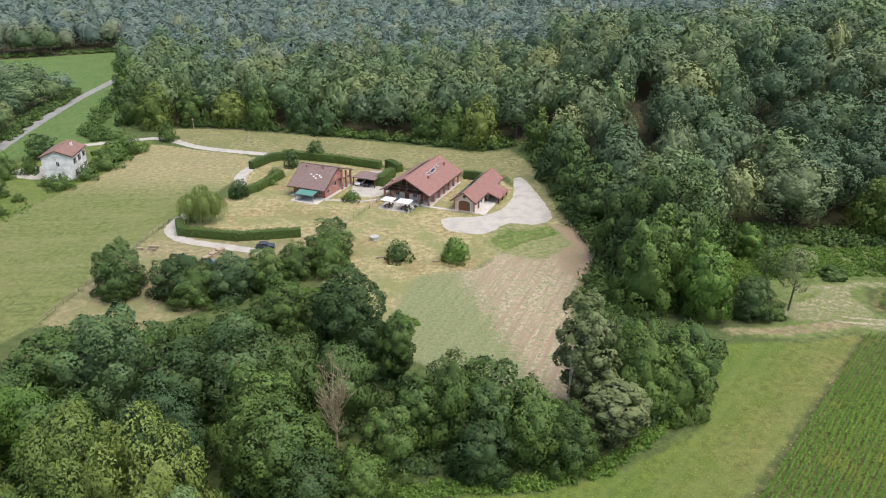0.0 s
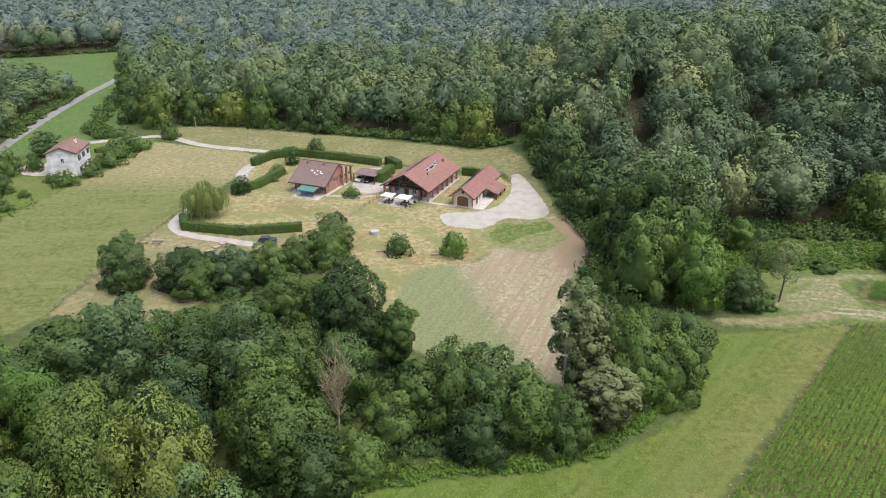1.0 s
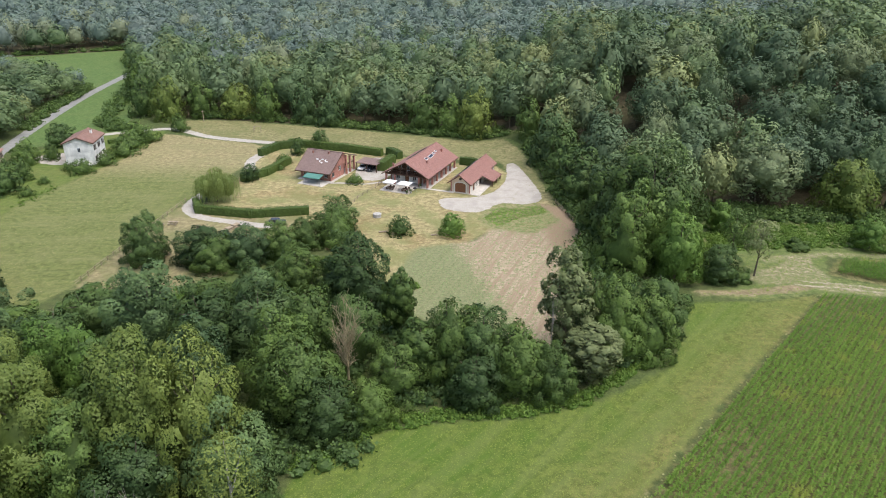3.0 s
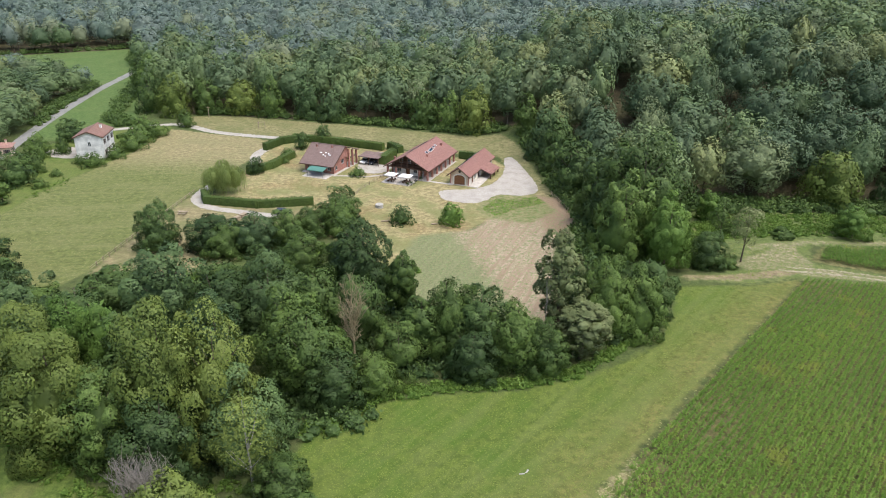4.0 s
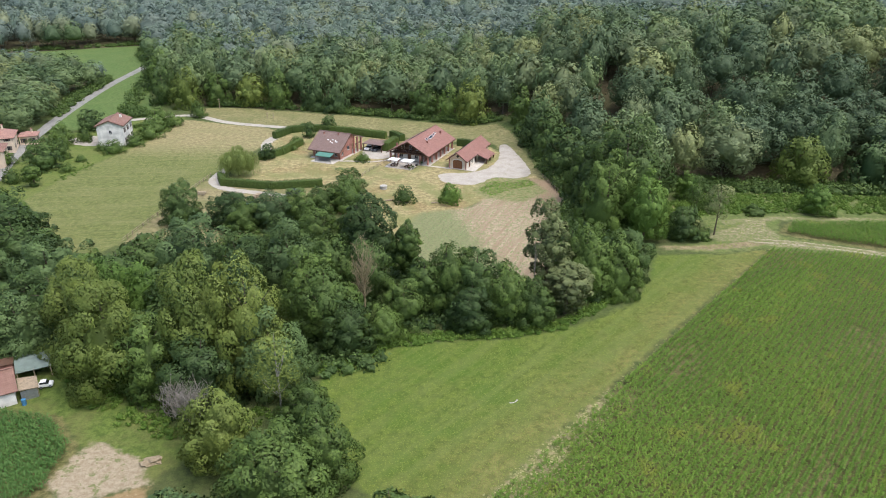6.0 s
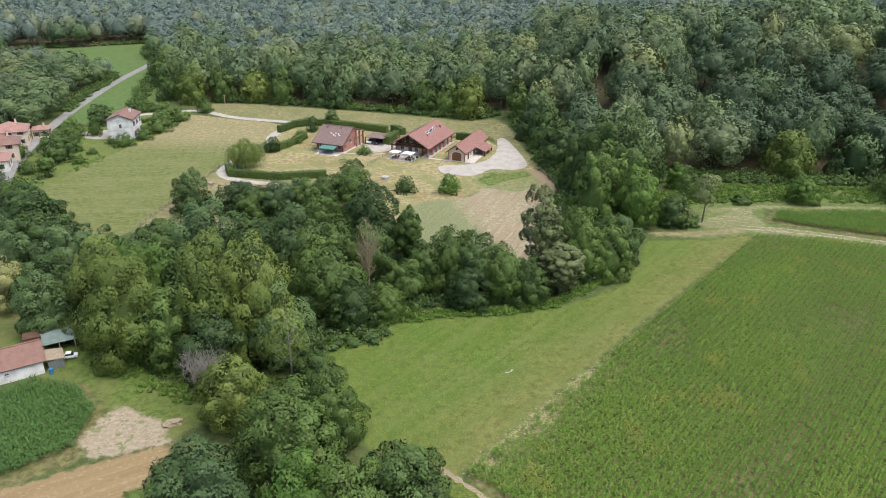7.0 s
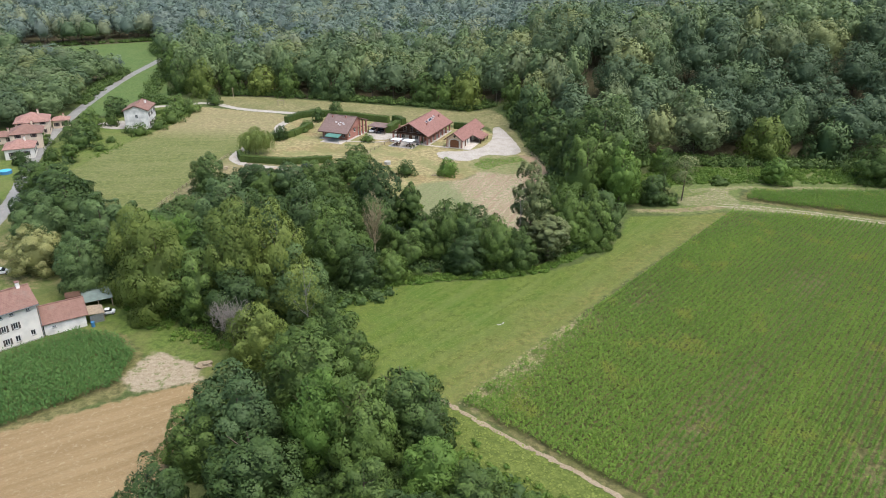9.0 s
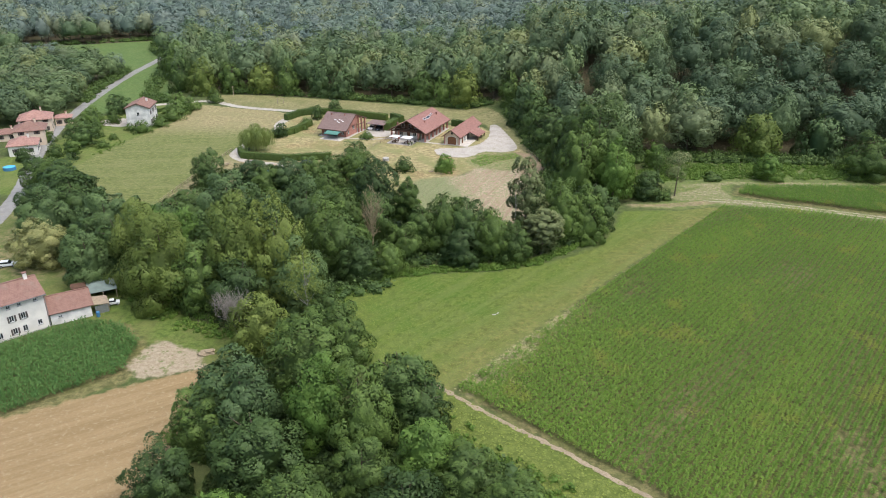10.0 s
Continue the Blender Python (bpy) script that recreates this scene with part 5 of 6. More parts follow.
part("back_wall", boxes((-3.3, 5.2, 0, 3.3, 5.35, 2.3)), M_TIMBER, c)


# ---------- old houses ----------
def white_house():
    r = thing("white_house", -110.5, 184.2, 9, "old two-storey white house with faded tile roof", "house")
    W, D, E, R = 4.0, 11.0, 7.0, 8.7
    part("plinth", boxes((-W - 0.05, -0.05, -0.4, W + 0.05, D + 0.05, 0.3)), M_STONE, r)
    wall(r, (-W, 0), (W, 0), 0.3, E, [(3.6, 4.5, 4.1, 5.4, "window"), (3.7, 4.4, 1.2, 2.0, "window")], M_WALL_OLD, shutters=False)
    side = [(u, u + 1.0, lo, lo + 1.5, "window") for u in (1.2, 4.8, 8.6) for lo in (1.1, 4.3)]
    wall(r, (W, 0.35), (W, D - 0.35), 0.3, E, side, M_WALL_OLD, shutters=True)
    wall(r, (W, D), (-W, D), 0.3, E, [], M_WALL_OLD)
    wall(r, (-W, D - 0.35), (-W, 0.35), 0.3, E, [(2, 3, 1.1, 2.6, "window"), (6, 7, 4.3, 5.7, "window")], M_WALL_OLD)
    for y in (0.0, D - 0.3):
        part("gable_wall", prism([(-W, E), (W, E), (0, R - 0.2)], y, y + 0.3), M_WALL_OLD, r)
    gable_roof(r, -W - 0.45, W + 0.45, -0.4, D + 0.4, E - 0.08, E - 0.08, 0, R, M_TILE_OLD)
    chimney(r, 1.8, 7.5, 7.6, 9.1, M_WALL_OLD)


white_house()


def long_house():
    r = thing("long_house", -69.4, 43.6, 45, "three-storey white farmhouse with dark shutters and tile roof", "house")
    L, D, E, R = 15.0, 8.0, 6.75, 8.7
    part("plinth", boxes((-L - 0.04, -0.04, -0.4, 0.04, D + 0.04, 0.2)), M_STONE, r)
    rows = [(L - x - w / 2, L - x + w / 2, z, z + hh, "window") for x, w, z, hh in ((3.6, 0.75, 3.05, 1.2), (5.4, 0.75, 3.0, 1.2), (9.0, 0.75, 3.0, 1.2), (12, 0.75, 3.0, 1.2), (3.7, 0.8, 0.65, 1.15), (5.3, 0.75, 0.6, 1.15), (7.6, 0.8, 0.5, 1.15), (11, 0.8, 0.6, 1.2))]
    small = [(L - x - 0.32, L - x + 0.32, z, z + 0.75, "window") for x, z in ((1.3, 5.6), (3.8, 5.6), (5.5, 5.5), (9.5, 5.5))] + [(L - 1.7, L - 0.95, 1.0, 2.0, "window")]
    wall(r, (-L, 0), (0, 0), 0.2, E, sorted(rows + small), M_WALL)
    for i, (u0, u1, lo, hi, _) in enumerate(rows):
        if i in (0, 1, 5):
            for s0, s1 in ((u0 - 0.3, u0 - 0.02), (u1 + 0.02, u1 + 0.3)):
                part("shutter", boxes((s0 - L, -0.06, lo, s1 - L, -0.004, hi)), M_SHUTTER, r)
    wall(r, (0, 0.35), (0, D - 0.35), 0.2, E, [(3, 3.8, 4.5, 5.3, "window")], M_WALL)
    wall(r, (0, D), (-L, D), 0.2, E, [(3, 4, 1, 2.2, "window"), (8, 9, 3.2, 4.4, "window")], M_WALL)
    wall(r, (-L, D - 0.35), (-L, 0.35), 0.2, E, [], M_WALL)
    front = part("roof_slope", slab([(-L - 0.4, -0.6, E - 0.1), (0.4, -0.6, E - 0.1), (0.4, D / 2, R), (-L - 0.4, D / 2, R)], 0.2), M_TILE_OLD, r)
    back = part("roof_slope", slab([(-L - 0.4, D / 2, R), (0.4, D / 2, R), (0.4, D + 0.6, E - 0.1), (-L - 0.4, D + 0.6, E - 0.1)], 0.2), M_TILE_OLD, r)
    part("ridge_cap", boxes((-L - 0.4, D / 2 - 0.18, R - 0.05, 0.4, D / 2 + 0.18, R + 0.08)), M_TILE_OLD, r)
    part("gutter", boxes((-L - 0.4, -0.74, E - 0.3, 0.4, -0.6, E - 0.16)), M_METAL, front)
    for x in (-L + 0.0, -0.3):
        part("gable_wall", prism([(0, E), (D, E), (D / 2, R - 0.2)], -0.3, 0), M_WALL, r).matrix_basis = pose(x, 0, 0, 0, 0, 90)
    part("downpipe", drum(0.06, 0.2, E - 0.3, 8, at=(0.12, -0.1)), M_METAL, r)
    chimney(r, -1.2, D / 2 - 0.2, R - 0.5, R + 0.9, M_WALL_OLD, 0.55)
    dish = part("satellite_dish", drum(0.45, 0, 0.12, 16, 0.2), M_FRAME, r)
    dish.matrix_basis = pose(-7.5, 3.0, R - 0.1, 70, 0, 30)
    b = thing("barn", -69.2, 43.9, 34, "low whitewashed barn with faded red tile roof", "barn")
    wall(b, (0, 0), (6.6, 0), -0.2, 2.4, [(1.2, 1.9, 1.2, 1.6, "window")], M_WALL_OLD)
    wall(b, (6.6, 0.35), (6.6, 6.6), -0.2, 2.4, [], M_WALL_OLD)
    wall(b, (6.6, 6.95), (0, 6.95), -0.2, 2.4, [], M_WALL_OLD)
    for x in (0.3, 6.6):
        part("gable_wall", prism([(0, 2.4), (6.95, 2.4), (3.5, 4.0)], -0.3, 0), M_WALL_OLD, b).matrix_basis = pose(x - 0.3 + 0.0, 0, 0, 0, 0, 90)
    part("roof_slope", slab([(-0.3, -0.4, 2.35), (7.1, -0.4, 2.35), (7.1, 3.5, 4.25), (-0.3, 3.5, 4.25)], 0.18), M_TILE_OLD, b)
    part("roof_slope", slab([(-0.3, 3.5, 4.25), (7.1, 3.5, 4.25), (7.1, 7.3, 2.35), (-0.3, 7.3, 2.35)], 0.18), M_TILE_OLD, b)
    part("ridge_cap", boxes((-0.3, 3.35, 4.2, 7.1, 3.65, 4.33)), M_TILE_OLD, b)
    s = thing("lean_to", -63.3, 47.9, 34, "small grey lean-to with blue barrel against the barn", "shed")
    part("roof", slab([(0, 0.2, 2.0), (2.6, 0.2, 1.7), (2.6, 3.4, 1.9), (0, 3.4, 2.3)], 0.12), M_WOOD, s)
    part("side_board", boxes((0.1, 0.3, -0.2, 2.3, 0.36, 1.6)), M_METAL, s)
    for x, y in ((2.4, 0.4), (2.4, 3.2), (0.1, 3.2)):
        part("post", boxes((x - 0.06, y - 0.06, -0.2, x + 0.06, y + 0.06, 1.75)), M_WOOD, s)
    d = thing("barrel", -62.6, 47.4, 0, "blue plastic barrel beside the lean-to", "barrel")
    part("body", drum(0.32, 0, 0.9, 14), M_BLUE, d)
    part("lid", drum(0.34, 0.9, 0.96, 14), M_BLUE, d)
    g = thing("open_shed", -66.6, 52.6, 30, "open shed with a green corrugated sheet roof", "shed")
    part("roof", slab([(0, 0, 1.8), (5.0, 0, 1.8), (5.0, 3.2, 2.4), (0, 3.2, 2.4)], 0.08), M_GREEN_SHEET, g)
    part("roof", slab([(0, 3.2, 2.4), (5.0, 3.2, 2.4), (5.0, 5.6, 1.9), (0, 5.6, 1.9)], 0.08), M_GREEN_SHEET, g)
    for x in (0.2, 2.5, 4.8):
        for y in (0.2, 5.3):
            part("post", boxes((x - 0.08, y - 0.08, -0.2, x + 0.08, y + 0.08, 1.85)), M_WOOD, g)
    part("side_board", boxes((0.2, 5.34, -0.2, 4.8, 5.4, 1.8)), M_WOOD, g)
    k = thing("brick_store", -70.0, 53.5, 30, "small dark brick store with flat roof", "shed")
    part("body", boxes((0, 0, -0.2, 2.2, 2.0, 2.3)), M_BRICK, k)
    part("roof", boxes((-0.2, -0.2, 2.3, 2.4, 2.2, 2.45)), M_TIMBER, k)


long_house()


def hip_house(name, x, y, turn, w, d, eave, rise, label, wallmat, tile, rows):
    r = thing(name, x, y, turn, label, "house", "houses of the hamlet")
    for a, b in (((-w / 2, 0), (w / 2, 0)), ((w / 2, 0.35), (w / 2, d - 0.35)), ((w / 2, d), (-w / 2, d)), ((-w / 2, d - 0.35), (-w / 2, 0.35))):
        length = math.hypot(b[0] - a[0], b[1] - a[1])
        n = max(2, int(length / 3.2))
        ops = [(length * (i + 0.5) / n - 0.45, length * (i + 0.5) / n + 0.45, z, z + 1.3, "window") for i in range(n) for z in rows]
        wall(r, a, b, -0.3, eave, ops, wallmat, shutters=True)
    o, top, k = 0.5, eave + rise, min(w, d) / 2
    p = [(-w / 2 - o, -o, eave - 0.1), (w / 2 + o, -o, eave - 0.1), (w / 2 + o, d + o, eave - 0.1), (-w / 2 - o, d + o, eave - 0.1)]
    q = [(0, k, top), (0, d - k, top)] if d >= w else [(-w / 2 + k, d / 2, top), (w / 2 - k, d / 2, top)]
    faces = [(p[0], p[1], q[0]), (p[1], p[2], q[1], q[0]), (p[2], p[3], q[1]), (p[3], p[0], q[0], q[1])] if d >= w else [(p[0], p[1], q[1], q[0]), (p[1], p[2], q[1]), (p[2], p[3], q[0], q[1]), (p[3], p[0], q[0])]
    for f in faces:
        part("roof_slope", slab(f, 0.18), tile, r)
    chimney(r, w * 0.2, d * 0.55, top - 0.8, top + 0.6, wallmat, 0.5)
    return r


hip_house("hamlet_house", -142, 174, 24, 10, 10, 5.0, 2.4, "cream two-storey house with bright orange hip roof", M_WALL_CREAM, M_TILE_ORANGE, (1.0, 3.9))
hip_house("hamlet_house", -135.4, 158.5, 24, 9, 9, 5.2, 2.2, "cream two-storey house with red hip roof", M_WALL_CREAM, M_TILE_OLD, (1.0, 3.8))
hip_house("hamlet_house", -131.8, 147.6, 24, 8, 8, 3.4, 2.0, "low white house with an orange hip roof", M_WALL, M_TILE_ORANGE, (1.0,))
hip_house("hamlet_annex", -146.5, 164, 22, 7, 6, 2.6, 1.2, "low annex with red tile roof beside the houses", M_WALL_CREAM, M_TILE_OLD, (0.8,))
hip_house("hamlet_annex", -138.5, 185.5, 20, 5, 5, 3.0, 1.0, "small annex with an orange tile roof", M_WALL_CREAM, M_TILE_ORANGE, (0.8,))

# ---------- hedges ----------
def hedge(line, width, height, label="dense clipped evergreen hedge with a flat top"):
    """A clipped hedge along a line: a rough body with leaf sprays all over its faces."""
    rng = np.random.default_rng(int(abs(line[0][0]) * 13 + len(line)))
    V, F, T, count = [], [], [], 0
    for (x0, y0), (x1, y1) in zip(line, line[1:]):
        length = math.hypot(x1 - x0, y1 - y0)
        ux, uy = (x1 - x0) / length, (y1 - y0) / length
        n = max(2, int(length / 0.7))
        ring = [(-0.5, -0.1), (-0.53, 0.55), (-0.46, 0.96), (-0.2, 1.0), (0.2, 1.0), (0.46, 0.96), (0.53, 0.55), (0.5, -0.1)]
        k = len(ring)
        pts = []
        for i in range(n + 1):
            s = -width * 0.3 + (length + width * 0.6) * i / n
            for a, b in ring:
                w, h = a * width * 0.88 + rng.normal(0, 0.06), b * height * 0.95 + rng.normal(0, 0.05)
                pts.append((x0 + ux * s + uy * w, y0 + uy * s - ux * w, h))
        faces = []
        for i in range(n):
            for j in range(k - 1):
                a, b, c, d = i * k + j, i * k + j + 1, (i + 1) * k + j + 1, (i + 1) * k + j
                faces += [(a, b, c), (a, c, d)]
        for e in (0, n * k):
            faces += [(e, e + j, e + j + 1) for j in range(1, k - 1)]
        # body darker than its sprays: shade between leaves put into the tone
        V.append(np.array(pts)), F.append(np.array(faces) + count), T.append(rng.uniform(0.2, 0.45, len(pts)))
        count += len(pts)
        m = int(length * (2 * height + width) * 16)
        s, face = rng.uniform(-0.3 * width, length + 0.3 * width, m), rng.uniform(0, 2 * height + width, m)
        w = np.where(face < height, -width / 2, np.where(face < 2 * height, width / 2, face - 2 * height - width / 2))
        h = np.where(face < height, face, np.where(face < 2 * height, face - height, height))
        out = np.where(face < height, -1.0, np.where(face < 2 * height, 1.0, 0.0))
        at = np.stack([x0 + ux * s + uy * w, y0 + uy * s - ux * w, h], -1) + rng.normal(0, 0.05, (m, 3))
        normal = np.stack([uy * out, -ux * out, np.where(out == 0, 1.0, 0.35)], -1) + rng.normal(0, 0.4, (m, 3))
        v, f = leaf_fans(rng, at, normal, 0.2)
        V.append(v), F.append(f + count), T.append(np.repeat(np.clip(rng.normal(0.5, 0.2, m), 0, 1), 4))
        count += len(v)
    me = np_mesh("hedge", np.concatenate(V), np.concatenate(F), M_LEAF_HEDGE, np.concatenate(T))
    return tagged(new("hedge", me), label, "hedge", "clipped garden hedges")


hedge([(-65.6, 152.5), (-63.4, 147.6), (-49.6, 145.0), (-36.5, 147.8)], 1.7, 2.1)
hedge([(-60.5, 197), (-57.0, 204.5), (-52, 207.5)], 1.8, 2.4)
hedge([(-53.6, 208.8), (-46.5, 206.8), (-36, 203.8), (-23.5, 198.6)], 1.8, 2.4, "long clipped hedge between garden and grass strip")
hedge([(-59.0, 172), (-54, 178), (-50.3, 189)], 1.8, 2.2)
hedge([(-21.6, 183.6), (-19.4, 190.5)], 2.6, 2.9, "tall clipped block of hedge beside the court")
hedge([(-20.8, 200.2), (-17.6, 196.0)], 2.2, 2.4)
hedge([(1.8, 190.8), (5.6, 189.2)], 1.6, 2.4, "short dark hedge between the two buildings")
hedge([(-113, 208.5), (-104.5, 219.5)], 1.6, 1.4, "low hedge along the driveway")


# ---------- special trees ----------
def willow(x, y, height, width):
    """Weeping willow: hanging strands of narrow leaves round a dome."""
    rng = np.random.default_rng(3)
    V, F, T, count = [], [], [], 0
    v, f = ICO[2]
    domes = [(width * 0.27 * math.cos(k * 1.15) * (k > 0), width * 0.27 * math.sin(k * 1.15) * (k > 0), rng.uniform(0.78, 1.0) * height, width * rng.uniform(0.2, 0.28)) for k in range(6)]
    for dx, dy, dz, dr in domes:
        # domes behind the strands, their inner shade put into a dark tone
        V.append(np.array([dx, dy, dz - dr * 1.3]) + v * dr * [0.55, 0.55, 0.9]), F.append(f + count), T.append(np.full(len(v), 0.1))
        count += len(v)
    for k in range(800):
        dx, dy, dz, dr = domes[int(rng.integers(0, 6))]
        a, q = rng.uniform(0, 6.283), math.sqrt(rng.uniform(0.0, 1.0))
        px, py = dx + math.cos(a) * dr * q, dy + math.sin(a) * dr * q
        top = dz - 0.75 * dr * q * q
        drop = rng.uniform(0.3, 0.9) * top
        m = int(drop / 0.17)
        z = top - np.linspace(0, drop, m)
        sway = np.linspace(0, 0.5, m) * rng.uniform(0.2, 1.4)
        at = np.stack([px + math.cos(a) * sway, py + math.sin(a) * sway, z], -1) + rng.normal(0, 0.06, (m, 3))
        n = np.stack([np.full(m, math.cos(a)), np.full(m, math.sin(a)), np.full(m, 0.6)], -1) + rng.normal(0, 0.45, (m, 3))
        lv, lf = leaf_fans(rng, at, n, 0.36, 2.6, 0.3)
        V.append(lv), F.append(lf + count), T.append(np.repeat(np.clip(rng.normal(0.5, 0.28) + rng.normal(0, 0.08, m), 0, 1), 4))
        count += len(lv)
    root = thing("willow_tree", x, y, 40, "weeping willow with hanging light green branches", "tree")
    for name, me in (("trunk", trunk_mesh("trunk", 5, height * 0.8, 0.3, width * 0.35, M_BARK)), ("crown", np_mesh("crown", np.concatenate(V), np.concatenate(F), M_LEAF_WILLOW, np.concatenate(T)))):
        o = new(name, me)
        o.parent = root


willow(-61.3, 155.8, 8.6, 11.5)
for x, y, h, w, label in ((-15.2, 71.5, 16.5, 4.2, "bare dead tree with dry tan branches"), (-35.6, 41.0, 7.0, 7.0, "leafless grey shrub beside the bare earth"), (15.3, 79.5, 14.0, 1.2, "thin bare dead trunk beside the poplar")):
    root = thing("dead_tree", x, y, 0, label, "tree")
    o = new("trunk", trunk_mesh("trunk", int(h * 10), h, 0.2 if w > 2 else 0.08, w / 2, M_TWIG if "tan" in label else M_TWIG_GREY, 22 if w > 2 else 4, 10 if w > 2 else 1))
    o.parent = root


def airy_tree(x, y, height, width, mat, barkmat, name, label, seed, lean=0.0):
    """A thin tree whose pale stem shows through a light crown."""
    v, f, t, nn = crown(seed, width / 2 * 0.85, height * 0.3, height, 16, 2200, 0.22, "column", 1, core=0.1, fine=4)
    root = thing(name, x, y, seed * 40, label, "tree")
    for n, me in (("trunk", trunk_mesh("trunk", seed, height * 0.95, 0.17, width * 0.35, barkmat, 7)), ("crown", np_mesh("crown", v, f, mat, t, True, nn))):
        o = new(n, me)
        o.parent = root


airy_tree(-23.7, 44.0, 15.5, 7.5, M_LEAF_YELLOW, M_BARK_PALE, "birch_tree", "slender birch with a pale stem and thin crown", 21)
airy_tree(61.2, 116.5, 13.0, 6.5, M_LEAF_GREY, M_BARK, "young_tree", "young thin-stemmed tree at the field track", 22)
airy_tree(57.6, 120.5, 12.5, 6.5, M_LEAF, M_BARK, "young_tree", "young thin-stemmed tree with a sparse crown", 23)
v, f, t, nn = crown(31, 4.2, 0.2, 10.5, 24, 11000, 0.24, "dome", 2, fine=6)
root = thing("willow_bush", -30.0, 35.6, 10, "feathery yellow-green willow at the thicket's edge", "tree")
for n, me in (("trunk", trunk_mesh("trunk", 31, 8.5, 0.2, 3.2, M_BARK)), ("crown", np_mesh("crown", v, f, M_LEAF_YELLOW, t, True, nn))):
    o = new(n, me)
    o.parent = root


# ---------- garden things ----------
def umbrella(x, y, turn, w, d):
    r = thing("parasol", x, y, turn, "large white rectangular parasol on the patio", "parasol", "patio parasols")
    for f in (((-w, -d), (w, -d)), ((w, -d), (w, d)), ((w, d), (-w, d)), ((-w, d), (-w, -d))):
        part("canopy_panel", slab([(*f[0], 2.25), (*f[1], 2.25), (0, 0, 2.75)], 0.03), M_CLOTH, r)
    part("pole", drum(0.04, 0.1, 2.72, 8), M_METAL, r)
    part("base", drum(0.35, 0.1, 0.22, 12), M_STONE, r)


def table_set(x, y, turn):
    r = thing("garden_table", x, y, turn, "dark garden table on the patio", "table")
    part("tabletop", boxes((-0.9, -0.5, 0.82, 0.9, 0.5, 0.87), bevel=0.01), M_TIMBER, r)
    for sx in (-0.8, 0.8):
        for sy in (-0.4, 0.4):
            part("leg", boxes((sx - 0.04, sy - 0.04, 0.1, sx + 0.04, sy + 0.04, 0.82)), M_TIMBER, r)
    made = None
    for k, (cx, cy, a) in enumerate(((-0.5, -0.95, 0), (0.5, -0.95, 0), (-0.5, 0.95, 180), (0.5, 0.95, 180))):
        m = pose(x, y, 0, 0, 0, turn) @ pose(cx, cy, 0, 0, 0, a)
        if made is None:
            made = thing("garden_chair", 0, 0, 0, "dark garden chair at the patio table", "chair", "chairs round the patio table")
            part("seat", boxes((-0.24, -0.24, 0.52, 0.24, 0.24, 0.57)), M_TIMBER, made)
            part("backrest", boxes((-0.24, -0.28, 0.57, 0.24, -0.24, 1.0)), M_TIMBER, made)
            for sx in (-0.21, 0.21):
                for sy in (-0.21, 0.21):
                    part("leg", boxes((sx - 0.02, sy - 0.02, 0.1, sx + 0.02, sy + 0.02, 0.52)), M_METAL, made)
            made.matrix_basis = m
        else:
            keep = made.matrix_basis.copy()
            made.matrix_basis = Matrix()
            copy_thing(made, m)
            made.matrix_basis = keep


patio = part("patio", boxes((-5.2, -3.1, -0.2, 3.4, 2.6, 0.1)), M_PAVE)
patio.matrix_basis = pose(-14.6, 167.2, 0, 0, 0, -21)
tagged(patio, "pale paved patio in front of the farmhouse", "patio", kind="structure")
umbrella(-17.7, 167.0, -21, 1.6, 1.5)
umbrella(-13.6, 165.6, -21, 1.8, 1.6)
table_set(-17.6, 166.6, -21)
table_set(-13.4, 165.2, -21)
g = thing("barbecue", -10.9, 165.6, 0, "dark round barbecue with a domed lid", "barbecue")
part("bowl", drum(0.45, 0.7, 0.95, 16, 0.5), M_DARK, g)
part("lid", drum(0.5, 0.95, 1.25, 16, 0.2), M_DARK, g)
for k in range(3):
    part("leg", beam((0.1 * math.cos(k * 2.1), 0.1 * math.sin(k * 2.1), 0.75), (0.45 * math.cos(k * 2.1), 0.45 * math.sin(k * 2.1), 0.0), 0.05), M_METAL, g)
for x, y, s in ((-11.9, 163.9, 0.5), (-12.9, 163.2, 0.4), (-9.6, 168.0, 0.5)):
    g = thing("plant_pot", x, y, 0, "round pot with a small clipped shrub", "plant pot", "pots on the patio", z=0.1)
    part("pot", drum(s * 0.5, 0, s, 14, s * 0.65), M_STONE, g)
    v, f, t, nn = crown(int(x * -10), s * 0.8, s, s * 2.4, 7, 160, 0.13, "round", 1, fine=3)
    o = new("shrub", np_mesh("shrub", v, f, M_LEAF_DARK, t, True, nn))
    o.parent = g
part_link = part("footpath", boxes((-0.5, -0.45, -0.2, 7.0, 0.45, 0.05)), M_PAVE)
part_link.matrix_basis = pose(-7.0, 167.6, 0, 0, 0, -21)
tagged(part_link, "narrow paved footpath between farmhouse and garage", "path", kind="structure")
sheet("garden_path", "pale curved garden path beside the court", ribbon([(-35.0, 171.6), (-31.0, 171.8), (-27, 170.6), (-23, 171.8), (-19.8, 173.2)], 1.0), M_GRAVEL, category="path")

w = thing("stone_well", -19.0, 146.4, 0, "round low stone well on the dry lawn", "well")
part("ring", drum(1.0, 0, 0.75, 22, 0.95), M_STONE, w)
part("cover", drum(1.06, 0.75, 0.9, 22, 0.98), M_STONE, w)
t_ = thing("trampoline", -38.6, 149.6, 12, "dark rectangular garden trampoline on the lawn", "trampoline")
part("mat", boxes((-1.5, -1.0, 0.62, 1.5, 1.0, 0.66)), M_DARK, t_)
part("rim", boxes((-1.75, -1.25, 0.6, 1.75, -1.0, 0.7), (-1.75, 1.0, 0.6, 1.75, 1.25, 0.7), (-1.75, -1.0, 0.6, -1.5, 1.0, 0.7), (1.5, -1.0, 0.6, 1.75, 1.0, 0.7)), M_METAL, t_)
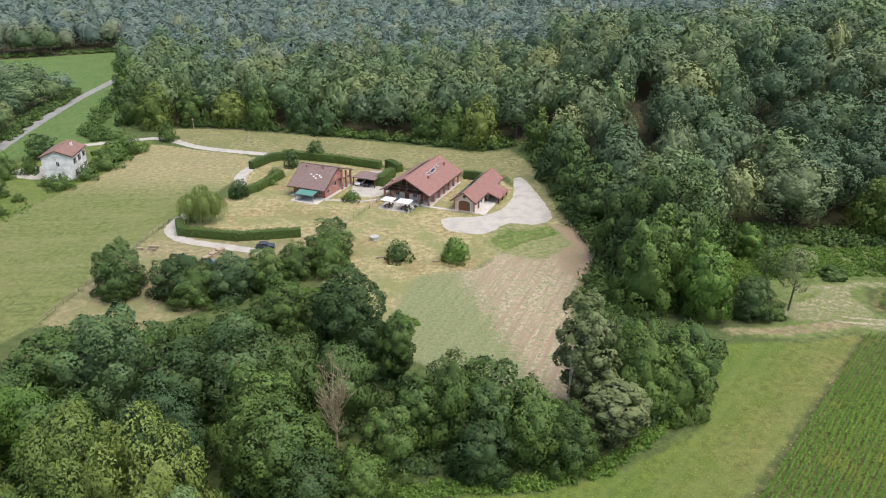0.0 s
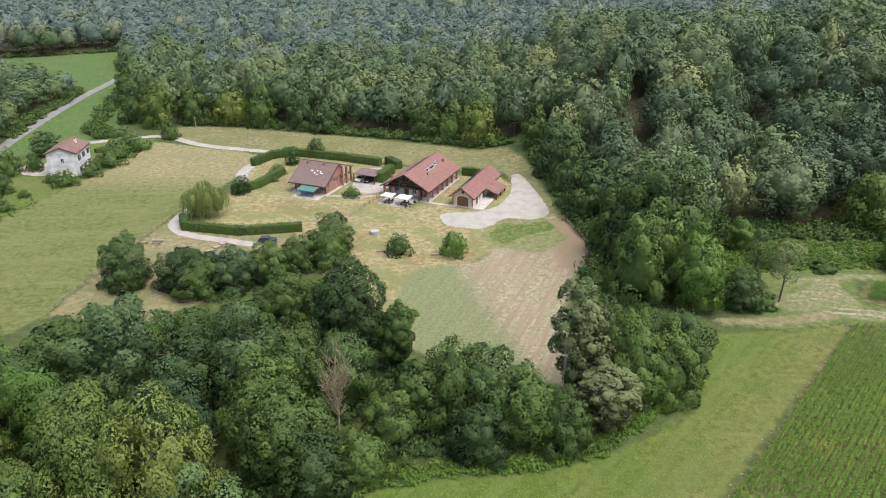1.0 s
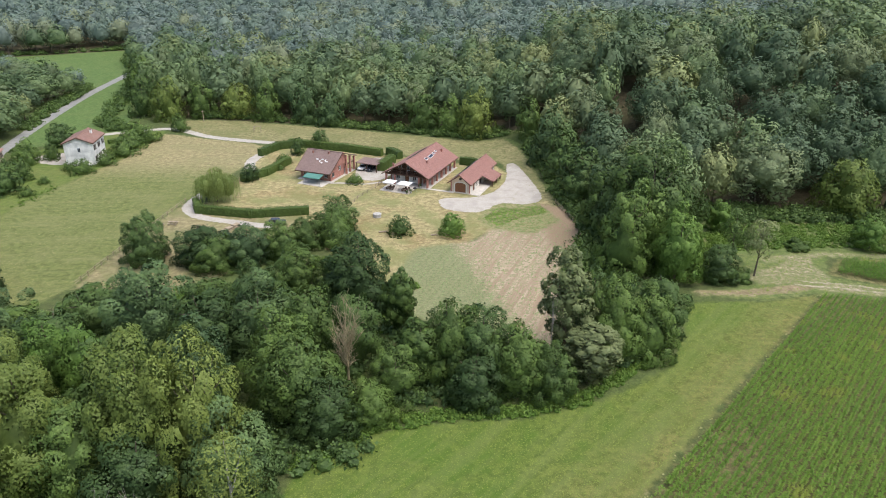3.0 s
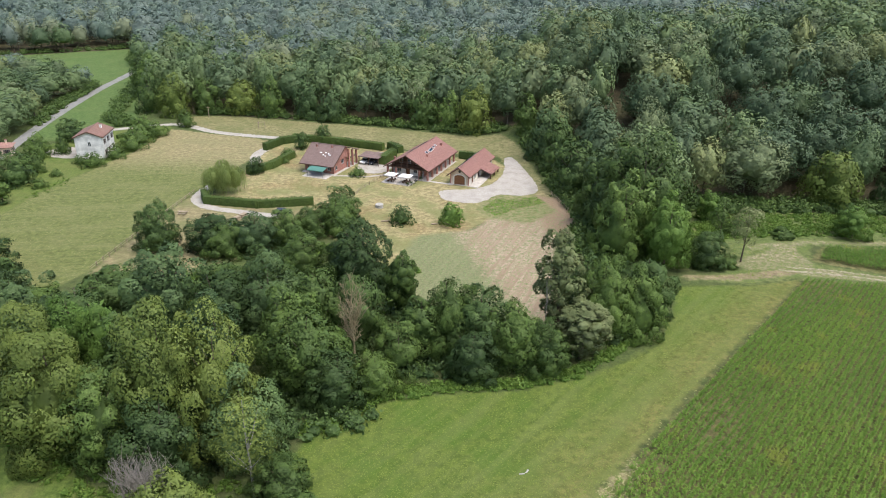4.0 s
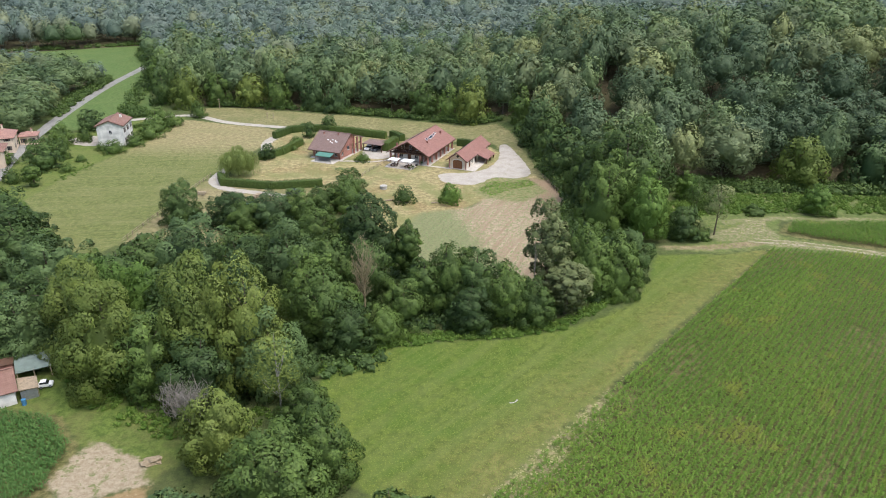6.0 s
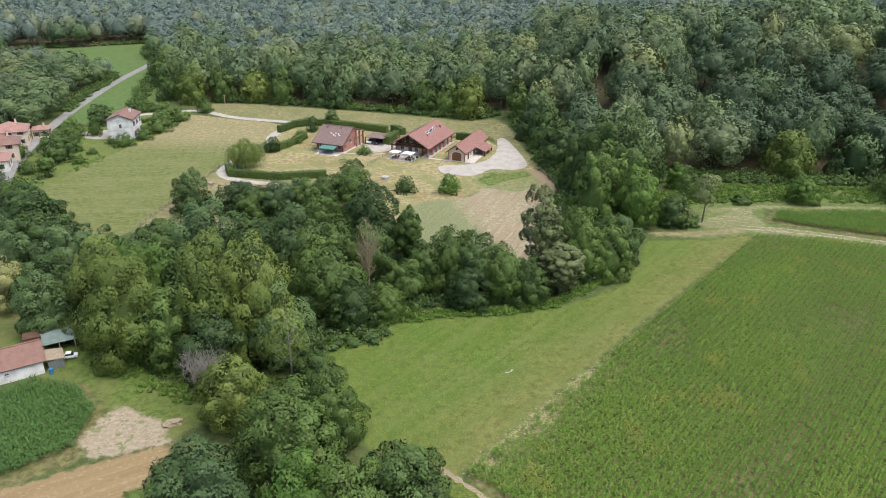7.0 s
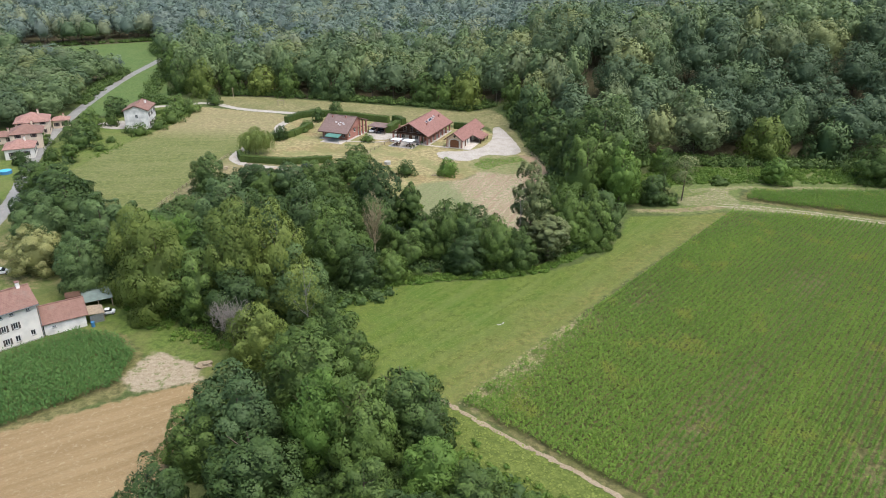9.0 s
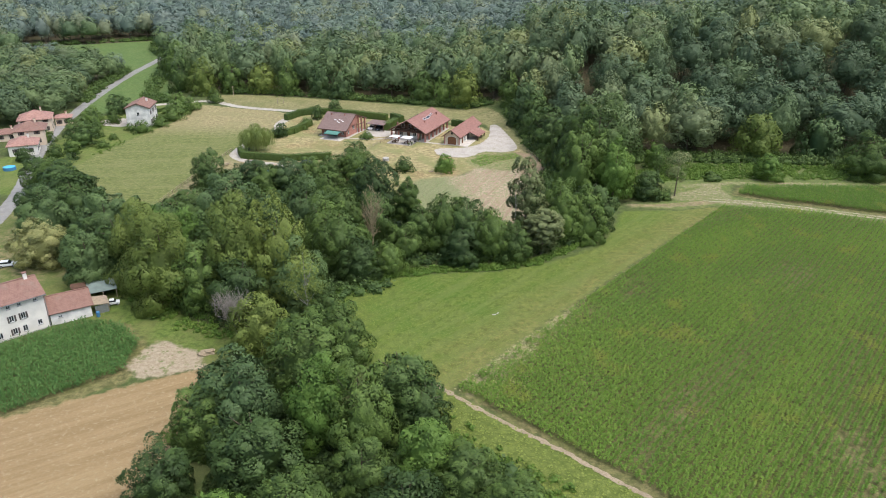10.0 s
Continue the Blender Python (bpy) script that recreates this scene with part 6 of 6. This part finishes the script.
for sx in (-1.6, 1.6):
    for sy in (-1.1, 1.1):
        part("leg", boxes((sx - 0.04, sy - 0.04, 0, sx + 0.04, sy + 0.04, 0.6)), M_METAL, t_)


def picnic_table(x, y, turn):
    r = thing("picnic_table", x, y, turn, "weathered wooden picnic table with two benches", "table")
    for i in range(4):
        part("top_plank", boxes((-1.1, -0.4 + i * 0.2, 0.74, 1.1, -0.22 + i * 0.2, 0.79)), M_WOOD, r)
    for s in (-1, 1):
        part("bench", boxes((-1.1, s * 0.8 - 0.15, 0.43, 1.1, s * 0.8 + 0.15, 0.48)), M_WOOD, r)
        part("brace", beam((s * 0.8, -0.85, 0.4), (s * 0.8, 0.85, 0.4), 0.09), M_WOOD, r)
        for k in (-1, 1):
            part("leg", beam((s * 0.8, k * 0.75, 0), (s * 0.8, k * 0.25, 0.74), 0.09), M_WOOD, r)


picnic_table(-66.7, 139.6, -5)
b = thing("bench", -69.5, 139.2, -10, "low weathered wooden bench on dry grass", "bench")
part("seat", boxes((-0.9, -0.2, 0.4, 0.9, 0.2, 0.46)), M_WOOD, b)
for s in (-0.7, 0.7):
    part("leg", boxes((s - 0.06, -0.18, 0, s + 0.06, 0.18, 0.4)), M_WOOD, b)
for i, (x, y, a) in enumerate(((-52.5, 136.6, 60), (-51.6, 138.6, 60), (-53.3, 134.6, 62))):
    r = thing("log_pile", x, y, a, "stack of cut pale logs by the gravel path", "log pile", "stacked firewood")
    for k in range(12):
        lg = part("log", drum(0.14, -0.9, 0.9, 8), M_WOOD, r)
        lg.matrix_basis = pose(0, (k % 4) * 0.3 - 0.45 + 0.15 * ((k // 4) % 2), 0.15 + (k // 4) * 0.26, 0, 90, 0)
r = thing("tarpaulin", -52.0, 132.6, 20, "crumpled blue tarpaulin over stacked goods", "tarpaulin")
v, f = ICO[2]
rng_t = np.random.default_rng(8)
part_me = np_mesh("cover", v * [0.9, 0.6, 0.5] * (1 + 0.2 * rng_t.normal(size=(len(v), 1))) + [0, 0, 0.3], f, M_BLUE)
new("cover", part_me).parent = r


def car(x, y, turn, paint, label, z=None):
    r = thing("car", x, y, turn, label, "car", z=z)
    body = prism([(-2.1, 0.35), (2.05, 0.35), (2.1, 0.75), (1.95, 0.9), (0.95, 0.98), (-1.85, 1.0), (-2.1, 0.85)], -0.85, 0.85)
    bmesh.ops.bevel(body, geom=body.edges[:], offset=0.08, segments=2, affect="EDGES")
    part("body", body, M_PAINT[paint], r)
    cab = prism([(-1.75, 0.96), (0.95, 0.96), (0.3, 1.42), (-1.35, 1.45)], -0.74, 0.74)
    part("cabin", cab, M_GLASS, r)
    part("roof", slab([(-1.36, -0.72, 1.5), (0.28, -0.72, 1.48), (0.28, 0.72, 1.48), (-1.36, 0.72, 1.5)], 0.06), M_PAINT[paint], r)
    for sx in (-1.3, 1.3):
        for sy in (-0.78, 0.78):
            wh = part("wheel", drum(0.33, -0.11, 0.11, 16), M_DARK, r)
            wh.matrix_basis = pose(sx, sy, 0.33, 90, 0, 0)
            part("rim", drum(0.2, -0.12, 0.12, 12), M_METAL, wh)
    for sy in (-0.6, 0.6):
        part("headlight", boxes((2.03, sy - 0.16, 0.66, 2.1, sy + 0.16, 0.8)), M_FRAME, r)
    return r


car(-27.2, 184.6, -111, "white", "white car parked under the timber carport")
car(-24.8, 183.9, -111, "dark", "dark car parked under the timber carport")
car(-42.2, 140.6, 5, "dark", "dark grey car parked beside the hedge")
van = car(-61.8, 52.0, 20, "white", "small white van parked beside the shed")
van.scale = (0.5, 0.62, 0.75)
cart = car(-91.0, 68.0, 20, "white", "white car parked on the verge of the lane")
cart.scale = (0.85, 0.85, 0.85)

pool = thing("garden_pool", -128.2, 133.4, 0, "round blue above-ground garden pool", "pool")
part("wall", drum(1.7, 0, 0.9, 24), M_BLUE, pool)
part("water", drum(1.6, 0.9, 0.92, 24), M_POOL, pool)


# ---------- fences, posts ----------
def fence(line, label, gap=2.5, height=1.1):
    r = thing("fence", 0, 0, 0, label, "fence", "field fences")
    r.matrix_basis = Matrix()
    post_mesh = None
    for (x0, y0), (x1, y1) in zip(line, line[1:]):
        n = max(1, round(math.hypot(x1 - x0, y1 - y0) / gap))
        for i in range(n):
            x, y = x0 + (x1 - x0) * i / n, y0 + (y1 - y0) * i / n
            if post_mesh is None:
                p = part("post", boxes((-0.06, -0.06, -0.3, 0.06, 0.06, height)), M_WOOD, r)
                post_mesh = p.data
            else:
                p = new("post", post_mesh)
                p.parent = r
            p.location = (x, y, float(ground_z(x, y)))
        for z in (0.5, 0.95):
            part("rail", beam((x0, y0, float(ground_z(x0, y0)) + z), (x1, y1, float(ground_z(x1, y1)) + z), 0.06), M_WOOD, r)


fence([(-20.5, 172.0), (-22.5, 166), (-25.5, 159), (-27.0, 152), (-26.5, 147)], "dark wooden post-and-rail fence across the lawn")
fence([(-69.2, 155), (-71.8, 131), (-74.0, 107)], "wooden post fence along the mown field")
fence([(25.8, 157.5), (29.6, 140.5), (26, 128)], "wooden post fence at the edge of the ploughed field")
for x, y, h in ((-92.5, 239.5, 4.2), (-71.0, 228.5, 1.6)):
    p = thing("utility_pole" if h > 4 else "wooden_stake", x, y, 0, "grey wooden utility pole at the wood's edge" if h > 4 else "leaning wooden stake on the grass strip", "pole")
    part("pole", drum(0.16, -0.4, h, 10, 0.1), M_WOOD, p)
    if h > 4:
        part("crossarm", boxes((-0.6, -0.05, h - 0.5, 0.6, 0.05, h - 0.38)), M_WOOD, p)
s = thing("swing_frame", -69.0, 225.0, 20, "rustic wooden frame standing on dry grass", "garden frame")
for sx in (-1.2, 1.2):
    for sy in (-0.7, 0.7):
        part("leg", beam((sx, sy, 0), (sx * 0.95, 0, 2.1), 0.12), M_WOOD, s)
part("crossbar", beam((-1.5, 0, 2.1), (1.5, 0, 2.1), 0.12), M_WOOD, s)
for x, y in ((-117.5, 197.5), (-119.5, 196.5)):
    g = thing("gate_pillar", x, y, 9, "white plastered gate pillar", "pillar", "gate pillars")
    part("shaft", boxes((-0.3, -0.3, 0, 0.3, 0.3, 2.1)), M_WALL, g)
    part("cap", boxes((-0.38, -0.38, 2.1, 0.38, 0.38, 2.25)), M_STONE, g)
sheet("white_house_yard", "pale gravel yard beside the white house", [(-127, 187), (-116, 184), (-115.5, 190), (-117, 197), (-124, 197.5), (-129, 193)], M_GRAVEL, category="yard")
for x, y, a in ((9.2, 49.8, 10), (9.9, 50.3, 60)):
    p = thing("board", x, y, a, "pale sawn board lying on the meadow", "board", "boards left on the meadow")
    part("plank", boxes((-0.35, -0.1, 0.0, 0.35, 0.1, 0.06)), M_STONE, p)
for x, y, l in ((-16.6, 136.6, 2.0), (-4.8, 135.2, 1.4)):
    p = thing("log", x, y, 15, "pale felled log lying on the lawn", "log", "logs beside the bushes")
    lg = part("stem", drum(0.2, -l / 2, l / 2, 10, 0.17), M_WOOD, p)
    lg.matrix_basis = pose(0, 0, 0.2, 0, 90, 0)
m_ = thing("earth_mound", -39.0, 35.6, 20, "small heap of pale dug earth", "mound")
v, f = ICO[3]
lump = np.array([0.75 + 0.5 * noise.noise(Vector(p) * 1.7) for p in v])[:, None]
new("heap", np_mesh("heap", v * [1.9, 1.0, 0.7] * lump + [0, 0, 0.1], f, M_DIRT)).parent = m_

# ---------- crops ----------
def corn(name, label, poly, along, height, gap=0.75, step=0.36, seed=1, blades=7, thin=0.0, leaf=None, weak=0.0):
    """Maize in rows: each plant a stem of arching blades."""
    rng = np.random.default_rng(seed)
    c, s = math.cos(radians(along)), math.sin(radians(along))
    P = np.array(poly)
    u, v = P @ [c, s], P @ [s, -c]
    U, V = np.meshgrid(np.arange(u.min(), u.max(), step), np.arange(v.min(), v.max(), gap))
    U = U + rng.uniform(-0.14, 0.14, U.shape)
    V = V + rng.normal(0, 0.05, V.shape)
    x, y = (U * c + V * s).ravel(), (U * s - V * c).ravel()
    d = inside_distance(x, y, poly)
    along_rows, across = x * c + y * s, x * s - y * c
    patch = np.array([noise.noise(Vector((a * 0.035, b * 0.11, seed))) for a, b in zip(along_rows, across)])
    ok = (d > 0.1 + rng.uniform(0, 0.7, len(x))) & (rng.uniform(size=len(x)) > thin + np.clip(patch - 0.3, 0, 1) * 1.5 + weak * np.exp(-np.maximum(d, 0) / 3.5) * (np.hypot(x - 6, y - 28) < 34) * (y > 27))
    x, y, patch = x[ok], y[ok], patch[ok]
    n = len(x)
    tall = height * np.clip(1 + 0.35 * -patch + rng.normal(0, 0.1, n), 0.5, 1.4)
    out_v, out_f, out_t = [], [], []
    tone = np.clip(0.5 - 0.5 * patch + rng.normal(0, 0.16, n), 0, 1)
    for b in range(blades):
        a = rng.uniform(0, 6.283, n)
        z0 = tall * (0.25 + 0.62 * b / blades)
        reach = 0.15 + tall * rng.uniform(0.18, 0.38, n)
        rise = tall * rng.uniform(0.1, 0.34, n)
        w = 0.06 + 0.05 * rng.uniform(size=n)
        ca, sa = np.cos(a), np.sin(a)
        root = np.stack([x, y, z0], -1)
        mid = np.stack([x + ca * reach * 0.55, y + sa * reach * 0.55, z0 + rise], -1)
        tip = np.stack([x + ca * reach, y + sa * reach, z0 + rise * 0.5], -1)
        side = np.stack([-sa * w, ca * w, np.zeros(n)], -1)
        out_v.append(np.stack([root, mid + side, mid - side, tip], 1).reshape(-1, 3))
        i = (np.arange(n) * 4 + b * n * 4)[:, None]
        out_f += [i + [0, 1, 2], i + [1, 3, 2]]
        out_t.append(np.repeat(np.clip(tone + rng.normal(0, 0.1, n), 0, 1), 4))
    me = np_mesh(name, np.concatenate(out_v), np.concatenate(out_f), leaf or M_CORN, np.concatenate(out_t))
    print(name, n, "plants")
    return tagged(new(name, me), label, "maize", kind="stuff")


corn("maize_field", "rows of green maize with thin yellowish patches", [(1.7, 26.2), (71.0, 108.4), (90, 105.2), (112, 96), (114, 80), (70, 12), (58, -16), (27.5, 4.2)], 49.8, 1.15, gap=0.98, seed=1, blades=9, step=0.3, weak=0.85)
corn("far_maize_field", "level band of green maize beyond the track", [(78, 117.5), (83, 124.5), (126, 124.5), (126, 98), (110, 104), (91, 111.5)], -24, 1.3, seed=2, blades=8, step=0.38)
corn("west_maize_field", "tall green maize below the farmhouse", [(-63, 18), (-50.3, 29.5), (-50.6, 37.5), (-56, 43.8), (-63.8, 45.3), (-69, 41.3), (-84, 27), (-90, 9), (-78, 10)], 25, 1.35, seed=3, blades=9, step=0.34, leaf=M_CORN_TALL)


# ---------- undergrowth ----------
def thicket(name, label, lines, material, seed, size=(0.5, 1.2), leaf=0.3, sprays=34):
    """Low bramble and nettle heaps scattered along bands: each band a line, a half width and a count."""
    rng = np.random.default_rng(seed)
    V, F, T, count = [], [], [], 0
    v0, f0 = ICO[1]
    for line, half, n in lines:
        seg = rng.integers(0, len(line) - 1, n)
        t = rng.uniform(size=n)
        p = np.array(line)
        at = p[seg] * (1 - t[:, None]) + p[seg + 1] * t[:, None] + rng.uniform(-half, half, (n, 2))
        for x, y in at:
            r = rng.uniform(*size)
            z = float(ground_z(x, y))
            tone = float(np.clip(rng.normal(0.5, 0.22), 0, 1))
            c = np.array([x, y, z + r * 0.25])
            # heap core at 0.6 of the tone: shade under the sprays put into colour
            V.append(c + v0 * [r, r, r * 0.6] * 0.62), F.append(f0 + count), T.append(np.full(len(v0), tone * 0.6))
            count += len(v0)
            m = int(sprays * r)
            out = unit(rng.normal(size=(m, 3)) + [0, 0, 0.7])
            out[:, 2] = np.abs(out[:, 2])
            lv, lf = leaf_fans(rng, c + out * [r, r, r * 0.75] * rng.uniform(0.75, 1.2, (m, 1)), out + rng.normal(0, 0.5, (m, 3)), leaf)
            V.append(lv), F.append(lf + count), T.append(np.repeat(np.clip(tone + rng.normal(0, 0.15, m), 0, 1), 4))
            count += len(lv)
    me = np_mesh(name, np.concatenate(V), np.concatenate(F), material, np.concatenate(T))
    return tagged(new(name, me), label, "undergrowth", kind="stuff")


thicket("bramble_bank", "low bright green brambles and nettles on the bank", [
    ([(60, 131), (75, 134), (95, 134), (125, 133)], 2.6, 330), ([(62, 139), (80, 140), (105, 140), (128, 139)], 4.5, 520), ([(50, 121), (56, 127), (60, 138)], 4.0, 160),
], M_BRUSH, 4, (0.3, 1.2), 0.24, 48)
thicket("belt_undergrowth", "leafy undergrowth at the foot of the trees", [
    ([(-20, 57), (-11.5, 65.5), (1.5, 69), (10, 69.5), (20, 73)], 1.3, 420), ([(20, 73.5), (30, 82), (37, 92)], 1.0, 110),
    ([(-46, 46), (-38, 42), (-30, 44), (-22, 52)], 2.4, 120), ([(-66, 60), (-58, 56), (-50, 48)], 2.0, 110), ([(-34, 4), (-36, 16), (-33, 26)], 2.0, 90),
    ([(-12, 25), (0, 18), (12, 6), (20, -2)], 2.2, 120), ([(-8, 112), (-14, 104), (-10, 92)], 2.6, 90), ([(-62, 104), (-48, 104), (-34, 112), (-24, 122)], 3.0, 150),
], M_BRUSH, 6, (0.35, 0.95), 0.24, 40)
thicket("belt_thicket", "dense dark shrubs filling the tree belt", [
    ([(-66, 84), (-45, 88), (-24, 88), (-8, 84)], 7.0, 240), ([(-58, 66), (-44, 62), (-26, 62), (-16, 66)], 7.0, 240), ([(-10, 74), (4, 75), (16, 78), (30, 88)], 3.2, 150),
    ([(-30, 24), (-22, 12), (-8, 8), (2, 2)], 8.0, 260), ([(-92, 96), (-80, 84), (-68, 66)], 7.0, 170), ([(30, 112), (36, 122), (34, 136)], 5.0, 80),
], M_LEAF_DARK, 16, (0.9, 2.1), 0.4, 18)
thicket("wood_edge_undergrowth", "dark leafy undergrowth along the edge of the woods", [
    ([(-98, 245), (-82, 246), (-60, 240), (-40, 235.5), (-20, 229.5), (-2, 223.5), (17, 218)], 1.8, 230), ([(22, 205), (28, 165), (32, 141), (27, 122), (23, 104)], 1.8, 200),
    ([(60, 150), (85, 150), (110, 150), (130, 149)], 4.0, 240), ([(-118, 226), (-128, 236), (-142, 290), (-158, 345)], 2.5, 140), ([(-150, 222), (-158, 262), (-162, 294), (-182, 303), (-215, 318)], 2.5, 170), ([(-262, 378), (-228, 392), (-192, 413), (-176, 370), (-164, 346)], 2.5, 150),
], M_LEAF, 7, (1.0, 2.9), 0.46, 24)
thicket("weeds", "coarse green weeds beside the yard and ploughed field", [
    ([(-110, 150), (-108, 165)], 2.0, 60),
], M_BRUSH, 9, (0.1, 0.4), 0.15, 60)


def tufts(name, label, poly, count, height, material, seed):
    """Coarse grass tufts over a meadow."""
    rng = np.random.default_rng(seed)
    P = np.array(poly)
    x, y = rng.uniform(P[:, 0].min(), P[:, 0].max(), count * 2), rng.uniform(P[:, 1].min(), P[:, 1].max(), count * 2)
    ok = inside_distance(x, y, poly) > 0.3
    x, y = x[ok][:count], y[ok][:count]
    n = len(x)
    at = np.stack([x, y, ground_z(x, y) + height * 0.2], -1)
    v, f = leaf_fans(rng, at, np.stack([rng.normal(0, 0.22, n), rng.normal(0, 0.22, n), np.full(n, 1.0)], -1), height, -0.1)
    me = np_mesh(name, v, f, material, np.repeat(rng.uniform(0, 1, n), 4))
    return tagged(new(name, me), label, "grass", kind="stuff")


M_GRASS = foliage("grass_blade", (0.125, 0.165, 0.028), (0.17, 0.205, 0.045), (0.26, 0.25, 0.09), 0.2)
M_GRASS_DRY = foliage("grass_dry", (0.24, 0.23, 0.10), (0.36, 0.33, 0.17), (0.46, 0.42, 0.26), 0.1)
M_SEEDLING = foliage("seedling_leaf", (0.10, 0.16, 0.05), (0.18, 0.24, 0.09), (0.24, 0.27, 0.14), 0.2)
M_GRASS_MIX = foliage("grass_mixed", (0.14, 0.165, 0.05), (0.24, 0.225, 0.10), (0.34, 0.30, 0.17), 0.1)
tufts("meadow_grass", "mown green meadow grass", ZONES["meadow"], 30000, 0.16, M_GRASS, 1)
tufts("dry_weeds", "pale dry weeds along the edge of the maize", [(1.0, 26), (12, 39.5), (24, 53.5), (26, 51), (17, 34), (11, 23)], 2400, 0.26, M_GRASS_DRY, 8)
tufts("seedlings", "blue-green seedlings sprouting on bare earth", [(-8.6, 128), (2, 131), (8, 128), (6, 105), (8, 90), (2, 88), (-14, 104)], 2000, 0.2, M_SEEDLING, 12)
tufts("verge_grass", "rough grass beside the footpath", ZONES["verge"], 9000, 0.3, M_GRASS, 2)
tufts("field_grass", "mown grass with pale dry stalks", ZONES["field_west"], 9000, 0.15, M_GRASS_MIX, 3)
tufts("garden_grass", "short dry lawn grass", ZONES["garden"], 12000, 0.14, M_GRASS_MIX, 4)
tufts("strip_grass", "dry grass strip below the woods", ZONES["strip"], 8000, 0.18, M_GRASS_MIX, 5)
tufts("edge_grass", "pale dry grass along the edge of the maize", [(0.6, 26.8), (70.4, 109.4), (71.6, 108.6), (2.2, 25.8)], 1800, 0.3, M_GRASS_MIX, 17)
tufts("yard_weeds", "coarse green weeds between the gravel yard and ploughed earth", [(6.5, 146.5), (11, 154.5), (15, 153.5), (22, 156.5), (24, 151), (17, 147), (10, 141)], 1500, 0.34, M_BRUSH, 14)
tufts("plough_weeds", "scattered green weeds on the ploughed earth", [(2, 131), (9.8, 141), (24, 153), (28, 140), (21.5, 119), (19, 88), (6, 88), (6, 110)], 2600, 0.24, M_SEEDLING, 15)
tufts("scrub_grass", "patchy low grass round the track junction", ZONES["scrub"], 3500, 0.3, M_GRASS, 16)
